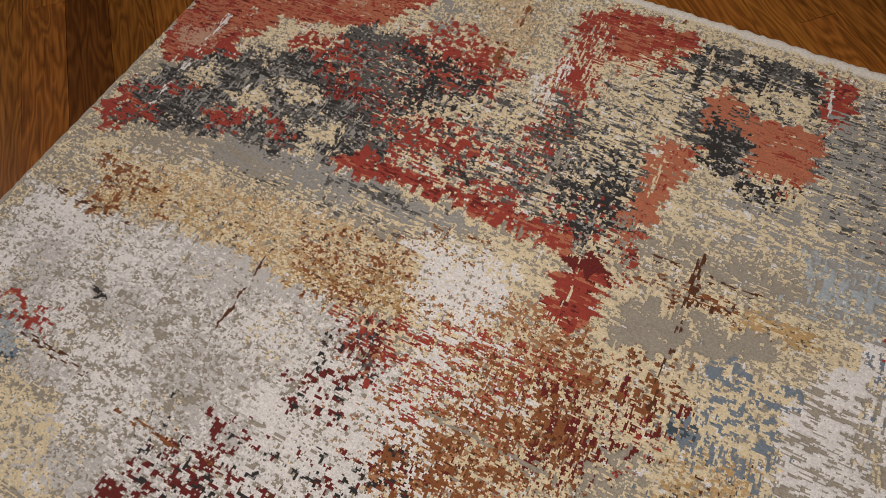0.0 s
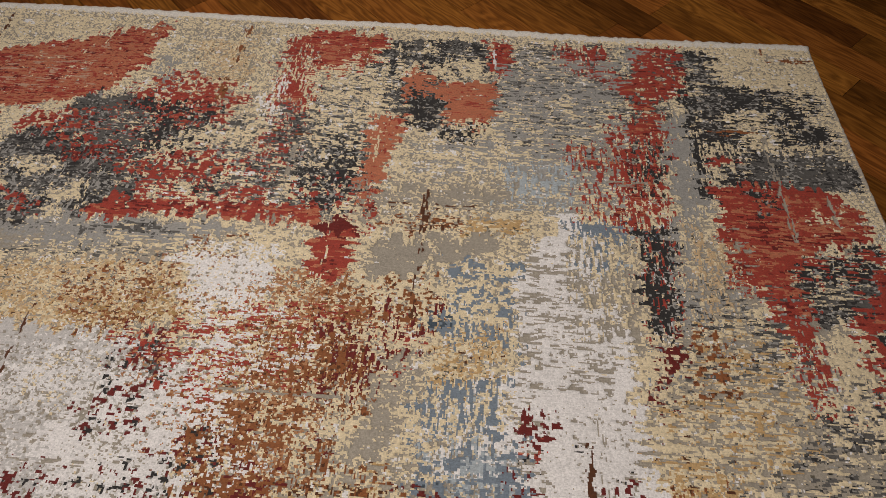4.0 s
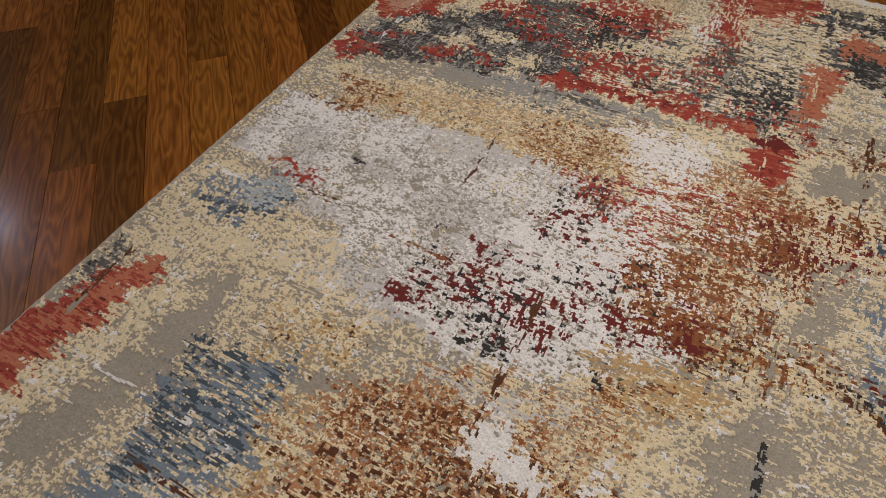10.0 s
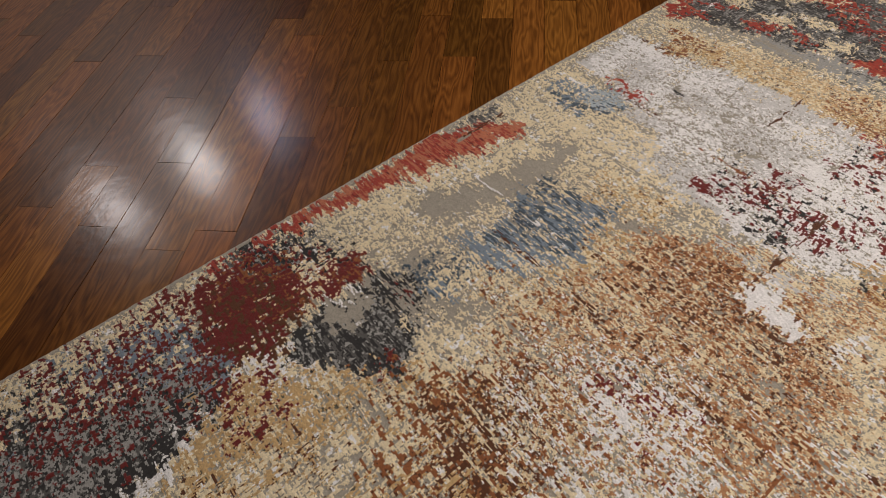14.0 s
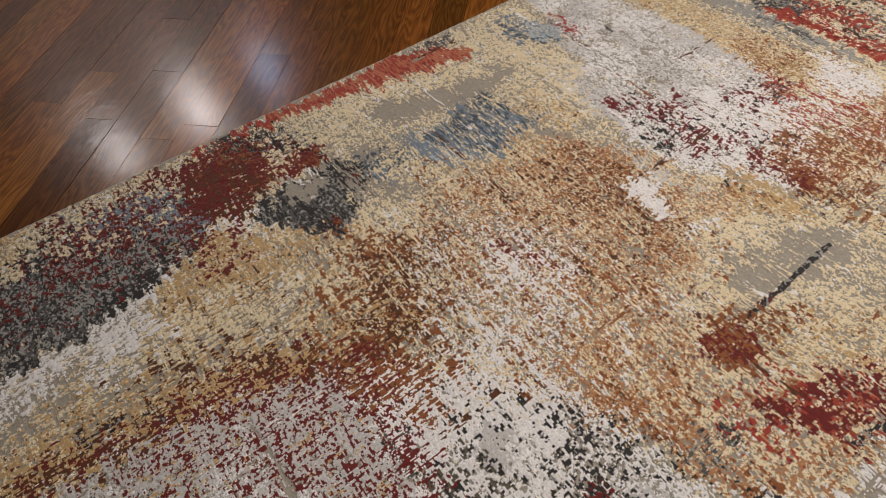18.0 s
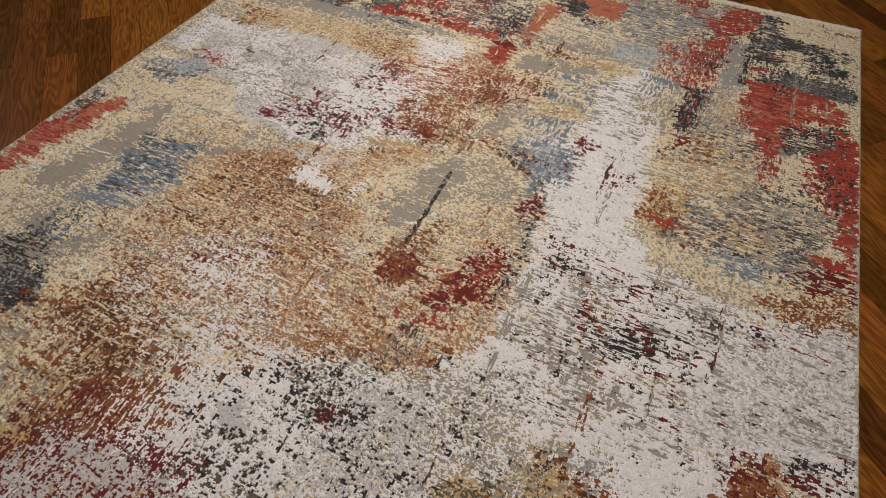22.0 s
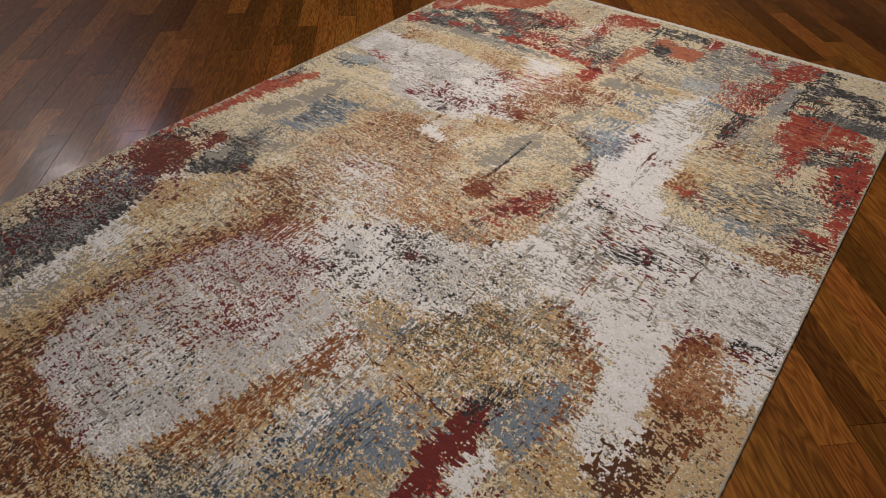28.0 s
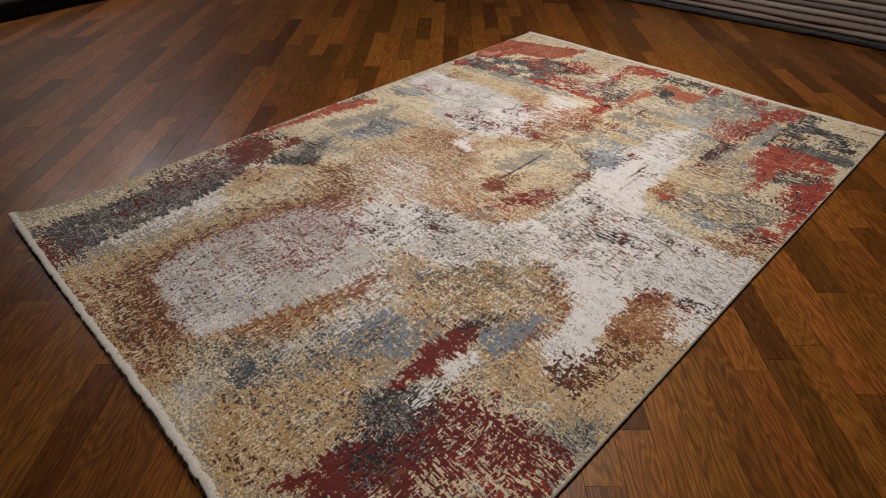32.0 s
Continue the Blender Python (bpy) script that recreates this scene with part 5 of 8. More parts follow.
# white and dark flecks under the copper field
patch("white", 0.8, "fleck", 0.018, (0.799, 0.94, 0.963, 1.081, 1.203, 1.119, 1.323, 1.297, 1.458, 1.271, 1.474, 1.111, 1.437, 1.021, 1.353, 0.971, 1.32, 0.888, 1.142, 0.815, 1.001, 0.763, 0.834, 0.732, 0.692, 0.795))
patch("ground", 0.4, "fleck", 0.014, (0.974, 1.067, 1.411, 1.244, 1.479, 1.046, 1.178, 0.884), "white")
patch("silver", 0.96, "cloud", 0.007, (0.926, 0.938, 0.958, 0.97, 1.006, 0.933, 0.992, 0.897, 0.954, 0.902))
patch("silver", 0.5, "fleck", 0.016, (1.121, 1.05, 1.258, 1.132, 1.332, 0.959, 1.104, 0.824), "white ground")
patch("dark", 0.24, "clump", 0.014, (0.951, 1.052, 1.093, 1.137, 1.14, 1.023, 1.019, 1.01))
patch("dark", 0.16, "clump", 0.014, (1.075, 1.023, 1.207, 1.063, 1.237, 0.971, 1.133, 0.944))
patch("wine", 0.6, "clump", 0.009, (1.08, 1.006, 1.135, 1.029, 1.137, 0.983))
patch("wine", 0.4, "along", 0.016, (0.709, 0.748, 0.831, 0.783, 0.919, 0.748, 0.824, 0.709))
patch("wine", 0.35, "clump", 0.016, (0.583, 0.583, 0.649, 0.675, 0.718, 0.772, 0.806, 0.664, 0.675, 0.571))
patch("rust", 0.45, "along", 0.014, (0.71, 0.846, 0.859, 0.915, 0.873, 0.864, 0.772, 0.823))
patch("olive", 0.3, "clump", 0.012, (0.917, 0.89, 1.049, 0.931, 1.065, 0.834, 0.96, 0.807))
patch("mist", 0.5, "fleck", 0.014, (1.453, 1.098, 1.594, 1.147, 1.595, 1.082, 1.495, 1.039))
# silver block, near left
patch("silver", 0.97, "cloud", 0.012, (0.582, 0.447, 0.646, 0.608, 0.968, 0.715, 1.134, 0.757, 1.205, 0.726, 1.171, 0.615, 1.111, 0.469, 1.077, 0.334, 1.017, 0.203, 0.874, 0.166, 0.675, 0.204, 0.588, 0.283))
patch("white", 0.35, "cloud", 0.025, (0.582, 0.447, 1.134, 0.757, 1.111, 0.469, 1.017, 0.203, 0.675, 0.204), "silver")
patch("white", 0.5, "fleck", 0.02, (0.891, 0.703, 1.13, 0.8, 1.268, 0.778, 1.171, 0.615, 1.038, 0.588), "ground cream silver")
patch("ground", 0.14, "blot", 0.014, (0.646, 0.608, 1.134, 0.757, 1.111, 0.469, 0.902, 0.476), "silver white")
patch("ground", 0.85, "blot", 0.01, (0.982, 0.5, 1.031, 0.561, 1.05, 0.514, 1.032, 0.48))
patch("wine", 0.3, "clump", 0.014, (0.82, 0.497, 1, 0.601, 1.041, 0.569, 0.955, 0.519, 0.892, 0.467))
patch("wine", 0.14, "clump", 0.016, (0.754, 0.539, 1.069, 0.703, 1.038, 0.588, 0.873, 0.495))
patch("wine", 0.45, "along", 0.014, (0.489, 0.271, 0.521, 0.371, 0.593, 0.457, 0.626, 0.408, 0.595, 0.266))
patch("dark", 0.3, "along", 0.014, (0.532, 0.381, 0.675, 0.474, 0.739, 0.407, 0.657, 0.363))
patch("dark", 0.14, "clump", 0.014, (0.581, 0.3, 1.009, 0.481, 1.094, 0.365, 0.843, 0.192))
patch("brown", 0.7, "clump", 0.007, (0.899, 0.36, 0.962, 0.364, 1.014, 0.361, 0.993, 0.353, 0.925, 0.352))
patch("dark", 0.3, "clump", 0.014, (0.881, 0.458, 0.983, 0.632, 1.07, 0.531, 0.949, 0.431))
patch("wine", 0.4, "along", 0.016, (0.523, 0.685, 0.752, 0.812, 0.905, 0.767, 0.771, 0.683, 0.57, 0.602))
patch("wine", 0.25, "clump", 0.014, (0.53, 0.54, 0.586, 0.645, 0.672, 0.574, 0.578, 0.497))
patch("grey", 0.3, "along", 0.014, (0.69, 0.761, 0.92, 0.834, 0.937, 0.741, 0.806, 0.713))
# cream stripes between the silver and the dark strip
patch("gold", 0.6, "along", 0.016, (0.461, 0.201, 0.464, 0.429, 0.549, 0.615, 0.626, 0.62, 0.555, 0.326, 0.57, 0.159))
patch("cream", 0.5, "along", 0.014, (0.402, 0.223, 0.426, 0.513, 0.48, 0.851, 0.574, 0.825, 0.511, 0.469, 0.502, 0.211))
patch("ground", 0.5, "along", 0.012, (0.404, 0.25, 0.412, 0.625, 0.46, 0.633, 0.469, 0.279))
patch("brown", 0.4, "along", 0.012, (0.523, 0.229, 0.551, 0.448, 0.6, 0.437, 0.598, 0.224))
patch("white", 0.6, "along", 0.012, (0.342, 0.275, 0.36, 0.582, 0.419, 0.568, 0.388, 0.313))
# dark strip towards the near corner
patch("dark", 0.93, "blot", 0.014, (0.238, 0.243, 0.065, 0.307, 0.072, 0.515, 0.21, 0.78, 0.277, 0.721, 0.31, 0.574, 0.301, 0.381))
patch("grey", 0.5, "fleck", 0.014, (0.238, 0.243, 0.072, 0.515, 0.21, 0.78, 0.31, 0.574), "dark")
patch("wine", 0.35, "clump", 0.01, (0.029, 0.517, 0.196, 0.808, 0.303, 0.706, 0.206, 0.488), "dark grey")
patch("blue", 0.3, "clump", 0.01, (0.085, 0.562, 0.21, 0.78, 0.289, 0.694), "dark grey")
patch("cream", 0.5, "clump", 0.01, (0.022, 0.37, 0.014, 0.541, 0.071, 0.533, 0.089, 0.375))
patch("dark", 0.9, "blot", 0.014, (0.098, 0.056, 0.146, 0.341, 0.216, 0.679, 0.306, 0.706, 0.342, 0.454, 0.365, 0.18, 0.349, 0.075, 0.225, 0.04))
patch("grey", 0.55, "fleck", 0.014, (0.098, 0.056, 0.216, 0.679, 0.342, 0.454, 0.349, 0.075), "dark")
patch("cream", 0.5, "clump", 0.01, (0.01, -0.03, 0.052, 0.248, 0.072, 0.413, 0.131, 0.412, 0.103, 0.112, 0.168, -0.017))
patch("wine", 0.6, "clump", 0.012, (0.218, -0.012, 0.312, 0.104, 0.414, 0.055, 0.408, -0.012, 0.274, -0.03))
patch("wine", 0.3, "clump", 0.012, (0.045, -0.022, 0.203, 0.064, 0.379, -0.021, 0.226, -0.03))
patch("grey", 0.5, "clump", 0.014, (0.084, -0.03, 0.18, 0.089, 0.337, 0.152, 0.44, 0.081, 0.341, 0.024))
patch("white", 0.7, "fleck", 0.012, (0.371, 0.141, 0.387, 0.37, 0.378, 0.438, 0.434, 0.392, 0.426, 0.196))
patch("ground", 0.4, "clump", 0.012, (0.376, 0.102, 0.414, 0.422, 0.504, 0.32, 0.467, 0.108))
# brown corner field
patch("gold", 0.85, "fleck", 0.016, (0.436, -0.003, 0.52, 0.162, 0.644, 0.205, 0.824, 0.166, 1.015, 0.166, 1.16, 0.039, 1.084, 0.012, 0.88, -0.001, 0.656, -0.004))
patch("rust", 0.4, "clump", 0.018, (0.48, 0.001, 0.602, 0.203, 0.951, 0.162, 1.128, 0.083, 1.006, 0.013, 0.73, 0.004))
patch("brown", 0.5, "clump", 0.018, (0.556, 0.078, 0.686, 0.17, 1.004, 0.155, 1.12, 0.102, 1.008, 0.043, 0.777, 0.051))
patch("cream", 0.22, "along", 0.016, (0.436, -0.003, 0.576, 0.177, 0.788, 0.13, 1.143, 0.047, 0.858, 0.007))
patch("gold", 0.5, "along", 0.012, (0.425, 0.087, 0.546, 0.362, 0.624, 0.307, 0.553, 0.114))
patch("brown", 0.4, "clump", 0.012, (0.463, 0.146, 0.563, 0.334, 0.682, 0.244, 0.579, 0.14))
patch("rust", 0.5, "clump", 0.014, (1.004, 0.155, 1.085, 0.267, 1.136, 0.382, 1.146, 0.491, 1.102, 0.481, 1.023, 0.3))
# grey, blue and sand, near left end
patch("grey", 0.6, "fleck", 0.016, (1.055, 0.147, 1.096, 0.278, 1.23, 0.324, 1.294, 0.252, 1.228, 0.159, 1.149, 0.104))
patch("ground", 0.7, "blot", 0.014, (1.12, 0.102, 1.158, 0.195, 1.232, 0.189, 1.217, 0.073, 1.16, 0.039))
patch("cream", 0.55, "fleck", 0.016, (1.033, 0.125, 1.16, 0.313, 1.31, 0.242, 1.315, 0.056, 1.194, 0.025))
patch("silver", 0.5, "fleck", 0.014, (1.153, 0.057, 1.144, 0.153, 1.208, 0.138, 1.224, 0.055))
patch("gold", 0.85, "fleck", 0.018, (1.235, 0.14, 1.326, 0.233, 1.329, 0.368, 1.414, 0.454, 1.555, 0.346, 1.555, 0.216, 1.532, 0.112, 1.486, 0.027, 1.358, 0.035))
patch("cream", 0.2, "fleck", 0.018, (1.208, 0.138, 1.409, 0.421, 1.555, 0.216, 1.498, 0.02))
patch("sand", 0.4, "fleck", 0.016, (1.245, 0.15, 1.377, 0.336, 1.519, 0.178, 1.473, 0.033))
patch("ground", 0.5, "blot", 0.012, (1.273, 0.106, 1.328, 0.138, 1.353, 0.095, 1.324, 0.066))
patch("ground", 0.5, "clump", 0.014, (1.461, 0.039, 1.5, 0.16, 1.543, 0.224, 1.555, 0.098, 1.527, 0.032))
patch("navy", 0.5, "clump", 0.012, (1.44, 0.228, 1.465, 0.277, 1.508, 0.231, 1.474, 0.207))
patch("navy", 0.5, "clump", 0.012, (1.19, 0.227, 1.282, 0.293, 1.29, 0.221, 1.238, 0.169))
patch("blue", 0.3, "clump", 0.016, (1.18, 0.217, 1.322, 0.447, 1.462, 0.346, 1.285, 0.192))
patch("navy", 0.3, "clump", 0.014, (1.329, 0.368, 1.439, 0.399, 1.533, 0.278, 1.459, 0.248))
patch("gold", 0.5, "along", 0.014, (1.354, 0.01, 1.509, 0.014, 1.467, -0.029, 1.34, -0.024))
patch("white", 0.8, "blot", 0.01, (1.224, 0.439, 1.256, 0.535, 1.27, 0.485))
patch("white", 0.6, "along", 0.014, (1.208, 0.302, 1.205, 0.451, 1.222, 0.602, 1.274, 0.603, 1.261, 0.414, 1.259, 0.325))
patch("silver", 0.5, "along", 0.014, (1.261, 0.414, 1.289, 0.635, 1.299, 0.715, 1.336, 0.682, 1.31, 0.494))
patch("cream", 0.5, "along", 0.014, (1.127, 0.279, 1.146, 0.491, 1.211, 0.699, 1.26, 0.748, 1.265, 0.449))
patch("rust", 0.4, "along", 0.012, (1.096, 0.278, 1.161, 0.649, 1.194, 0.758, 1.206, 0.657, 1.175, 0.358))
# blue island
patch("gold", 0.7, "fleck", 0.016, (1.316, 0.47, 1.331, 0.643, 1.407, 0.754, 1.512, 0.61, 1.486, 0.473, 1.409, 0.421))
patch("blue", 0.6, "clump", 0.018, (1.31, 0.494, 1.348, 0.628, 1.434, 0.683, 1.491, 0.588, 1.435, 0.476))
patch("sky", 0.3, "clump", 0.014, (1.332, 0.517, 1.411, 0.66, 1.48, 0.577, 1.42, 0.488), "blue gold")
patch("navy", 0.25, "along", 0.014, (1.339, 0.435, 1.36, 0.576, 1.46, 0.616, 1.451, 0.464))
patch("cream", 0.3, "fleck", 0.014, (1.31, 0.494, 1.418, 0.698, 1.499, 0.54))
# olive and gold island
patch("gold", 0.65, "fleck", 0.016, (1.094, 0.818, 1.187, 0.873, 1.313, 0.9, 1.346, 0.984, 1.374, 1.034, 1.462, 0.972, 1.479, 1.046, 1.474, 1.111, 1.563, 1.095, 1.605, 1.026, 1.679, 1.025, 1.716, 0.899, 1.694, 0.79, 1.607, 0.739, 1.478, 0.76, 1.503, 0.679, 1.417, 0.629, 1.27, 0.689, 1.192, 0.753))
patch("cream", 0.55, "fleck", 0.016, (1.32, 0.888, 1.523, 1.008, 1.596, 0.961, 1.606, 0.835, 1.473, 0.77, 1.318, 0.77))
patch("olive", 0.55, "fleck", 0.016, (1.295, 0.905, 1.483, 0.984, 1.517, 0.916, 1.401, 0.847))
patch("grey", 0.7, "fleck", 0.014, (1.462, 0.972, 1.569, 1.051, 1.595, 0.99, 1.506, 0.938))
patch("cream", 0.6, "clump", 0.012, (1.34, 0.9, 1.391, 0.93, 1.407, 0.88, 1.368, 0.856))
patch("sand", 0.5, "fleck", 0.016, (1.362, 0.824, 1.528, 0.894, 1.509, 0.791, 1.412, 0.747))
patch("white", 0.7, "clump", 0.012, (1.22, 0.909, 1.346, 0.984, 1.347, 0.935, 1.236, 0.886))
patch("rust", 0.55, "clump", 0.014, (1.53, 1.109, 1.595, 1.082, 1.685, 1.043, 1.693, 0.99, 1.605, 0.996))
patch("brown", 0.4, "clump", 0.014, (1.474, 1.111, 1.557, 1.109, 1.636, 1.043, 1.585, 1.044))
patch("dark", 0.5, "clump", 0.012, (1.219, 0.829, 1.307, 0.865, 1.331, 0.751, 1.293, 0.729))
patch("rust", 0.45, "along", 0.014, (1.134, 0.636, 1.161, 0.72, 1.226, 0.745, 1.174, 0.608))
patch("rust", 0.6, "along", 0.014, (1.118, 0.468, 1.13, 0.595, 1.156, 0.597, 1.162, 0.505))
patch("blue", 0.4, "clump", 0.014, (1.189, 0.811, 1.28, 0.865, 1.304, 0.79, 1.265, 0.767))
patch("gold", 0.6, "fleck", 0.016, (1.168, 0.427, 1.216, 0.575, 1.251, 0.681, 1.372, 0.667, 1.408, 0.528, 1.356, 0.395, 1.27, 0.352))
patch("white", 0.6, "along", 0.016, (1.208, 0.426, 1.208, 0.549, 1.196, 0.698, 1.268, 0.778, 1.282, 0.687, 1.251, 0.513))
patch("ground", 0.4, "along", 0.014, (1.189, 0.533, 1.229, 0.704, 1.28, 0.746, 1.259, 0.537))
patch("blue", 0.55, "clump", 0.018, (1.261, 0.504, 1.305, 0.629, 1.41, 0.662, 1.462, 0.572, 1.408, 0.466, 1.33, 0.416))
patch("navy", 0.4, "clump", 0.016, (1.278, 0.553, 1.391, 0.647, 1.427, 0.575, 1.364, 0.445))
patch("gold", 0.45, "fleck", 0.016, (1.24, 0.522, 1.392, 0.683, 1.479, 0.587, 1.382, 0.43))
patch("rust", 0.6, "along", 0.012, (1.111, 0.469, 1.112, 0.546, 1.12, 0.573, 1.146, 0.535, 1.142, 0.476))
# wine wedge with grey, blue and a white gap
patch("blue", 0.6, "clump", 0.014, (1.568, 0.758, 1.614, 0.885, 1.662, 0.925, 1.665, 0.805, 1.63, 0.712))
patch("navy", 0.4, "along", 0.012, (1.489, 0.8, 1.57, 0.906, 1.645, 0.929, 1.61, 0.76))
patch("gold", 0.5, "fleck", 0.014, (1.511, 0.857, 1.631, 0.976, 1.674, 0.881, 1.629, 0.775, 1.672, 0.671, 1.705, 0.743))
patch("dark", 0.7, "along", 0.012, (1.494, 0.714, 1.547, 0.849, 1.57, 0.906, 1.564, 0.825, 1.548, 0.724))
patch("wine", 0.8, "clump", 0.014, (1.509, 0.521, 1.499, 0.635, 1.501, 0.764, 1.561, 0.787, 1.571, 0.694, 1.555, 0.604, 1.548, 0.512))
patch("red", 0.35, "clump", 0.012, (1.518, 0.529, 1.519, 0.684, 1.565, 0.627, 1.565, 0.525), "wine")
patch("dark", 0.4, "clump", 0.012, (1.484, 0.689, 1.553, 0.798, 1.565, 0.722, 1.543, 0.655), "wine")
patch("white", 0.92, "clump", 0.008, (1.585, 0.585, 1.584, 0.697, 1.612, 0.697, 1.623, 0.645, 1.609, 0.573))
patch("grey", 0.75, "clump", 0.016, (1.488, 0.398, 1.569, 0.48, 1.637, 0.574, 1.69, 0.483, 1.668, 0.393, 1.578, 0.346))
patch("dark", 0.5, "clump", 0.014, (1.488, 0.398, 1.637, 0.574, 1.668, 0.393, 1.565, 0.356))
patch("wine", 0.88, "clump", 0.014, (1.518, 0.428, 1.52, 0.562, 1.511, 0.698, 1.567, 0.754, 1.6, 0.589, 1.549, 0.459))
patch("red", 0.4, "clump", 0.012, (1.525, 0.46, 1.534, 0.632, 1.6, 0.589), "wine")
patch("dark", 0.5, "along", 0.012, (1.504, 0.661, 1.548, 0.798, 1.575, 0.89, 1.586, 0.804, 1.563, 0.69))
patch("white", 0.93, "clump", 0.008, (1.595, 0.584, 1.603, 0.716, 1.627, 0.712, 1.639, 0.655, 1.642, 0.579))
patch("wine", 0.6, "along", 0.014, (1.619, 0.531, 1.663, 0.652, 1.725, 0.565, 1.659, 0.474))
patch("cream", 0.5, "clump", 0.014, (1.555, 0.491, 1.66, 0.676, 1.741, 0.63, 1.709, 0.502))
patch("gold", 0.7, "fleck", 0.016, (1.61, 0.709, 1.662, 0.912, 1.746, 0.905, 1.776, 0.767, 1.86, 0.751, 1.803, 0.644, 1.71, 0.623))
patch("blue", 0.55, "clump", 0.014, (1.61, 0.709, 1.647, 0.93, 1.689, 0.878, 1.668, 0.712))
# wine field at the near end
patch("wine", 0.88, "clump", 0.014, (1.672, 0.355, 1.69, 0.483, 1.702, 0.59, 1.805, 0.6, 1.891, 0.621, 1.973, 0.641, 1.994, 0.491, 1.657, 0.147, 1.573, 0.116, 1.592, 0.253, 1.612, 0.336))
patch("cream", 0.34, "across", 0.014, (1.69, 0.483, 1.834, 0.607, 1.955, 0.623, 1.988, 0.499, 1.792, 0.285), "wine")
patch("white", 0.22, "clump", 0.014, (1.666, 0.505, 1.815, 0.588, 1.838, 0.483, 1.738, 0.401), "wine")
patch("dark", 0.35, "clump", 0.014, (1.58, 0.261, 1.668, 0.393, 1.738, 0.401, 1.694, 0.24, 1.636, 0.161))
patch("red", 0.4, "along", 0.014, (1.732, 0.48, 1.964, 0.632, 1.986, 0.501, 1.835, 0.344), "wine")
patch("grey", 0.4, "along", 0.014, (1.579, 0.199, 1.694, 0.442, 1.764, 0.449, 1.704, 0.232))
patch("wine", 0.8, "along", 0.012, (1.544, 0.105, 1.598, 0.28, 1.673, 0.256, 1.597, 0.1))
patch("gold", 0.5, "fleck", 0.014, (1.503, 0.044, 1.555, 0.155, 1.646, 0.154, 1.538, 0.026))
patch("cream", 0.25, "along", 0.012, (1.701, 0.265, 1.901, 0.489, 1.943, 0.44, 1.741, 0.233))
# gold corner and rust block by the right edge
patch("rust", 0.55, "clump", 0.014, (1.777, 1.199, 1.829, 1.242, 1.844, 1.172, 1.804, 1.139))
patch("white", 0.75, "fleck", 0.016, (1.714, 1.064, 1.81, 1.124, 1.843, 1.021, 1.811, 0.926, 1.798, 0.805, 1.775, 0.756, 1.701, 0.835, 1.691, 0.949))
patch("copper", 0.75, "fleck", 0.014, (1.794, 1.192, 1.904, 1.222, 1.907, 1.11, 1.831, 1.047, 1.8, 1.058))
patch("rust", 0.5, "clump", 0.014, (1.806, 1.044, 1.902, 1.124, 1.97, 1.074, 1.93, 0.992, 1.856, 0.963))
patch("cream", 0.6, "fleck", 0.014, (1.852, 1.219, 2.014, 1.313, 2.011, 1.126, 1.927, 1.126))
patch("white", 0.7, "clump", 0.014, (1.842, 1.211, 1.994, 1.337, 2.003, 1.189, 1.946, 1.106, 1.887, 1.13))
patch("dark", 0.3, "clump", 0.012, (1.87, 1.277, 1.989, 1.354, 1.984, 1.21))
patch("wine", 0.3, "clump", 0.012, (1.77, 1.215, 1.933, 1.286, 1.955, 1.186, 1.874, 1.197))
patch("sand", 0.8, "fleck", 0.016, (1.856, 0.963, 2.002, 1.118, 2.009, 0.936, 2.008, 0.88, 1.852, 0.75, 1.833, 0.88))
patch("white", 0.6, "clump", 0.012, (1.831, 1.047, 1.913, 1.096, 1.911, 1.009, 1.869, 0.991))
patch("brown", 0.6, "clump", 0.014, (1.789, 0.798, 1.833, 0.88, 1.865, 0.817, 1.826, 0.753))
patch("rust", 0.5, "clump", 0.014, (1.621, 0.873, 1.674, 1.031, 1.703, 0.977, 1.695, 0.846, 1.724, 0.714))
patch("gold", 0.5, "fleck", 0.016, (1.692, 0.763, 1.756, 0.88, 1.809, 0.739, 1.734, 0.677))
patch("sand", 0.9, "fleck", 0.016, (1.8, 0.99, 1.887, 1.172, 2.007, 1.14, 2.009, 0.901, 2.021, 0.753, 1.983, 0.672, 1.862, 0.658, 1.85, 0.765))
patch("gold", 0.3, "fleck", 0.016, (1.8, 0.99, 2.007, 1.14, 2.021, 0.753, 1.862, 0.658), "sand")
patch("white", 0.8, "clump", 0.014, (1.713, 0.872, 1.762, 1.046, 1.857, 0.904, 1.828, 0.794, 1.752, 0.797))
patch("rust", 0.6, "clump", 0.014, (1.798, 1.019, 1.85, 1.271, 1.921, 1.143, 1.899, 1.002))
patch("copper", 0.55, "fleck", 0.014, (1.796, 1.08, 1.863, 1.248, 1.932, 1.123, 1.877, 1.009))
patch("brown", 0.4, "clump", 0.014, (1.824, 0.926, 1.888, 1.049, 1.91, 0.957, 1.879, 0.872))
patch("brown", 0.55, "clump", 0.014, (1.808, 0.773, 1.858, 0.877, 1.91, 0.826, 1.86, 0.751))
patch("ground", 0.6, "fleck", 0.014, (1.853, 0.626, 1.967, 0.788, 2.009, 0.678, 1.937, 0.605))
patch("grey", 0.5, "fleck", 0.014, (1.882, 0.633, 1.976, 0.774, 1.991, 0.66, 1.937, 0.605))
patch("white", 0.5, "clump", 0.012, (1.898, 1.184, 1.981, 1.402, 1.997, 1.159, 1.932, 1.123))
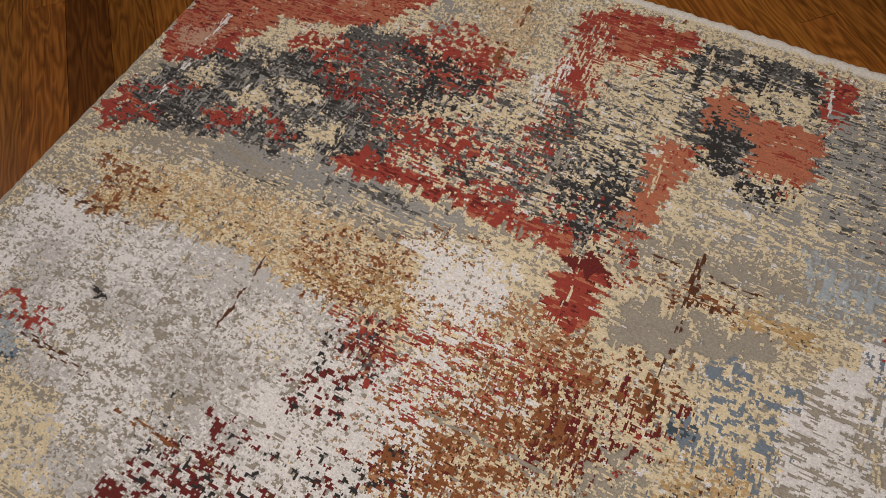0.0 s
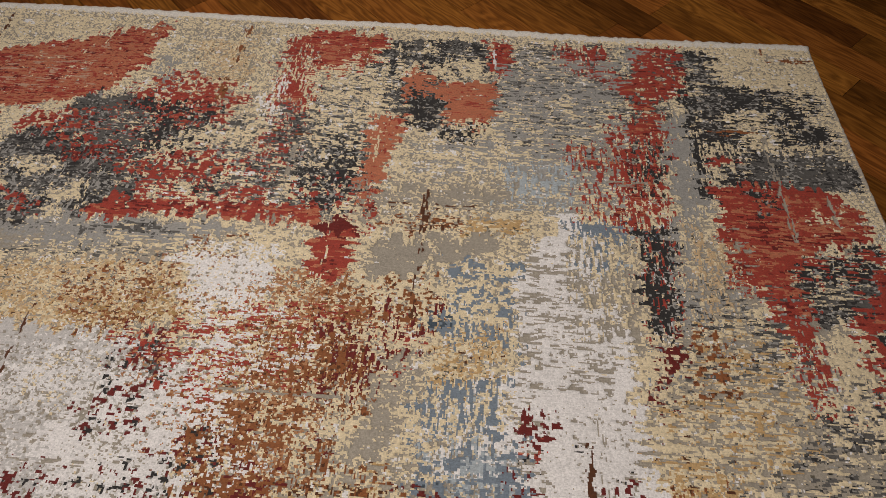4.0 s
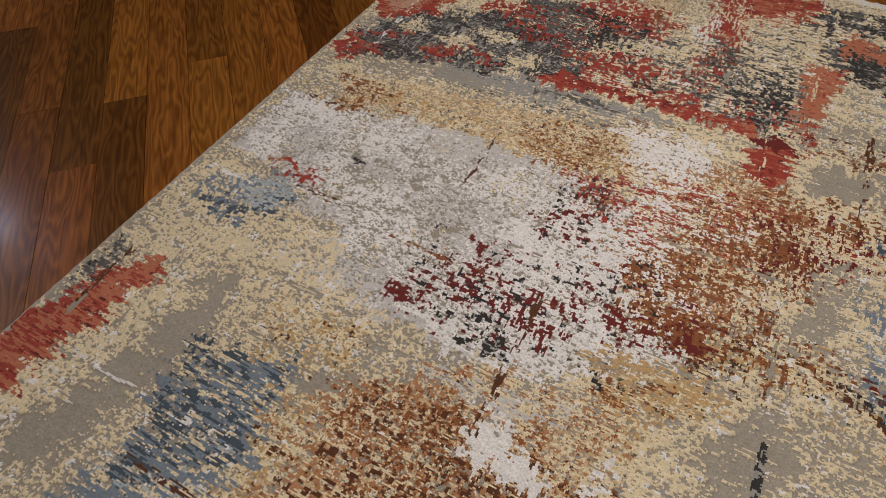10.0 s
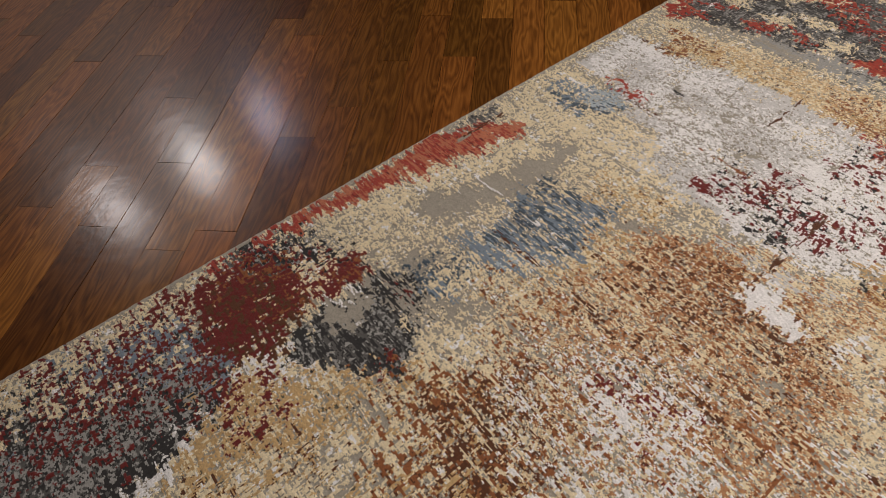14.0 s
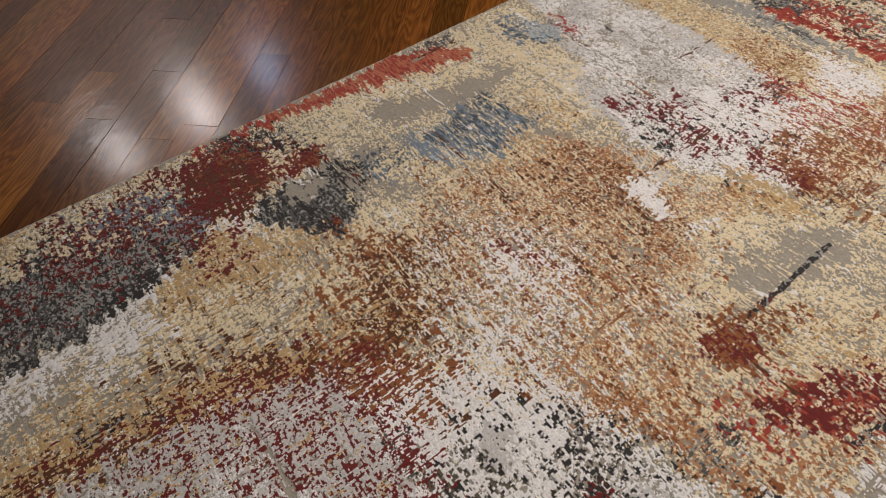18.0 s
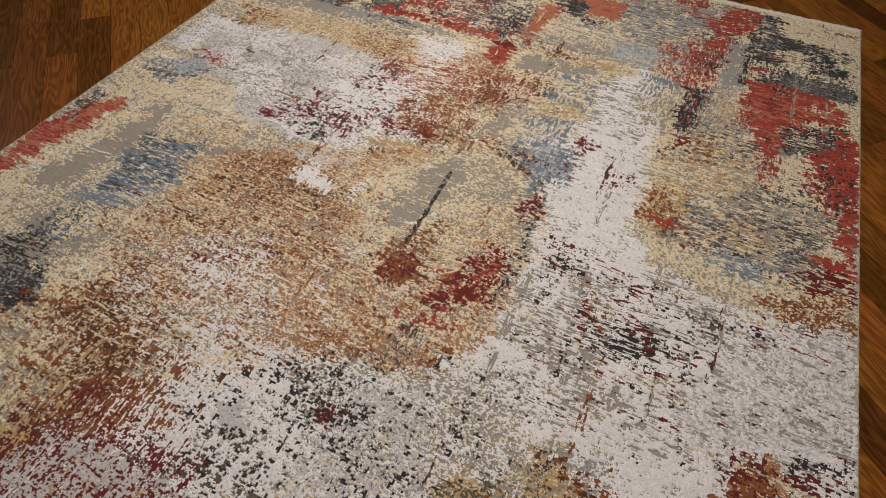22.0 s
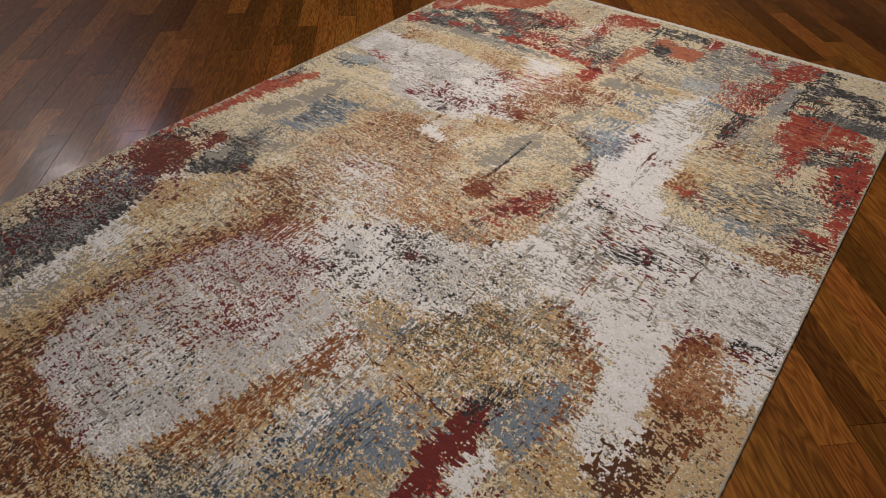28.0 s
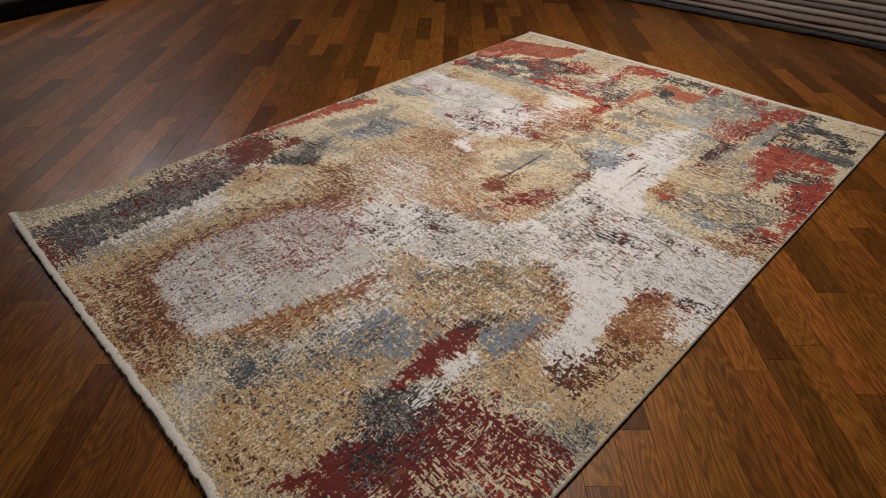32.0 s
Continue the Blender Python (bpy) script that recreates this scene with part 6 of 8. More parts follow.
# second layer, far half
patch("ground", 0.8, "across", 0.024, (1.621, 1.888, 1.961, 1.959, 1.86, 1.728, 1.58, 1.719))
patch("grey", 0.6, "across", 0.024, (1.619, 1.879, 1.939, 1.909, 1.86, 1.728, 1.588, 1.719))
patch("cream", 0.32, "across", 0.02, (1.621, 1.888, 1.961, 1.959, 1.86, 1.728, 1.588, 1.719))
patch("gold", 0.3, "across", 0.02, (1.706, 1.848, 1.847, 1.839, 1.814, 1.756, 1.681, 1.763))
patch("gold", 0.7, "fleck", 0.016, (1.525, 1.873, 1.619, 1.879, 1.582, 1.726, 1.502, 1.72))
patch("rust", 0.4, "clump", 0.016, (1.521, 1.854, 1.57, 1.857, 1.586, 1.742, 1.503, 1.729))
patch("red", 0.5, "clump", 0.012, (1.519, 1.769, 1.644, 1.777, 1.63, 1.756, 1.513, 1.737))
patch("cream", 0.8, "along", 0.007, (1.617, 1.874, 1.683, 1.883, 1.674, 1.855, 1.622, 1.856))
patch("ground", 0.3, "across", 0.014, (1.316, 2.268, 1.471, 2.208, 1.448, 2.009, 1.302, 1.999), "white")
patch("ground", 0.3, "fleck", 0.014, (0.473, 2.849, 0.784, 2.851, 0.783, 2.575, 0.609, 2.54), "cream")
patch("mist", 0.4, "across", 0.018, (1.269, 2.818, 1.556, 2.819, 1.529, 2.596, 1.28, 2.575))
patch("sky", 0.35, "fleck", 0.018, (1.279, 2.461, 1.415, 2.472, 1.395, 2.367, 1.289, 2.359))
patch("mist", 0.4, "across", 0.018, (1.28, 2.555, 1.54, 2.576, 1.512, 2.36, 1.278, 2.358))
patch("red", 0.4, "along", 0.016, (1.407, 2.527, 1.547, 2.538, 1.529, 2.314, 1.418, 2.353))
patch("cream", 0.3, "across", 0.01, (0.424, 2.545, 0.831, 2.599, 0.849, 2.375, 0.516, 2.366))
patch("grey", 0.45, "across", 0.02, (0.366, 2.56, 0.89, 2.563, 0.879, 2.344, 0.493, 2.364))
patch("wine", 0.2, "clump", 0.03, (0.802, 1.883, 0.964, 1.893, 0.951, 1.783, 0.851, 1.777))
patch("wine", 0.6, "clump", 0.014, (0.905, 1.833, 0.955, 1.845, 0.969, 1.776, 0.923, 1.756))
patch("rust", 0.4, "clump", 0.026, (0.779, 1.963, 0.873, 1.97, 0.934, 1.782, 0.846, 1.793))
patch("wine", 0.15, "clump", 0.024, (0.596, 1.813, 0.773, 1.833, 0.798, 1.757, 0.633, 1.73))
patch("wine", 0.2, "clump", 0.026, (0.529, 1.74, 0.619, 1.762, 0.752, 1.722, 0.694, 1.665, 0.572, 1.658))
patch("dark", 0.06, "clump", 0.03, (0.489, 1.815, 0.826, 1.865, 0.863, 1.675, 0.572, 1.658))
patch("wine", 0.55, "clump", 0.014, (0.815, 1.783, 0.846, 1.793, 0.86, 1.744, 0.835, 1.743))
patch("gold", 0.7, "across", 0.014, (0.813, 1.71, 0.925, 1.748, 0.996, 1.721, 0.972, 1.682, 0.825, 1.673))
# second layer, left half
patch("ground", 0.3, "fleck", 0.02, (0.167, 1.149, 0.292, 1.514, 0.363, 1.498, 0.341, 1.259, 0.29, 1.083))
patch("ground", 0.93, "blot", 0.012, (0.151, 1.198, 0.187, 1.343, 0.225, 1.52, 0.248, 1.597, 0.277, 1.466, 0.251, 1.342, 0.202, 1.222))
patch("rust", 0.3, "clump", 0.024, (0.432, 1.174, 0.489, 1.27, 0.616, 1.231, 0.607, 1.12, 0.511, 1.101))
patch("white", 0.3, "clump", 0.024, (0.525, 1.157, 0.644, 1.276, 0.727, 1.22, 0.617, 1.109))
patch("wine", 0.5, "clump", 0.014, (0.624, 1.195, 0.664, 1.25, 0.762, 1.25, 0.736, 1.208, 0.669, 1.192))
patch("grey", 0.5, "across", 0.012, (0.61, 1.238, 0.694, 1.264, 0.754, 1.262, 0.701, 1.228))
patch("cream", 0.4, "clump", 0.02, (0.4, 1.053, 0.487, 1.17, 0.558, 1.079, 0.483, 0.998))
patch("rust", 0.35, "clump", 0.024, (0.517, 0.963, 0.555, 1.096, 0.641, 1.136, 0.705, 1.001, 0.633, 0.914))
patch("cream", 0.35, "fleck", 0.02, (0.346, 1.02, 0.442, 1.201, 0.556, 1.225, 0.519, 1.054, 0.43, 0.982))
patch("wine", 0.12, "along", 0.04, (0.534, 0.528, 0.759, 0.868, 0.997, 0.813, 0.765, 0.531))
patch("dark", 0.06, "clump", 0.04, (0.7, 0.74, 1.102, 1.147, 1.199, 1.009, 0.892, 0.67))
patch("brown", 0.35, "clump", 0.03, (0.474, 0.976, 0.598, 1.151, 0.778, 0.955, 0.678, 0.847))
patch("white", 0.3, "clump", 0.03, (0.556, 1.063, 0.723, 1.329, 0.934, 1.123, 0.815, 0.928))
patch("gold", 0.4, "along", 0.024, (0.236, 0.679, 0.448, 0.992, 0.593, 0.825, 0.431, 0.579))
patch("wine", 0.3, "clump", 0.026, (0.261, 0.706, 0.325, 0.817, 0.415, 0.747, 0.352, 0.679))
patch("cream", 0.45, "along", 0.024, (0.367, 0.581, 0.467, 0.925, 0.595, 0.979, 0.534, 0.623))
patch("brown", 0.35, "along", 0.024, (0.472, 0.461, 0.555, 0.714, 0.65, 0.816, 0.661, 0.761, 0.568, 0.505))
patch("red", 0.14, "clump", 0.026, (1.107, 1.294, 1.232, 1.514, 1.294, 1.356, 1.179, 1.231))
patch("copper", 0.4, "fleck", 0.024, (0.871, 1.125, 1.057, 1.325, 1.121, 1.183, 0.996, 1.062))
# second layer, near half
patch("gold", 0.5, "fleck", 0.03, (0.535, 0.172, 0.675, 0.204, 0.874, 0.166, 1.017, 0.203, 1.09, 0.142, 0.939, 0.017))
patch("rust", 0.45, "clump", 0.026, (0.535, 0.172, 0.665, 0.196, 0.877, 0.152, 0.982, 0.174, 0.964, 0.069, 0.913, 0.027))
patch("brown", 0.35, "clump", 0.03, (0.57, 0.159, 0.747, 0.186, 0.996, 0.155, 0.989, 0.059, 0.939, 0.017))
patch("gold", 0.45, "fleck", 0.026, (1.017, 0.203, 1.077, 0.334, 1.123, 0.46, 1.194, 0.594, 1.224, 0.473, 1.195, 0.351, 1.195, 0.26))
patch("rust", 0.4, "along", 0.022, (1.075, 0.283, 1.111, 0.469, 1.171, 0.615, 1.186, 0.568, 1.15, 0.411, 1.131, 0.314))
patch("dark", 0.3, "clump", 0.026, (1.133, 0.299, 1.259, 0.537, 1.391, 0.545, 1.271, 0.324))
patch("wine", 0.06, "clump", 0.04, (0.578, 0.497, 1.103, 0.827, 1.211, 0.648, 0.868, 0.364))
patch("dark", 0.05, "clump", 0.04, (0.886, 0.863, 1.348, 1.133, 1.415, 0.989, 1.086, 0.764))
patch("sand", 0.5, "fleck", 0.03, (1.253, 0.085, 1.424, 0.41, 1.625, 0.169, 1.498, 0.02))
patch("ochre", 0.3, "fleck", 0.026, (1.241, 0.121, 1.392, 0.325, 1.543, 0.163, 1.486, 0.027))
patch("wine", 0.5, "along", 0.026, (1.529, 0.366, 1.761, 0.65, 1.901, 0.609, 1.694, 0.24, 1.625, 0.169))
patch("dark", 0.4, "along", 0.022, (1.502, 0.387, 1.649, 0.561, 1.679, 0.384, 1.592, 0.253))
patch("navy", 0.3, "clump", 0.026, (1.176, 0.186, 1.339, 0.435, 1.555, 0.346, 1.301, 0.183))
patch("olive", 0.3, "fleck", 0.026, (1.27, 0.835, 1.505, 1.111, 1.625, 0.907, 1.441, 0.721))
patch("gold", 0.35, "fleck", 0.026, (1.125, 0.769, 1.522, 1.089, 1.647, 0.93, 1.371, 0.651))
patch("grey", 0.35, "fleck", 0.02, (1.082, 0.234, 1.153, 0.335, 1.222, 0.26, 1.147, 0.184))
patch("dark", 0.05, "clump", 0.04, (1.302, 1.542, 1.991, 1.585, 1.993, 1.268, 1.444, 1.167))
patch("wine", 0.06, "across", 0.04, (1.35, 1.568, 1.991, 1.585, 1.993, 1.268, 1.444, 1.167))
patch("dark", 0.06, "clump", 0.04, (0.81, 0.968, 1.388, 1.292, 1.491, 1.02, 1.001, 0.763))
# wine and dark corner of the left half
patch("wine", 0.82, "clump", 0.014, (0.034, 0.901, 0.142, 1.028, 0.225, 1.029, 0.211, 0.945, 0.165, 0.883, 0.155, 0.807, 0.165, 0.752, 0.04, 0.804))
patch("rust", 0.35, "clump", 0.012, (0.034, 0.901, 0.142, 1.028, 0.225, 1.029, 0.165, 0.883, 0.165, 0.752, 0.04, 0.804), "wine")
patch("dark", 0.45, "clump", 0.014, (0.004, 0.876, 0.138, 1.053, 0.2, 1.035, 0.089, 0.894))
patch("cream", 0.35, "clump", 0.014, (0.039, 0.959, 0.147, 1.047, 0.226, 0.956, 0.2, 0.912))
patch("wine", 0.7, "clump", 0.018, (0.059, 0.796, 0.158, 0.926, 0.236, 0.874, 0.259, 0.809, 0.196, 0.739))
patch("brown", 0.4, "clump", 0.018, (0.059, 0.796, 0.183, 0.922, 0.285, 0.83, 0.196, 0.739))
patch("dark", 0.96, "blot", 0.008, (0.246, 0.882, 0.242, 0.946, 0.301, 1.042, 0.401, 1.011, 0.44, 0.952, 0.29, 0.827))
patch("grey", 0.4, "across", 0.01, (0.246, 0.882, 0.301, 1.042, 0.401, 1.011, 0.435, 0.956, 0.297, 0.841), "dark")
patch("ground", 0.9, "clump", 0.008, (0.228, 0.935, 0.258, 1.007, 0.289, 0.997, 0.315, 0.95, 0.282, 0.913))
patch("ground", 0.6, "across", 0.01, (0.214, 1.047, 0.289, 1.095, 0.393, 1.07, 0.338, 1.025))
patch("dark", 0.5, "across", 0.01, (0.207, 1.041, 0.273, 1.095, 0.365, 1.07, 0.309, 1.025))
patch("wine", 0.8, "clump", 0.008, (0.382, 0.964, 0.398, 0.982, 0.421, 0.975, 0.409, 0.955))
patch("dark", 0.3, "blot", 0.02, (0.029, 0.421, 0.047, 0.589, 0.083, 0.702, 0.201, 0.717, 0.199, 0.56, 0.193, 0.388))
patch("wine", 0.35, "clump", 0.022, (-0, 0.484, 0.031, 0.756, 0.172, 0.751, 0.149, 0.577, 0.132, 0.452))
patch("blue", 0.3, "clump", 0.02, (0.027, 0.516, 0.092, 0.731, 0.188, 0.702, 0.123, 0.546))
patch("cream", 0.4, "clump", 0.014, (-0.017, 0.431, 0.018, 0.619, 0.063, 0.625, 0.052, 0.417))
# red corner at the far end, worn to rose
patch("coral", 0.3, "cloud", 0.014, (-0.028, 2.661, 0.457, 2.858, 0.422, 2.651, 0.189, 2.495, 0.02, 2.349), "red")
patch("red", 0.6, "clump", 0.016, (0.534, 2.692, 0.709, 2.635, 0.68, 2.53, 0.517, 2.516))
patch("dark", 0.5, "clump", 0.016, (0.474, 2.599, 0.663, 2.57, 0.648, 2.444, 0.523, 2.456))
patch("cream", 0.5, "clump", 0.018, (0.543, 2.464, 0.783, 2.568, 0.787, 2.439, 0.632, 2.381))
patch("red", 0.45, "clump", 0.018, (0.502, 2.404, 0.703, 2.478, 0.796, 2.415, 0.598, 2.355))
patch("grey", 0.5, "clump", 0.018, (0.798, 2.589, 0.99, 2.629, 1.016, 2.458, 0.907, 2.404))
patch("cream", 0.5, "across", 0.018, (0.805, 2.704, 1.023, 2.768, 1.025, 2.5, 0.911, 2.458))
patch("dark", 0.4, "clump", 0.016, (0.864, 2.468, 0.976, 2.523, 0.974, 2.392, 0.878, 2.368))
# white streaks and rust beside the silver block
patch("white", 0.7, "fleck", 0.014, (0.765, 2.177, 0.865, 2.226, 0.883, 2.123, 0.802, 2.112))
patch("white", 0.4, "across", 0.022, (0.716, 1.973, 0.97, 2.082, 0.965, 1.979, 0.778, 1.895))
patch("red", 0.25, "across", 0.022, (0.651, 2.048, 0.984, 2.127, 0.982, 1.984, 0.742, 1.955))
patch("rust", 0.35, "clump", 0.022, (0.85, 1.99, 0.994, 2.037, 0.998, 1.859, 0.898, 1.847))
# pale field to the right edge
patch("white", 0.9, "across", 0.016, (1.74, 1.439, 1.984, 1.627, 1.999, 1.353, 1.86, 1.271, 1.692, 1.24))
patch("silver", 0.4, "fleck", 0.02, (1.74, 1.439, 1.984, 1.627, 1.999, 1.353, 1.86, 1.271, 1.692, 1.24), "white")
patch("ground", 0.12, "across", 0.02, (1.74, 1.439, 1.984, 1.627, 1.999, 1.353, 1.692, 1.24), "white silver")
patch("copper", 0.7, "fleck", 0.014, (1.789, 1.213, 1.86, 1.271, 1.951, 1.17, 1.946, 1.085, 1.819, 1.064))
patch("rust", 0.55, "clump", 0.014, (1.8, 1.053, 1.921, 1.153, 1.984, 1.056, 1.971, 0.965, 1.853, 0.908))
patch("sand", 0.5, "fleck", 0.016, (1.829, 0.991, 1.994, 1.113, 2.002, 0.96, 1.853, 0.874))
patch("white", 0.6, "clump", 0.014, (1.852, 1.202, 1.983, 1.311, 1.99, 1.137, 1.941, 1.109))
patch("wine", 0.5, "clump", 0.014, (1.791, 1.23, 1.849, 1.264, 1.852, 1.202, 1.807, 1.191))
# near end, streaks along the weave
patch("gold", 0.75, "fleck", 0.024, (1.241, 0.121, 1.43, 0.442, 1.555, 0.346, 1.555, 0.216, 1.515, 0.038, 1.372, 0.029))
patch("ochre", 0.3, "along", 0.02, (1.241, 0.121, 1.43, 0.442, 1.555, 0.216, 1.515, 0.038))
patch("brown", 0.12, "clump", 0.024, (1.197, 0.128, 1.414, 0.454, 1.58, 0.261, 1.498, 0.02))
patch("navy", 0.12, "clump", 0.024, (1.158, 0.195, 1.355, 0.54, 1.586, 0.289, 1.456, 0.156))
patch("cream", 0.25, "along", 0.024, (1.261, 0.142, 1.414, 0.454, 1.555, 0.216, 1.503, 0.044))
patch("ground", 0.2, "along", 0.024, (1.083, 0.119, 1.302, 0.581, 1.414, 0.454, 1.253, 0.085))
patch("silver", 0.4, "along", 0.022, (1.198, 0.291, 1.275, 0.69, 1.342, 0.722, 1.308, 0.346))
patch("rust", 0.3, "along", 0.022, (1.082, 0.234, 1.133, 0.583, 1.173, 0.776, 1.202, 0.728, 1.19, 0.313))
patch("olive", 0.3, "fleck", 0.024, (1.245, 0.809, 1.384, 1.029, 1.564, 0.982, 1.608, 0.827, 1.441, 0.721))
patch("gold", 0.4, "along", 0.02, (1.323, 0.739, 1.539, 1.067, 1.608, 0.827, 1.451, 0.668))
patch("wine", 0.7, "along", 0.014, (1.555, 0.098, 1.605, 0.308, 1.683, 0.346, 1.648, 0.153))
patch("dark", 0.5, "along", 0.014, (1.592, 0.253, 1.637, 0.384, 1.686, 0.413, 1.673, 0.256))
patch("grey", 0.6, "clump", 0.016, (1.502, 0.387, 1.589, 0.5, 1.656, 0.404, 1.578, 0.346))
patch("white", 0.5, "along", 0.014, (1.582, 0.468, 1.611, 0.599, 1.637, 0.574, 1.64, 0.455))
patch("cream", 0.5, "clump", 0.014, (1.705, 0.545, 1.761, 0.65, 1.862, 0.658, 1.836, 0.564))
patch("wine", 0.5, "clump", 0.018, (1.767, 0.561, 1.955, 0.644, 1.945, 0.553, 1.846, 0.512))
patch("white", 0.8, "clump", 0.012, (1.265, 0.449, 1.26, 0.572, 1.302, 0.581, 1.305, 0.459))
patch("blue", 0.45, "along", 0.018, (1.349, 0.504, 1.418, 0.698, 1.496, 0.713, 1.478, 0.519))
patch("navy", 0.4, "along", 0.014, (1.599, 0.698, 1.625, 0.907, 1.669, 0.904, 1.655, 0.726))
patch("brown", 0.3, "clump", 0.022, (1.784, 0.829, 1.866, 1.057, 1.941, 0.988, 1.89, 0.806))
patch("sand", 0.6, "fleck", 0.02, (1.87, 0.81, 1.931, 0.978, 2, 0.917, 1.994, 0.748))
# silver block, near left
patch("silver", 0.9, "fleck", 0.014, (0.671, 0.194, 0.607, 0.334, 0.638, 0.571, 0.688, 0.8, 0.975, 0.791, 1.099, 0.743, 1.105, 0.519, 1.07, 0.347, 1.018, 0.181, 0.895, 0.17))
patch("white", 0.35, "cloud", 0.02, (0.671, 0.194, 0.638, 0.571, 0.975, 0.791, 1.07, 0.347, 1.018, 0.181), "silver")
patch("ground", 0.12, "along", 0.018, (0.546, 0.362, 0.922, 0.832, 1.105, 0.519, 0.953, 0.229), "silver white")
patch("wine", 0.22, "clump", 0.018, (0.756, 0.483, 0.946, 0.717, 1.064, 0.589, 0.925, 0.449))
patch("wine", 0.3, "along", 0.02, (0.557, 0.419, 0.656, 0.822, 0.779, 0.838, 0.699, 0.515))
patch("dark", 0.12, "along", 0.02, (0.641, 0.243, 0.727, 0.543, 1.051, 0.395, 0.918, 0.193))
patch("wine", 0.5, "along", 0.009, (0.969, 0.347, 1.016, 0.359, 1.037, 0.347))
# brushed stripes beside the dark strip
patch("gold", 0.5, "along", 0.018, (0.493, 0.135, 0.512, 0.572, 0.581, 0.98, 0.682, 0.961, 0.624, 0.534, 0.602, 0.203))
patch("cream", 0.4, "along", 0.018, (0.485, 0.211, 0.499, 0.721, 0.578, 1.038, 0.617, 0.954, 0.546, 0.554))
patch("brown", 0.35, "along", 0.016, (0.55, 0.151, 0.593, 0.551, 0.639, 0.548, 0.631, 0.192))
patch("ground", 0.35, "along", 0.016, (0.472, 0.334, 0.49, 0.828, 0.557, 0.836, 0.529, 0.39))
patch("white", 0.4, "along", 0.02, (0.385, 0.429, 0.407, 0.588, 0.46, 0.611, 0.458, 0.446))
patch("cream", 0.4, "along", 0.02, (0.41, 0.522, 0.485, 0.861, 0.54, 0.881, 0.499, 0.552))
patch("brown", 0.4, "along", 0.016, (0.492, 0.545, 0.511, 0.736, 0.537, 0.747, 0.538, 0.579))
patch("dark", 0.35, "along", 0.012, (0.535, 0.384, 0.562, 0.528, 0.578, 0.531, 0.571, 0.41))
# rust mesh under the copper field
patch("rust", 0.16, "clump", 0.026, (0.458, 0.958, 0.59, 1.188, 0.799, 1.047, 0.721, 0.893, 0.608, 0.841))
patch("brown", 0.18, "clump", 0.024, (0.555, 0.68, 0.623, 0.857, 0.75, 0.924, 0.741, 0.831, 0.645, 0.68))
patch("rust", 0.35, "along", 0.022, (0.621, 0.784, 0.755, 1, 0.856, 0.973, 0.754, 0.799))
patch("rust", 0.14, "clump", 0.026, (0.378, 0.932, 0.518, 1.09, 0.734, 1.013, 0.725, 0.843, 0.566, 0.789))
patch("copper", 0.4, "fleck", 0.026, (0.499, 1.214, 0.735, 1.444, 1.035, 1.213, 0.924, 1.08, 0.687, 1.061))
patch("cream", 0.3, "fleck", 0.026, (0.395, 1.204, 0.76, 1.458, 1.054, 1.186, 0.647, 1.002))
patch("wine", 0.4, "clump", 0.012, (0.635, 1.242, 0.731, 1.273, 0.798, 1.254, 0.733, 1.23))
patch("white", 0.4, "clump", 0.022, (0.599, 1.223, 0.789, 1.328, 0.904, 1.105, 0.798, 1.048))
patch("wine", 0.14, "along", 0.034, (0.613, 0.753, 0.762, 0.894, 0.933, 0.786, 0.956, 0.551, 0.909, 0.527))
# third layer, far half
patch("ground", 0.35, "across", 0.024, (1.599, 2.334, 1.697, 2.348, 1.709, 2.12, 1.745, 1.989, 1.752, 1.929, 1.507, 1.895, 1.557, 2.137))
patch("gold", 0.3, "across", 0.024, (1.57, 2.101, 1.744, 2.125, 1.745, 1.928, 1.514, 1.896))
patch("sand", 0.4, "along", 0.016, (1.628, 2.339, 1.695, 2.336, 1.67, 2.192, 1.61, 2.144))
patch("mist", 0.35, "along", 0.02, (1.587, 2.321, 1.636, 2.328, 1.628, 2.147, 1.57, 2.101))
patch("grey", 0.2, "across", 0.024, (1.57, 2.178, 1.743, 2.202, 1.761, 2.057, 1.559, 2.012))
patch("rust", 0.3, "clump", 0.018, (1.596, 2.105, 1.674, 2.115, 1.655, 2.009, 1.589, 2))
patch("red", 0.5, "along", 0.012, (1.693, 2.324, 1.725, 2.295, 1.713, 2.228, 1.682, 2.235))
patch("ground", 0.35, "fleck", 0.02, (0.983, 2.4, 1.3, 2.445, 1.303, 2.341, 1.022, 2.302))
patch("ground", 0.9, "blot", 0.012, (1.054, 2.258, 1.137, 2.275, 1.207, 2.268, 1.265, 2.287, 1.257, 2.24, 1.192, 2.209, 1.134, 2.212, 1.08, 2.182, 1.041, 2.188))
patch("ground", 0.85, "blot", 0.01, (1.099, 2.054, 1.133, 2.068, 1.142, 1.997, 1.11, 1.984, 1.106, 1.901, 1.07, 1.873, 1.065, 1.944))
patch("rust", 0.35, "clump", 0.02, (0.935, 2.141, 1.148, 2.171, 1.174, 2.103, 0.991, 2.058))
patch("wine", 0.2, "along", 0.02, (0.956, 2.092, 1.163, 2.121, 1.107, 2.001, 0.997, 1.985))
patch("rust", 0.4, "along", 0.018, (0.847, 2.047, 1.044, 2.065, 1.056, 1.994, 0.871, 1.968))
patch("blue", 0.3, "clump", 0.018, (1.173, 2.206, 1.305, 2.236, 1.308, 2.141, 1.199, 2.126))
patch("blue", 0.4, "along", 0.018, (1.165, 2.102, 1.308, 2.112, 1.301, 2.063, 1.223, 2.053))
patch("navy", 0.3, "clump", 0.014, (1.155, 2.11, 1.209, 2.117, 1.203, 2.078, 1.158, 2.081))
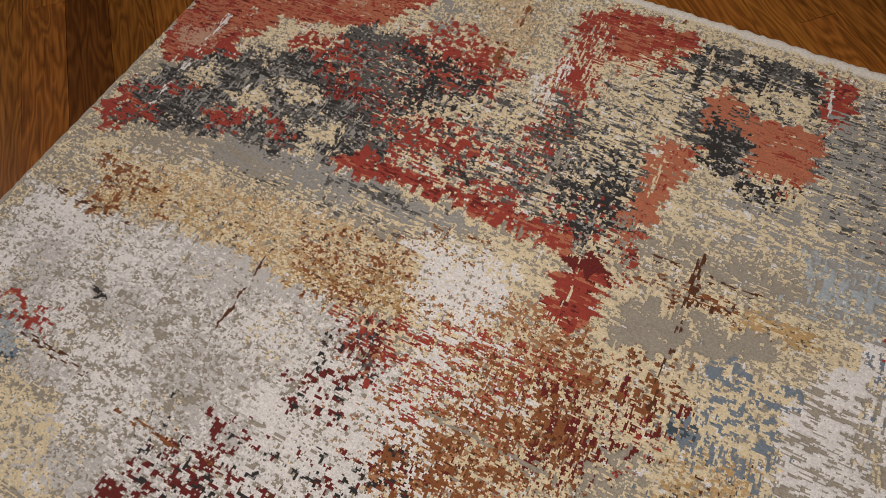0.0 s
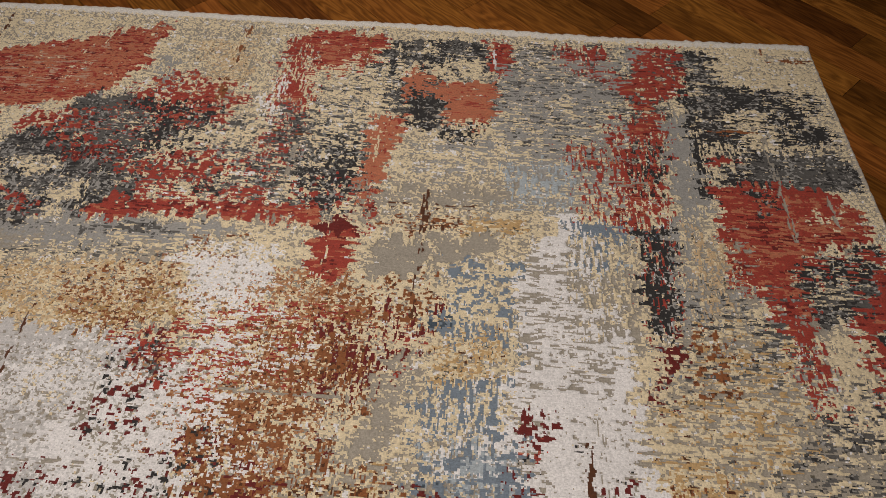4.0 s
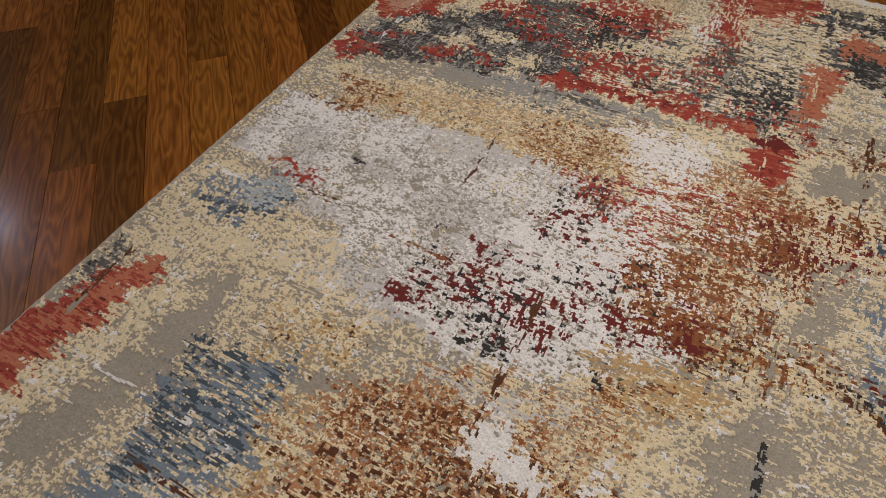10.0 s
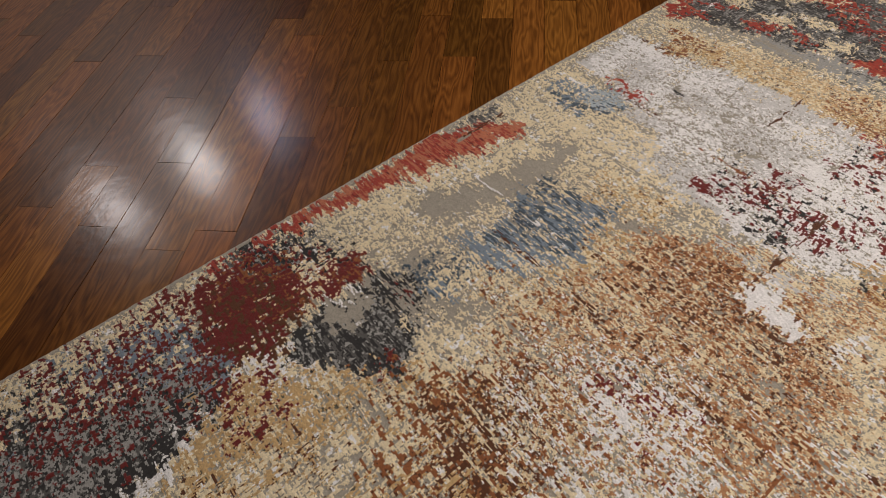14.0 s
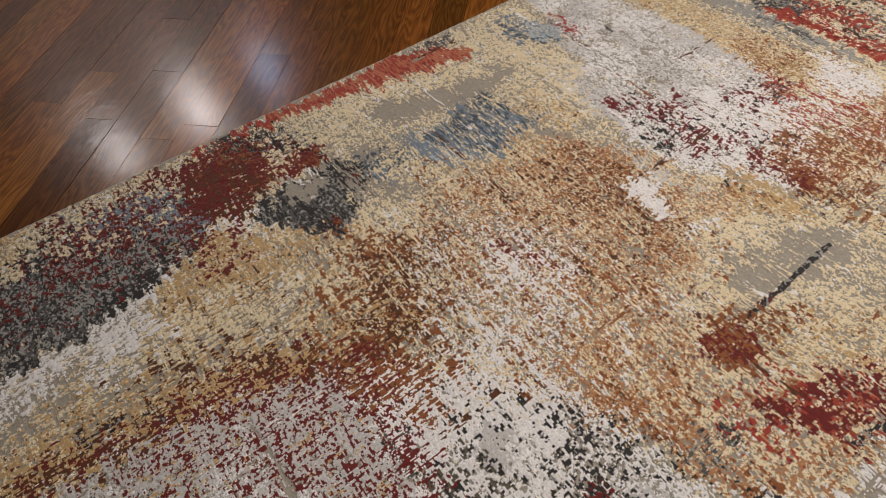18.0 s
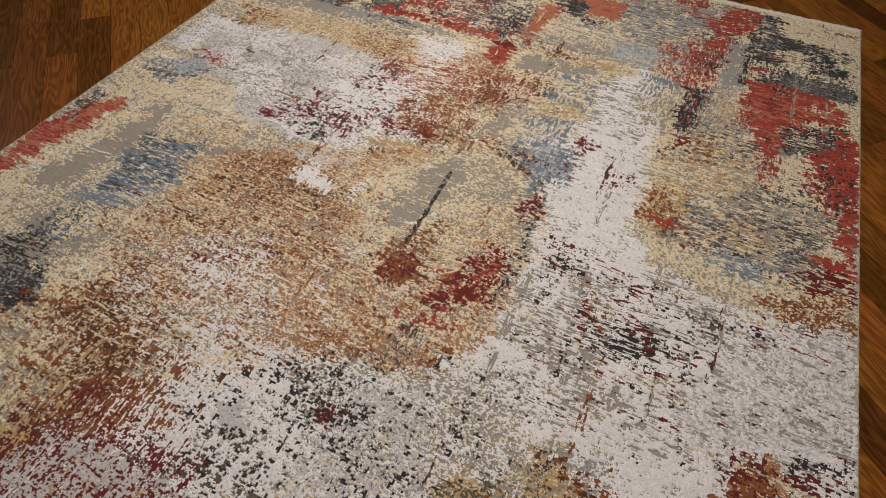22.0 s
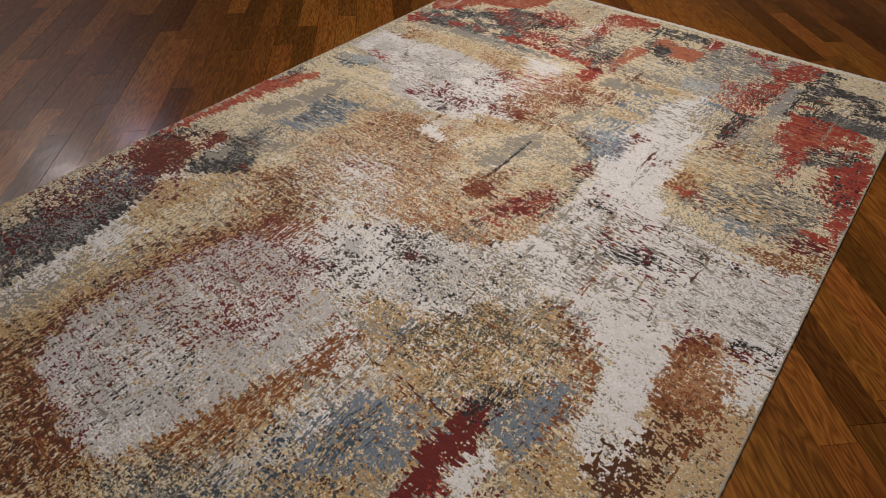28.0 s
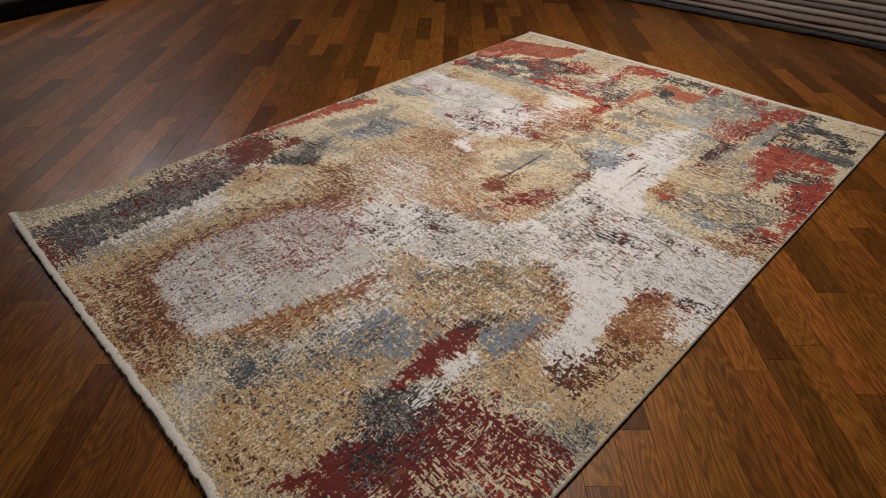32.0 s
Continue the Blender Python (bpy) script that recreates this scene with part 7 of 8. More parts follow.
patch("gold", 0.6, "fleck", 0.016, (1.167, 2.082, 1.274, 2.088, 1.269, 2.014, 1.176, 2.001))
patch("blue", 0.5, "along", 0.016, (1.144, 1.98, 1.278, 1.998, 1.281, 1.925, 1.169, 1.91))
patch("sky", 0.4, "along", 0.02, (1.278, 2.456, 1.417, 2.475, 1.404, 2.381, 1.281, 2.376))
patch("blue", 0.45, "along", 0.014, (1.393, 2.329, 1.502, 2.345, 1.465, 2.226, 1.4, 2.227))
patch("ground", 0.35, "along", 0.016, (1.401, 2.283, 1.528, 2.301, 1.5, 2.091, 1.414, 2.079))
patch("cream", 0.4, "along", 0.018, (1.402, 2.295, 1.528, 2.301, 1.512, 2.131, 1.423, 2.099))
patch("red", 0.2, "along", 0.016, (1.523, 2.623, 1.627, 2.654, 1.602, 2.359, 1.522, 2.348))
patch("dark", 0.7, "along", 0.01, (1.525, 2.324, 1.599, 2.334, 1.573, 2.129, 1.528, 2.114))
patch("wine", 0.5, "clump", 0.014, (1.526, 2.095, 1.57, 2.101, 1.569, 2.03, 1.528, 2.024))
patch("coral", 0.8, "clump", 0.008, (0.998, 2.58, 1.031, 2.593, 1.052, 2.41, 1.01, 2.404, 0.993, 2.502))
patch("coral", 0.7, "across", 0.008, (1.047, 2.742, 1.083, 2.757, 1.151, 2.686, 1.257, 2.71, 1.262, 2.602, 1.16, 2.58, 1.154, 2.652, 1.068, 2.674))
patch("wine", 0.8, "clump", 0.008, (0.929, 2.301, 0.993, 2.316, 0.996, 2.274, 0.941, 2.266))
patch("red", 0.85, "clump", 0.008, (0.932, 2.265, 0.996, 2.274, 1.013, 2.184, 0.977, 2.168, 0.939, 2.207))
patch("white", 0.5, "fleck", 0.016, (0.725, 2.188, 0.841, 2.24, 0.864, 2.12, 0.775, 2.097))
patch("white", 0.35, "across", 0.02, (0.76, 2.085, 0.906, 2.105, 0.86, 2.002, 0.791, 1.993))
patch("wine", 0.4, "clump", 0.018, (0.65, 2.049, 0.722, 2.059, 0.74, 1.985, 0.688, 1.978))
patch("grey", 0.4, "clump", 0.014, (0.661, 2.022, 0.732, 2.031, 0.743, 1.977))
patch("red", 0.3, "across", 0.014, (0.76, 2.085, 0.961, 2.108, 0.948, 2.086, 0.785, 2.068))
# copper field once more
patch("copper", 0.35, "fleck", 0.024, (0.46, 1.418, 0.699, 1.493, 0.875, 1.497, 0.933, 1.273, 0.786, 1.197, 0.571, 1.209))
patch("brown", 0.14, "clump", 0.024, (0.46, 1.418, 0.809, 1.482, 0.933, 1.273, 0.571, 1.209))
patch("white", 0.55, "clump", 0.014, (0.637, 1.191, 0.671, 1.261, 0.78, 1.271, 0.822, 1.253, 0.78, 1.178, 0.732, 1.16))
patch("wine", 0.45, "clump", 0.014, (0.645, 1.17, 0.66, 1.218, 0.801, 1.255, 0.812, 1.241, 0.731, 1.213))
patch("grey", 0.5, "across", 0.01, (0.634, 1.249, 0.694, 1.273, 0.736, 1.261, 0.69, 1.237))
patch("ground", 0.35, "across", 0.016, (0.375, 0.84, 0.451, 0.944, 0.489, 0.874, 0.448, 0.797))
patch("brown", 0.4, "clump", 0.02, (0.543, 0.965, 0.62, 1.083, 0.683, 0.999, 0.633, 0.914))
patch("gold", 0.4, "clump", 0.022, (0.266, 0.729, 0.38, 0.925, 0.467, 0.847, 0.383, 0.694))
# flecks in the dark strip
patch("mist", 0.2, "fleck", 0.02, (0.029, 0.421, 0.071, 0.707, 0.207, 0.757, 0.273, 0.59, 0.27, 0.452, 0.213, 0.384), "dark grey")
patch("wine", 0.3, "clump", 0.018, (0.074, 0.413, 0.095, 0.697, 0.214, 0.732, 0.194, 0.525, 0.193, 0.388), "dark grey")
patch("cream", 0.2, "clump", 0.018, (0.006, 0.426, 0.071, 0.707, 0.193, 0.741, 0.157, 0.482))
patch("blue", 0.25, "clump", 0.018, (0.027, 0.516, 0.125, 0.75, 0.208, 0.693, 0.142, 0.522), "dark grey")
patch("wine", 0.25, "clump", 0.018, (0.119, 0.252, 0.197, 0.852, 0.306, 0.747, 0.296, 0.227), "dark grey")
patch("mist", 0.2, "fleck", 0.018, (0.105, 0.157, 0.197, 0.852, 0.306, 0.747, 0.327, 0.185), "dark grey")
patch("cream", 0.3, "clump", 0.014, (0.04, 0.176, 0.074, 0.525, 0.141, 0.516, 0.13, 0.182))
# blue knots and brown specks of the near gold field
patch("navy", 0.3, "clump", 0.014, (1.197, 0.193, 1.24, 0.292, 1.308, 0.28, 1.265, 0.184))
patch("navy", 0.25, "clump", 0.018, (1.208, 0.433, 1.313, 0.489, 1.433, 0.4, 1.32, 0.329))
patch("gold", 0.4, "fleck", 0.022, (1.237, 0.212, 1.339, 0.47, 1.489, 0.417, 1.435, 0.229, 1.353, 0.151))
patch("wine", 0.7, "clump", 0.01, (1.516, 0.557, 1.507, 0.675, 1.531, 0.789, 1.557, 0.7, 1.563, 0.582))
patch("white", 0.85, "clump", 0.008, (1.581, 0.6, 1.587, 0.697, 1.607, 0.695, 1.628, 0.606, 1.624, 0.574))
patch("blue", 0.5, "clump", 0.014, (1.585, 0.749, 1.62, 0.923, 1.662, 0.915, 1.653, 0.75))
patch("rust", 0.5, "clump", 0.014, (1.765, 1.113, 1.832, 1.257, 1.877, 1.169, 1.831, 1.054))
patch("brown", 0.4, "clump", 0.014, (1.738, 0.81, 1.863, 0.85, 1.868, 0.798, 1.799, 0.769))
patch("copper", 0.5, "fleck", 0.016, (1.794, 1.091, 1.861, 1.231, 1.943, 1.185, 1.876, 1.028))
# worn places that cross from field to field
patch("cream", 0.14, "across", 0.03, (0.251, 1.28, 1.16, 1.941, 1.382, 1.363, 0.666, 0.924))
patch("sand", 0.11, "fleck", 0.03, (0.371, 1.191, 0.926, 1.577, 1.165, 1.193, 0.698, 0.924))
patch("rust", 0.06, "clump", 0.03, (0.361, 1.235, 0.938, 1.557, 1.131, 1.157, 0.718, 0.935))
patch("white", 0.06, "across", 0.03, (0.482, 1.158, 0.96, 1.469, 1.089, 1.135, 0.738, 0.946))
patch("ground", 0.05, "fleck", 0.03, (0.188, 1.244, 1.189, 1.957, 1.401, 1.32, 0.637, 0.892))
patch("white", 0.09, "along", 0.03, (0.939, 0.596, 1.591, 1.181, 1.712, 0.912, 1.224, 0.473))
patch("ground", 0.09, "across", 0.03, (1.02, 0.709, 1.58, 1.172, 1.769, 0.723, 1.331, 0.359))
patch("rust", 0.06, "clump", 0.03, (1.048, 0.685, 1.609, 1.149, 1.763, 0.732, 1.356, 0.395))
patch("cream", 0.1, "clump", 0.03, (1.029, 0.498, 1.598, 1.14, 1.769, 0.723, 1.28, 0.317))
patch("gold", 0.09, "along", 0.03, (0.392, 0.371, 0.714, 0.842, 1.184, 0.709, 1.106, 0.277))
patch("rust", 0.09, "clump", 0.026, (1.113, 0.739, 1.29, 0.754, 1.216, 0.575, 1.146, 0.443))
patch("brown", 0.07, "clump", 0.03, (0.596, 0.099, 0.937, 0.221, 1.148, 0.204, 1.13, 0.038, 0.809, 0.006))
patch("cream", 0.11, "along", 0.03, (0.551, 0.113, 0.937, 0.221, 1.339, 0.47, 1.298, 0.13, 0.933, 0.039))
patch("cream", 0.11, "fleck", 0.03, (0.744, 2.093, 1.175, 2.176, 1.16, 1.891, 0.854, 1.812))
patch("copper", 0.14, "fleck", 0.03, (0.567, 2.097, 0.937, 2.171, 0.998, 1.859, 0.858, 1.794))
# accents on top
stroke("dark", 0.95, "along", 0.01, (1.051, 1.687, 1.055, 1.531))
stroke("dark", 0.7, "along", 0.009, (1.055, 1.531, 1.054, 1.432))
patch("wine", 0.7, "clump", 0.01, (1.042, 1.335, 1.044, 1.392, 1.095, 1.411, 1.12, 1.385, 1.103, 1.348, 1.05, 1.3))
patch("rust", 0.35, "clump", 0.014, (1.017, 1.392, 1.098, 1.517, 1.127, 1.401, 1.12, 1.325, 1.072, 1.306))
patch("wine", 0.35, "clump", 0.018, (1.161, 1.303, 1.195, 1.389, 1.217, 1.481, 1.279, 1.529, 1.286, 1.44, 1.27, 1.36, 1.206, 1.322))
patch("ground", 0.9, "blot", 0.008, (0.796, 1.383, 0.815, 1.414, 0.838, 1.406, 0.828, 1.373))
patch("white", 0.9, "clump", 0.006, (0.698, 1.511, 0.722, 1.551, 0.759, 1.54, 0.782, 1.514, 0.821, 1.521, 0.825, 1.494, 0.78, 1.481, 0.746, 1.491, 0.714, 1.484))
patch("white", 0.9, "along", 0.005, (0.871, 1.555, 0.871, 1.579, 0.881, 1.557, 0.883, 1.486, 0.871, 1.483))
patch("blue", 0.35, "across", 0.014, (0.264, 1.403, 0.43, 1.5, 0.461, 1.355, 0.446, 1.288, 0.351, 1.198, 0.279, 1.21, 0.313, 1.311))
patch("navy", 0.3, "across", 0.012, (0.277, 1.466, 0.438, 1.49, 0.446, 1.343, 0.31, 1.234, 0.303, 1.35))
patch("wine", 0.75, "clump", 0.012, (1.517, 0.513, 1.499, 0.635, 1.501, 0.764, 1.561, 0.787, 1.571, 0.694, 1.555, 0.604, 1.548, 0.512))
patch("dark", 0.5, "along", 0.01, (1.494, 0.714, 1.547, 0.849, 1.57, 0.906, 1.564, 0.825, 1.548, 0.724))
patch("white", 0.9, "clump", 0.007, (1.585, 0.585, 1.584, 0.697, 1.612, 0.697, 1.623, 0.645, 1.609, 0.573))
patch("blue", 0.45, "along", 0.014, (1.568, 0.758, 1.614, 0.885, 1.662, 0.925, 1.665, 0.805, 1.63, 0.712))
patch("blue", 0.4, "along", 0.018, (1.261, 0.504, 1.305, 0.629, 1.41, 0.662, 1.462, 0.572, 1.408, 0.466, 1.33, 0.416))
patch("navy", 0.25, "along", 0.016, (1.278, 0.553, 1.391, 0.647, 1.427, 0.575, 1.364, 0.445))
patch("silver", 0.22, "fleck", 0.014, (0.671, 0.194, 0.607, 0.334, 0.638, 0.571, 0.688, 0.8, 0.975, 0.791, 1.083, 0.534, 1.07, 0.347, 1.018, 0.181, 0.895, 0.17))
patch("wine", 0.16, "fleck", 0.012, (0.66, 0.145, 0.532, 0.348, 0.573, 0.607, 0.701, 0.894, 1.002, 0.819, 0.992, 0.595, 0.888, 0.451, 0.849, 0.261, 0.985, 0.147, 0.848, 0.122))
# end of design

# faint brush marks: thin broken bands along and across the weave
pick = random.Random(77)
for k in range(120):
    x, y, run = pick.uniform(0.02, 1.98), pick.uniform(0.02, 2.86), pick.uniform(0.06, 0.30)
    over_x = pick.random() < 0.5
    tint_ = pick.choice(("ground", "ground", "white", "brown", "cream", "rust"))
    stroke(tint_, 0.30, "across" if over_x else "along", pick.uniform(0.007, 0.015), (x, y, x + run, y) if over_x else (x, y, x, y + run))


def fleck(dye, hosts, amount, grain, roll):
    """Single knots of another dye scattered through some of the fields."""
    g = np.roll(GRAIN[grain], (roll * 41 % NY, roll * 67 % NX), (0, 1))
    weave[(g < amount) & np.isin(weave, [NAMES.index(k) for k in hosts.split()])] = NAMES.index(dye)


fleck("ground", "cream", 0.20, "fleck", 1)
fleck("ground", "white silver", 0.06, "fleck", 2)
fleck("cream", "gold copper ochre sand", 0.10, "fleck", 5)
fleck("rust", "copper", 0.12, "fleck", 4)
fleck("ground", "gold copper sand", 0.08, "fleck", 9)
fleck("brown", "gold ochre copper", 0.03, "clump", 13)
fleck("olive", "gold sand", 0.05, "fleck", 15)
fleck("white", "cream", 0.06, "clump", 16)
fleck("mist", "grey dark", 0.16, "fleck", 7)
fleck("dark", "grey", 0.12, "fleck", 8)
fleck("coral", "red", 0.10, "across", 10)
fleck("wine", "red", 0.06, "across", 14)
fleck("brown", "rust", 0.12, "fleck", 12)


def lift_of(x, y):
    """How far the rug's ends and one corner curl up from the floor."""
    wave = 0.65 + 0.35 * np.sin(x * 5.3 + 0.6)
    low = 0.013 * wave * np.exp(-np.maximum(y, 0) / 0.07)
    far = 0.004 * (0.5 + 0.5 * np.sin(x * 7.1)) * np.exp(-np.maximum(L - y, 0) / 0.05)
    return low + far + 0.022 * np.exp(-np.maximum(x, 0) / 0.05 - np.maximum(y, 0) / 0.05)


def lean_of(x, y):
    """The near end is not cut quite square: it runs out towards one corner."""
    return -0.026 * np.clip(1 - x / 1.2, 0, 1) * np.clip(1 - y / 0.4, 0, 1)


def roll_strip(x0, y0, x1, y1, half, high, wobble, seed):
    """A thick rounded cord from one corner to the next, with an uneven outline."""
    pick = random.Random(seed)
    bm = bmesh.new()
    run, n = math.hypot(x1 - x0, y1 - y0), int(math.hypot(x1 - x0, y1 - y0) / 0.008)
    tx, ty = (x1 - x0) / run, (y1 - y0) / run
    rings = []
    for i in range(n + 1):
        s, g = run * i / n, 1 + pick.uniform(-0.12, 0.12)
        d = pick.uniform(-wobble, wobble) + wobble * 1.5 * math.sin(s * 3.1 + seed)
        rings.append([bm.verts.new((x0 + tx * s - ty * (d + half * g * math.cos(a)), y0 + ty * s + tx * (d + half * g * math.cos(a)),
                                    0.0004 + float(lift_of(x0 + tx * s, y0 + ty * s)) + high / 2 + high / 2 * g * math.sin(a))) for a in [k * math.pi / 4 for k in range(8)]])
    for r, q in zip(rings, rings[1:]):
        for k in range(8):
            bm.faces.new((r[k], r[(k + 1) % 8], q[(k + 1) % 8], q[k])).smooth = True
    bm.faces.new(rings[0][::-1]); bm.faces.new(rings[-1])
    for v in bm.verts:
        v.co.y += float(lean_of(max(v.co.x, 0), max(v.co.y, 0)))
    bmesh.ops.recalc_face_normals(bm, faces=bm.faces)
    return bm


def rug():
    root = tagged(new("area_rug"), "abstract distressed rug in cream, rust, red and grey on parquet", "rug")
    root.location = (0, 0, 0)
    flat = np.isin(weave, [NAMES.index(k) for k in FLAT.split()])
    tuft = np.random.default_rng(11).random((NY, NX))
    lift = np.where(flat, 0.0, 0.80 + 0.30 * tuft + 0.30 * (GRAIN["blot"] - 0.5))
    pad = np.pad(lift, 1, mode="edge")
    z = (pad[:-1, :-1] + pad[1:, :-1] + pad[:-1, 1:] + pad[1:, 1:]) / 4
    z = 0.0075 + 0.0045 * z
    gx, gy = np.meshgrid(np.arange(NX + 1) * CELL, np.arange(NY + 1) * CELL)
    z = z + lift_of(gx, gy)
    co = np.stack([gx, gy + lean_of(gx, gy), z], -1).reshape(-1, 3).astype(np.float32)
    i = np.arange(NX * NY)
    low = (i // NX) * (NX + 1) + i % NX
    quads = np.stack([low, low + 1, low + NX + 2, low + NX + 1], -1).astype(np.int32)
    mesh = bpy.data.meshes.new("woven_face")
    mesh.vertices.add(len(co)); mesh.vertices.foreach_set("co", co.ravel())
    mesh.loops.add(quads.size); mesh.loops.foreach_set("vertex_index", quads.ravel())
    mesh.polygons.add(len(quads)); mesh.polygons.foreach_set("loop_start", (i * 4).astype(np.int32))
    mesh.polygons.foreach_set("use_smooth", np.ones(len(quads), dtype=bool))
    mesh.update(calc_edges=True)
    table = np.array([(*DYE[k], 1) for k in NAMES], dtype=np.float32)
    tint = table[weave.ravel()]
    # random tone per knot: uneven dye, widened to imitate sparkle and shading of pile
    tint[:, :3] *= (0.78 + 0.26 * np.random.default_rng(12).random(NX * NY) + 0.08 * GRAIN["across"].ravel() + 0.08 * GRAIN["cloud"].ravel())[:, None]
    tint[:, 3] = np.where(flat.ravel(), 0.0, 1.0)
    layer = mesh.attributes.new("dye", "FLOAT_COLOR", "FACE")
    layer.data.foreach_set("color", tint.ravel())
    mesh.materials.append(PILE)
    ob = new("woven_face", mesh); ob.parent = root
    bm = bmesh.new()
    made = bmesh.ops.create_grid(bm, x_segments=60, y_segments=90, size=0.5)["verts"]
    for v in made:
        v.co.x, v.co.y = 0.003 + (v.co.x + 0.5) * (W - 0.006), 0.003 + (v.co.y + 0.5) * (L - 0.006)
        v.co.z = 0.0055 + float(lift_of(v.co.x, v.co.y))
        v.co.y += float(lean_of(v.co.x, v.co.y))
    low = bmesh.ops.extrude_face_region(bm, geom=bm.faces[:])["geom"]
    for v in [g for g in low if isinstance(g, bmesh.types.BMVert)]:
        v.co.z -= 0.005
    bmesh.ops.recalc_face_normals(bm, faces=bm.faces)
    part("backing", bm, BINDING, root, "woven grey-beige backing")
    for x in (0, W):
        part("edge_binding", roll_strip(x, 0, x, L, 0.0045, 0.0115, 0.0006, 3), BINDING, root, "stitched beige edge binding")
    for y, out in ((-0.006, -1), (L + 0.006, 1)):
        part("end_fringe", roll_strip(-0.003, y, W + 0.003, y, 0.0125, 0.0125, 0.0026, 5 + out), FRINGE, root, "short off-white cotton end fringe")
    # loose cotton threads along both ends
    for y, out in ((-0.015, -1), (L + 0.015, 1)):
        verts, faces = [], []
        pick = random.Random(31 + out)
        for k in range(620):
            x0, reach = -0.002 + k * 2.004 / 620, pick.uniform(0.001, 0.006)
            sway, wide, zz = pick.uniform(-0.002, 0.002), 0.0011, pick.uniform(0.003, 0.0095) + float(lift_of(x0, y))
            i0, y = len(verts), out * 0.015 + (L if out > 0 else float(lean_of(max(x0, 0), 0)))
            verts += [(x0 - wide, y, zz), (x0 + wide, y, zz), (x0, y, zz + 0.0016), (x0 + sway, y + out * reach, zz * 0.6)]
            faces += [(i0, i0 + 1, i0 + 3), (i0 + 1, i0 + 2, i0 + 3), (i0 + 2, i0, i0 + 3)]
        mesh = bpy.data.meshes.new("fringe_threads")
        mesh.from_pydata(verts, [], faces)
        mesh.materials.append(FRINGE)
        ob = tagged(new("fringe_threads", mesh), "fine loose cotton threads", kind="stuff"); ob.parent = root
    return root


rug()

# ---- stack of rugs ----
STACK = [plain("grey_wool", (0.20, 0.165, 0.15), 0.95, 0, 160, 0.4, 0.8), plain("taupe_wool", (0.36, 0.295, 0.265), 0.95, 0, 160, 0.3, 0.8),
         plain("brown_wool", (0.27, 0.21, 0.185), 0.95, 0, 160, 0.3, 0.8), plain("charcoal_shag", (0.06, 0.058, 0.06), 1.0, 0, 130, 0.95, 1.0)]


def folded_rug(x, y, turn, z, w, d, h, material, label, seed, shag=0.0, group="rugs in the stack"):
    """A rug folded over once: a rounded fold at the front, two layers lying on one another."""
    pick = random.Random(seed)
    root = tagged(new("folded_rug"), label, "rug", group)
    root.matrix_world = pose(x, y, z, 0, 0, turn)
    bm = bmesh.new()
    n, rings = 90, []
    wave = [pick.uniform(0, 6.3) for _ in range(4)]
    for i in range(n + 1):
        s = -w / 2 + w * i / n
        push = 0.008 * math.sin(s * 2.1 + wave[0]) + 0.004 * math.sin(s * 7.3 + wave[1])
        top = h * (1 + 0.05 * math.sin(s * 3.3 + wave[2]))
        ring = [(d, 0.0), (0.03, 0.0)] + [(push + h * 0.55 - h * 0.55 * math.sin(a), top / 2 - top / 2 * math.cos(a)) for a in [math.pi * k / 8 for k in range(1, 8)]]
        ring += [(0.03, top), (d, top)]
        rings.append([bm.verts.new((s, v + (pick.uniform(-shag, shag) if 0 < k < 10 else 0), u + (pick.uniform(-shag, shag) if 1 < k < 9 else 0))) for k, (v, u) in enumerate(ring)])
    for r, q in zip(rings, rings[1:]):
        for k in range(len(r) - 1):
            bm.faces.new((r[k], q[k], q[k + 1], r[k + 1])).smooth = True
        bm.faces.new((r[-1], q[-1], q[0], r[0]))
    bm.faces.new(rings[0]); bm.faces.new(rings[-1][::-1])
    bmesh.ops.recalc_face_normals(bm, faces=bm.faces)
    part("rug_body", bm, material, root)
    bm = bmesh.new()
    box(bm, -w / 2 + 0.01, w / 2 - 0.01, 0.05, d - 0.02, h * 0.97, h * 1.02, 0.002)
    part("upper_flap", bm, material, root)
    return root


z = 0.0
T, G, B = "folded taupe wool rug in a stack", "folded grey wool rug in a stack", "folded brown wool rug in a stack"
for i, (h, kind, label) in enumerate(((0.04, 3, "charcoal shag rug folded at the bottom of a stack"), (0.036, 1, T), (0.03, 2, B), (0.034, 1, T), (0.028, 0, G), (0.036, 1, T),
                                      (0.03, 2, B), (0.034, 1, T), (0.03, 0, G), (0.036, 1, T), (0.032, 2, B))):
    folded_rug(1.62 + random.uniform(-0.03, 0.03), 4.045 + 0.014 * i + random.uniform(-0.012, 0.012), 3.0 + random.uniform(-0.6, 0.6), z + 0.001, 3.5, 1.5, h,
               STACK[kind], label, 60 + i, 0.006 if kind == 3 else 0.0012)
    z += h * 1.04 + 0.001

# a second, low pile of black rugs towards the west wall
BLACK = plain("black_wool", (0.012, 0.012, 0.013), 0.95, 0, 140, 0.4, 0.8)
for i in range(2):
    pile = folded_rug(-2.87 - 0.02 * i, 0.9 + 0.03 * i, 93.0 + 1.5 * i, 0.001 + 0.063 * i, 2.4, 1.2, 0.06, BLACK, "folded black wool rug lying on the parquet", 90 + i, 0.002, "black rugs")

# ---- floor ----
PW = 0.09


def plank_mesh(length):
    bm = bmesh.new()
    box(bm, 0, length - 0.001, 0, PW - 0.001, -0.02, 0.0, 0.0)
    mesh = bpy.data.meshes.new("plank")
    bm.to_mesh(mesh); bm.free()
    mesh.materials.append(OAK)
    return mesh


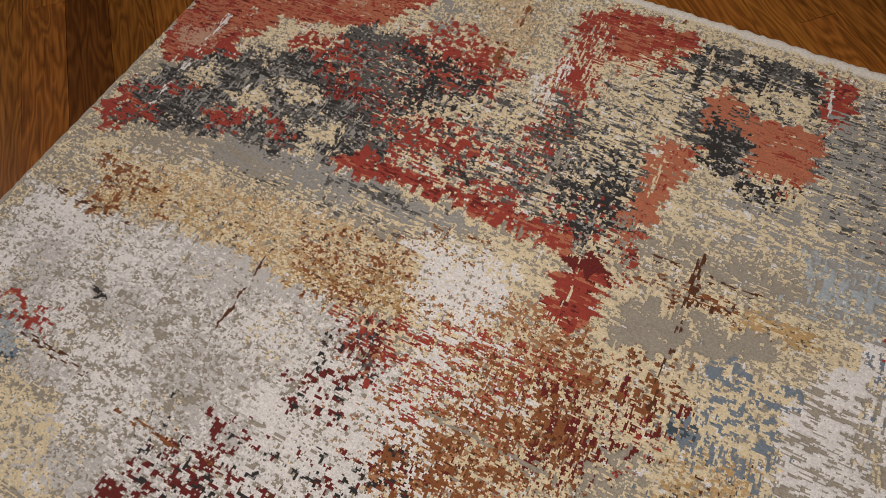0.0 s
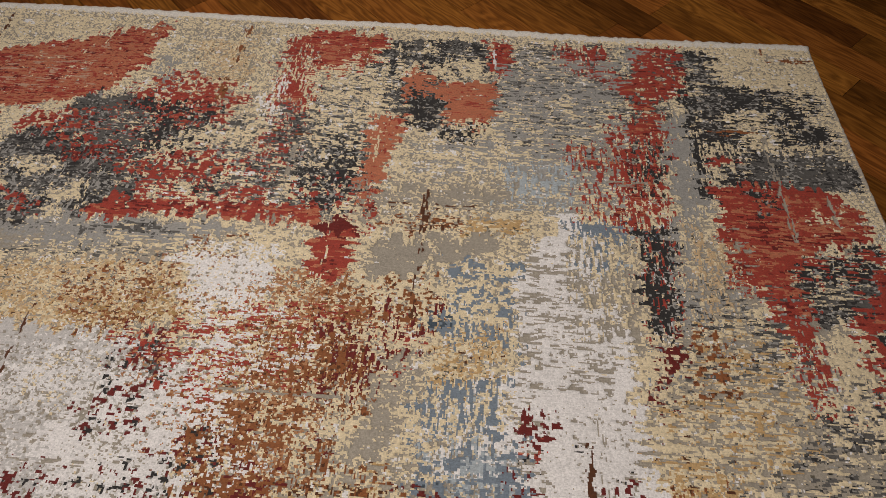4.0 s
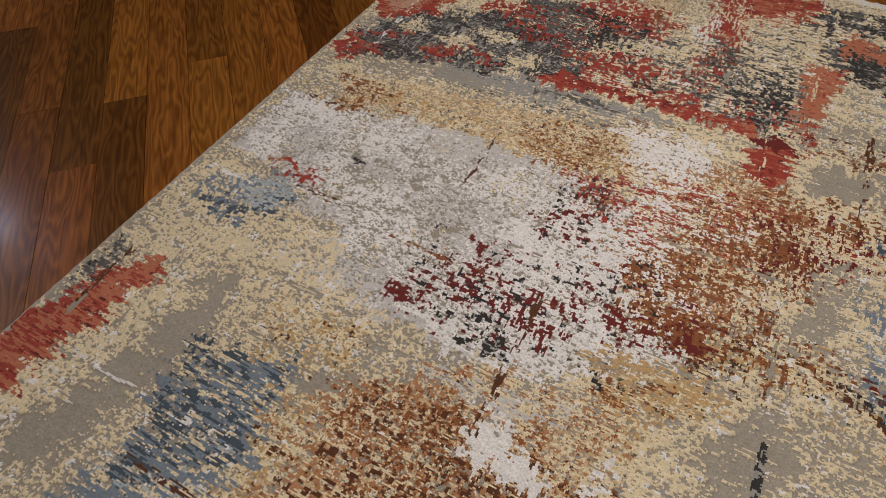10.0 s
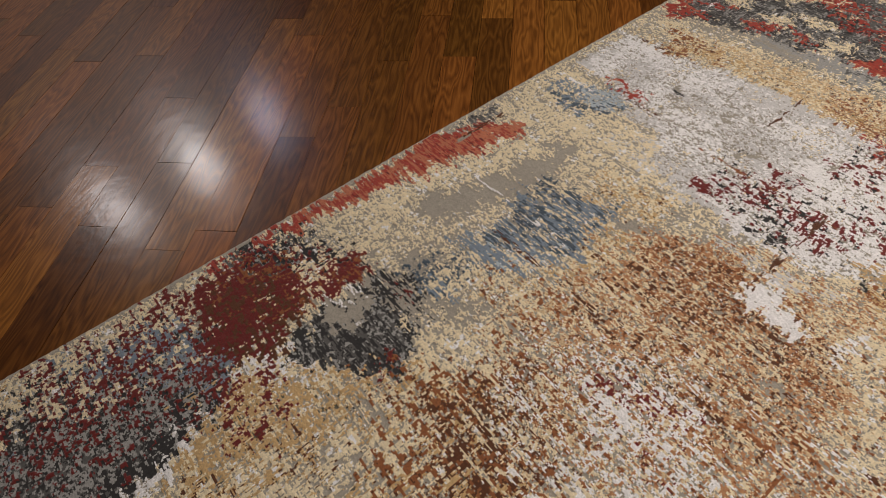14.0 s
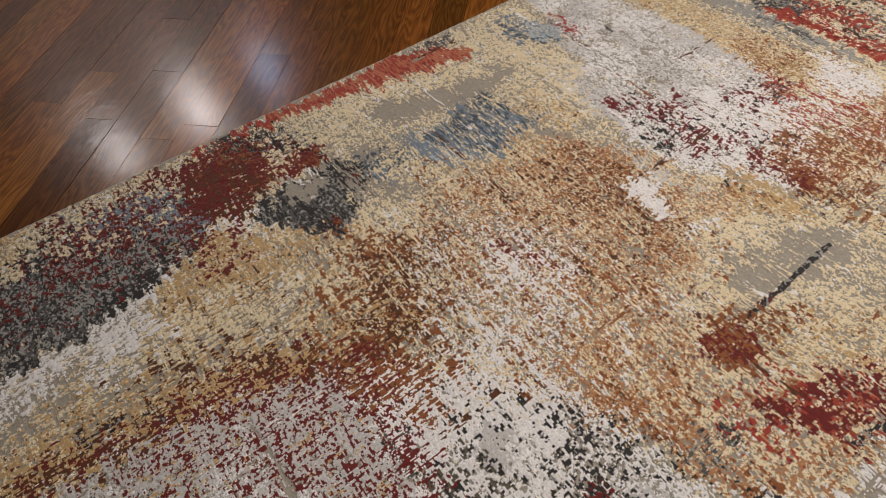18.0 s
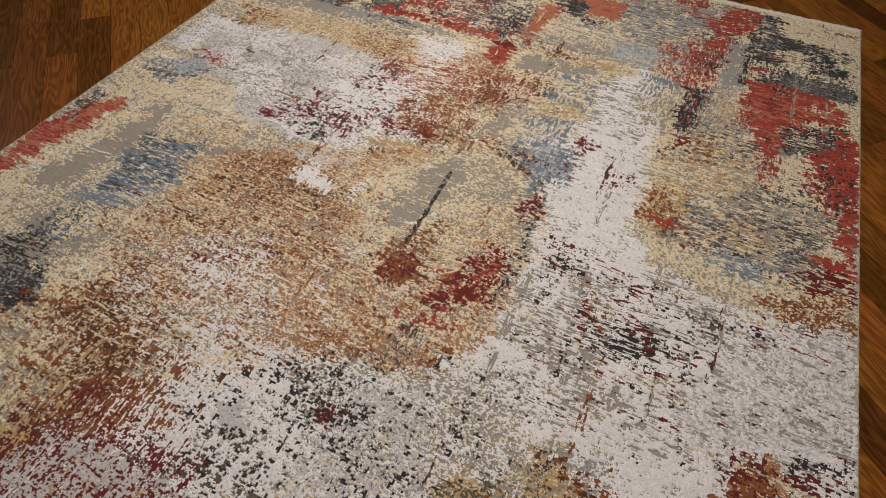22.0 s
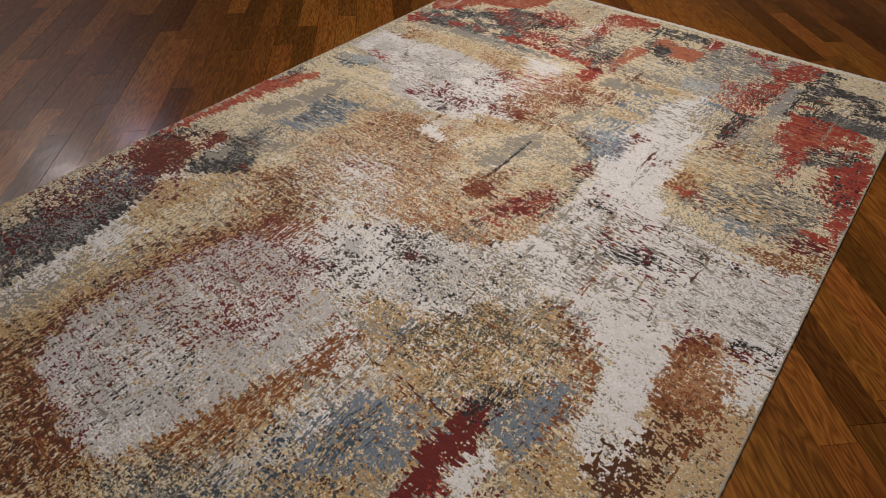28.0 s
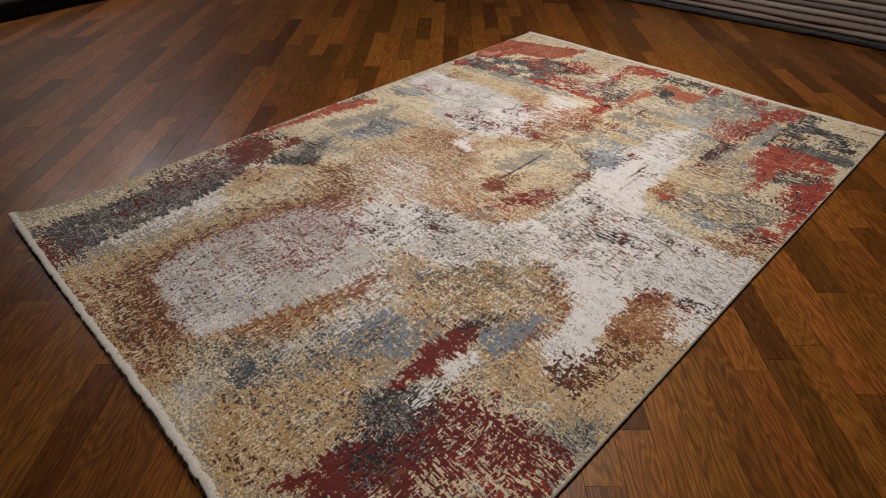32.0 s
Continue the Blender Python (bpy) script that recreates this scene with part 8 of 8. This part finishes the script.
def floor():
    root = tagged(new("floor"), "glossy brown oak strip parquet laid diagonally", "floor", kind="structure")
    lengths = [0.45, 0.6, 0.75, 0.9, 1.1]
    meshes = {k: plank_mesh(k) for k in lengths}
    turn = -45.0
    a = radians(turn)
    ux, uy, vx, vy = math.cos(a), math.sin(a), -math.sin(a), math.cos(a)
    near, far = [], []
    span = 9.6
    for row in range(int(-span / PW), int(span / PW)):
        s = -span + random.uniform(-1, 0)
        while s < span:
            k = random.choice(lengths)
            px, py = 1 + s * ux + row * PW * vx, 1.5 + s * uy + row * PW * vy
            qx, qy = px + k / 2 * ux, py + k / 2 * uy
            if X0 - 0.05 < qx < X1 + 0.05 and Y0 - 0.05 < qy < Y1 + 0.05:
                beyond = max(-qx, qx - W, -qy, qy - L)
                (near if -0.35 < beyond < 0.9 else far).append((px, py, k, beyond, s, row * PW))
            s += k
    near.sort(key=lambda p: p[3])
    for px, py, k, *_ in near[:300]:
        ob = new("plank", meshes[k]); ob.parent = root
        ob.matrix_world = pose(px, py, random.uniform(-0.0004, 0), 0, 0, turn) @ pose(0, 0, 0, random.uniform(-0.2, 0.2), random.uniform(-0.04, 0.04), 0)
    rest = near[300:] + far
    verts, faces = [], []
    for px, py, k, _, s0, v0 in rest:
        n0 = len(verts)
        e, t = 0.001, 0.0
        lean = math.tan(radians(random.uniform(-0.2, 0.2)))
        for zz, d in ((-0.012, 0.0), (0.0, 0.0)):
            for s, v in ((d, d), (k - e - d, d), (k - e - d, PW - e - d), (d, PW - e - d)):
                verts.append((s0 + s, v0 + v, zz + lean * v))
        faces.append((n0 + 4, n0 + 5, n0 + 6, n0 + 7))
        for r0 in (0,):
            for j in range(4):
                j2 = (j + 1) % 4
                faces.append((n0 + r0 + j, n0 + r0 + j2, n0 + r0 + 4 + j2, n0 + r0 + 4 + j))
    mesh = bpy.data.meshes.new("planks_beyond")
    mesh.from_pydata(verts, [], faces)
    mesh.materials.append(OAK)
    ob = tagged(new("planks_beyond", mesh), kind="stuff"); ob.parent = root
    ob.matrix_world = pose(1, 1.5, 0, 0, 0, turn)
    bm = bmesh.new(); box(bm, X0 - 0.15, X1 + 0.15, Y0 - 0.15, Y1 + 0.15, -0.05, -0.021)
    part("subfloor", bm, JOINT, root)


floor()
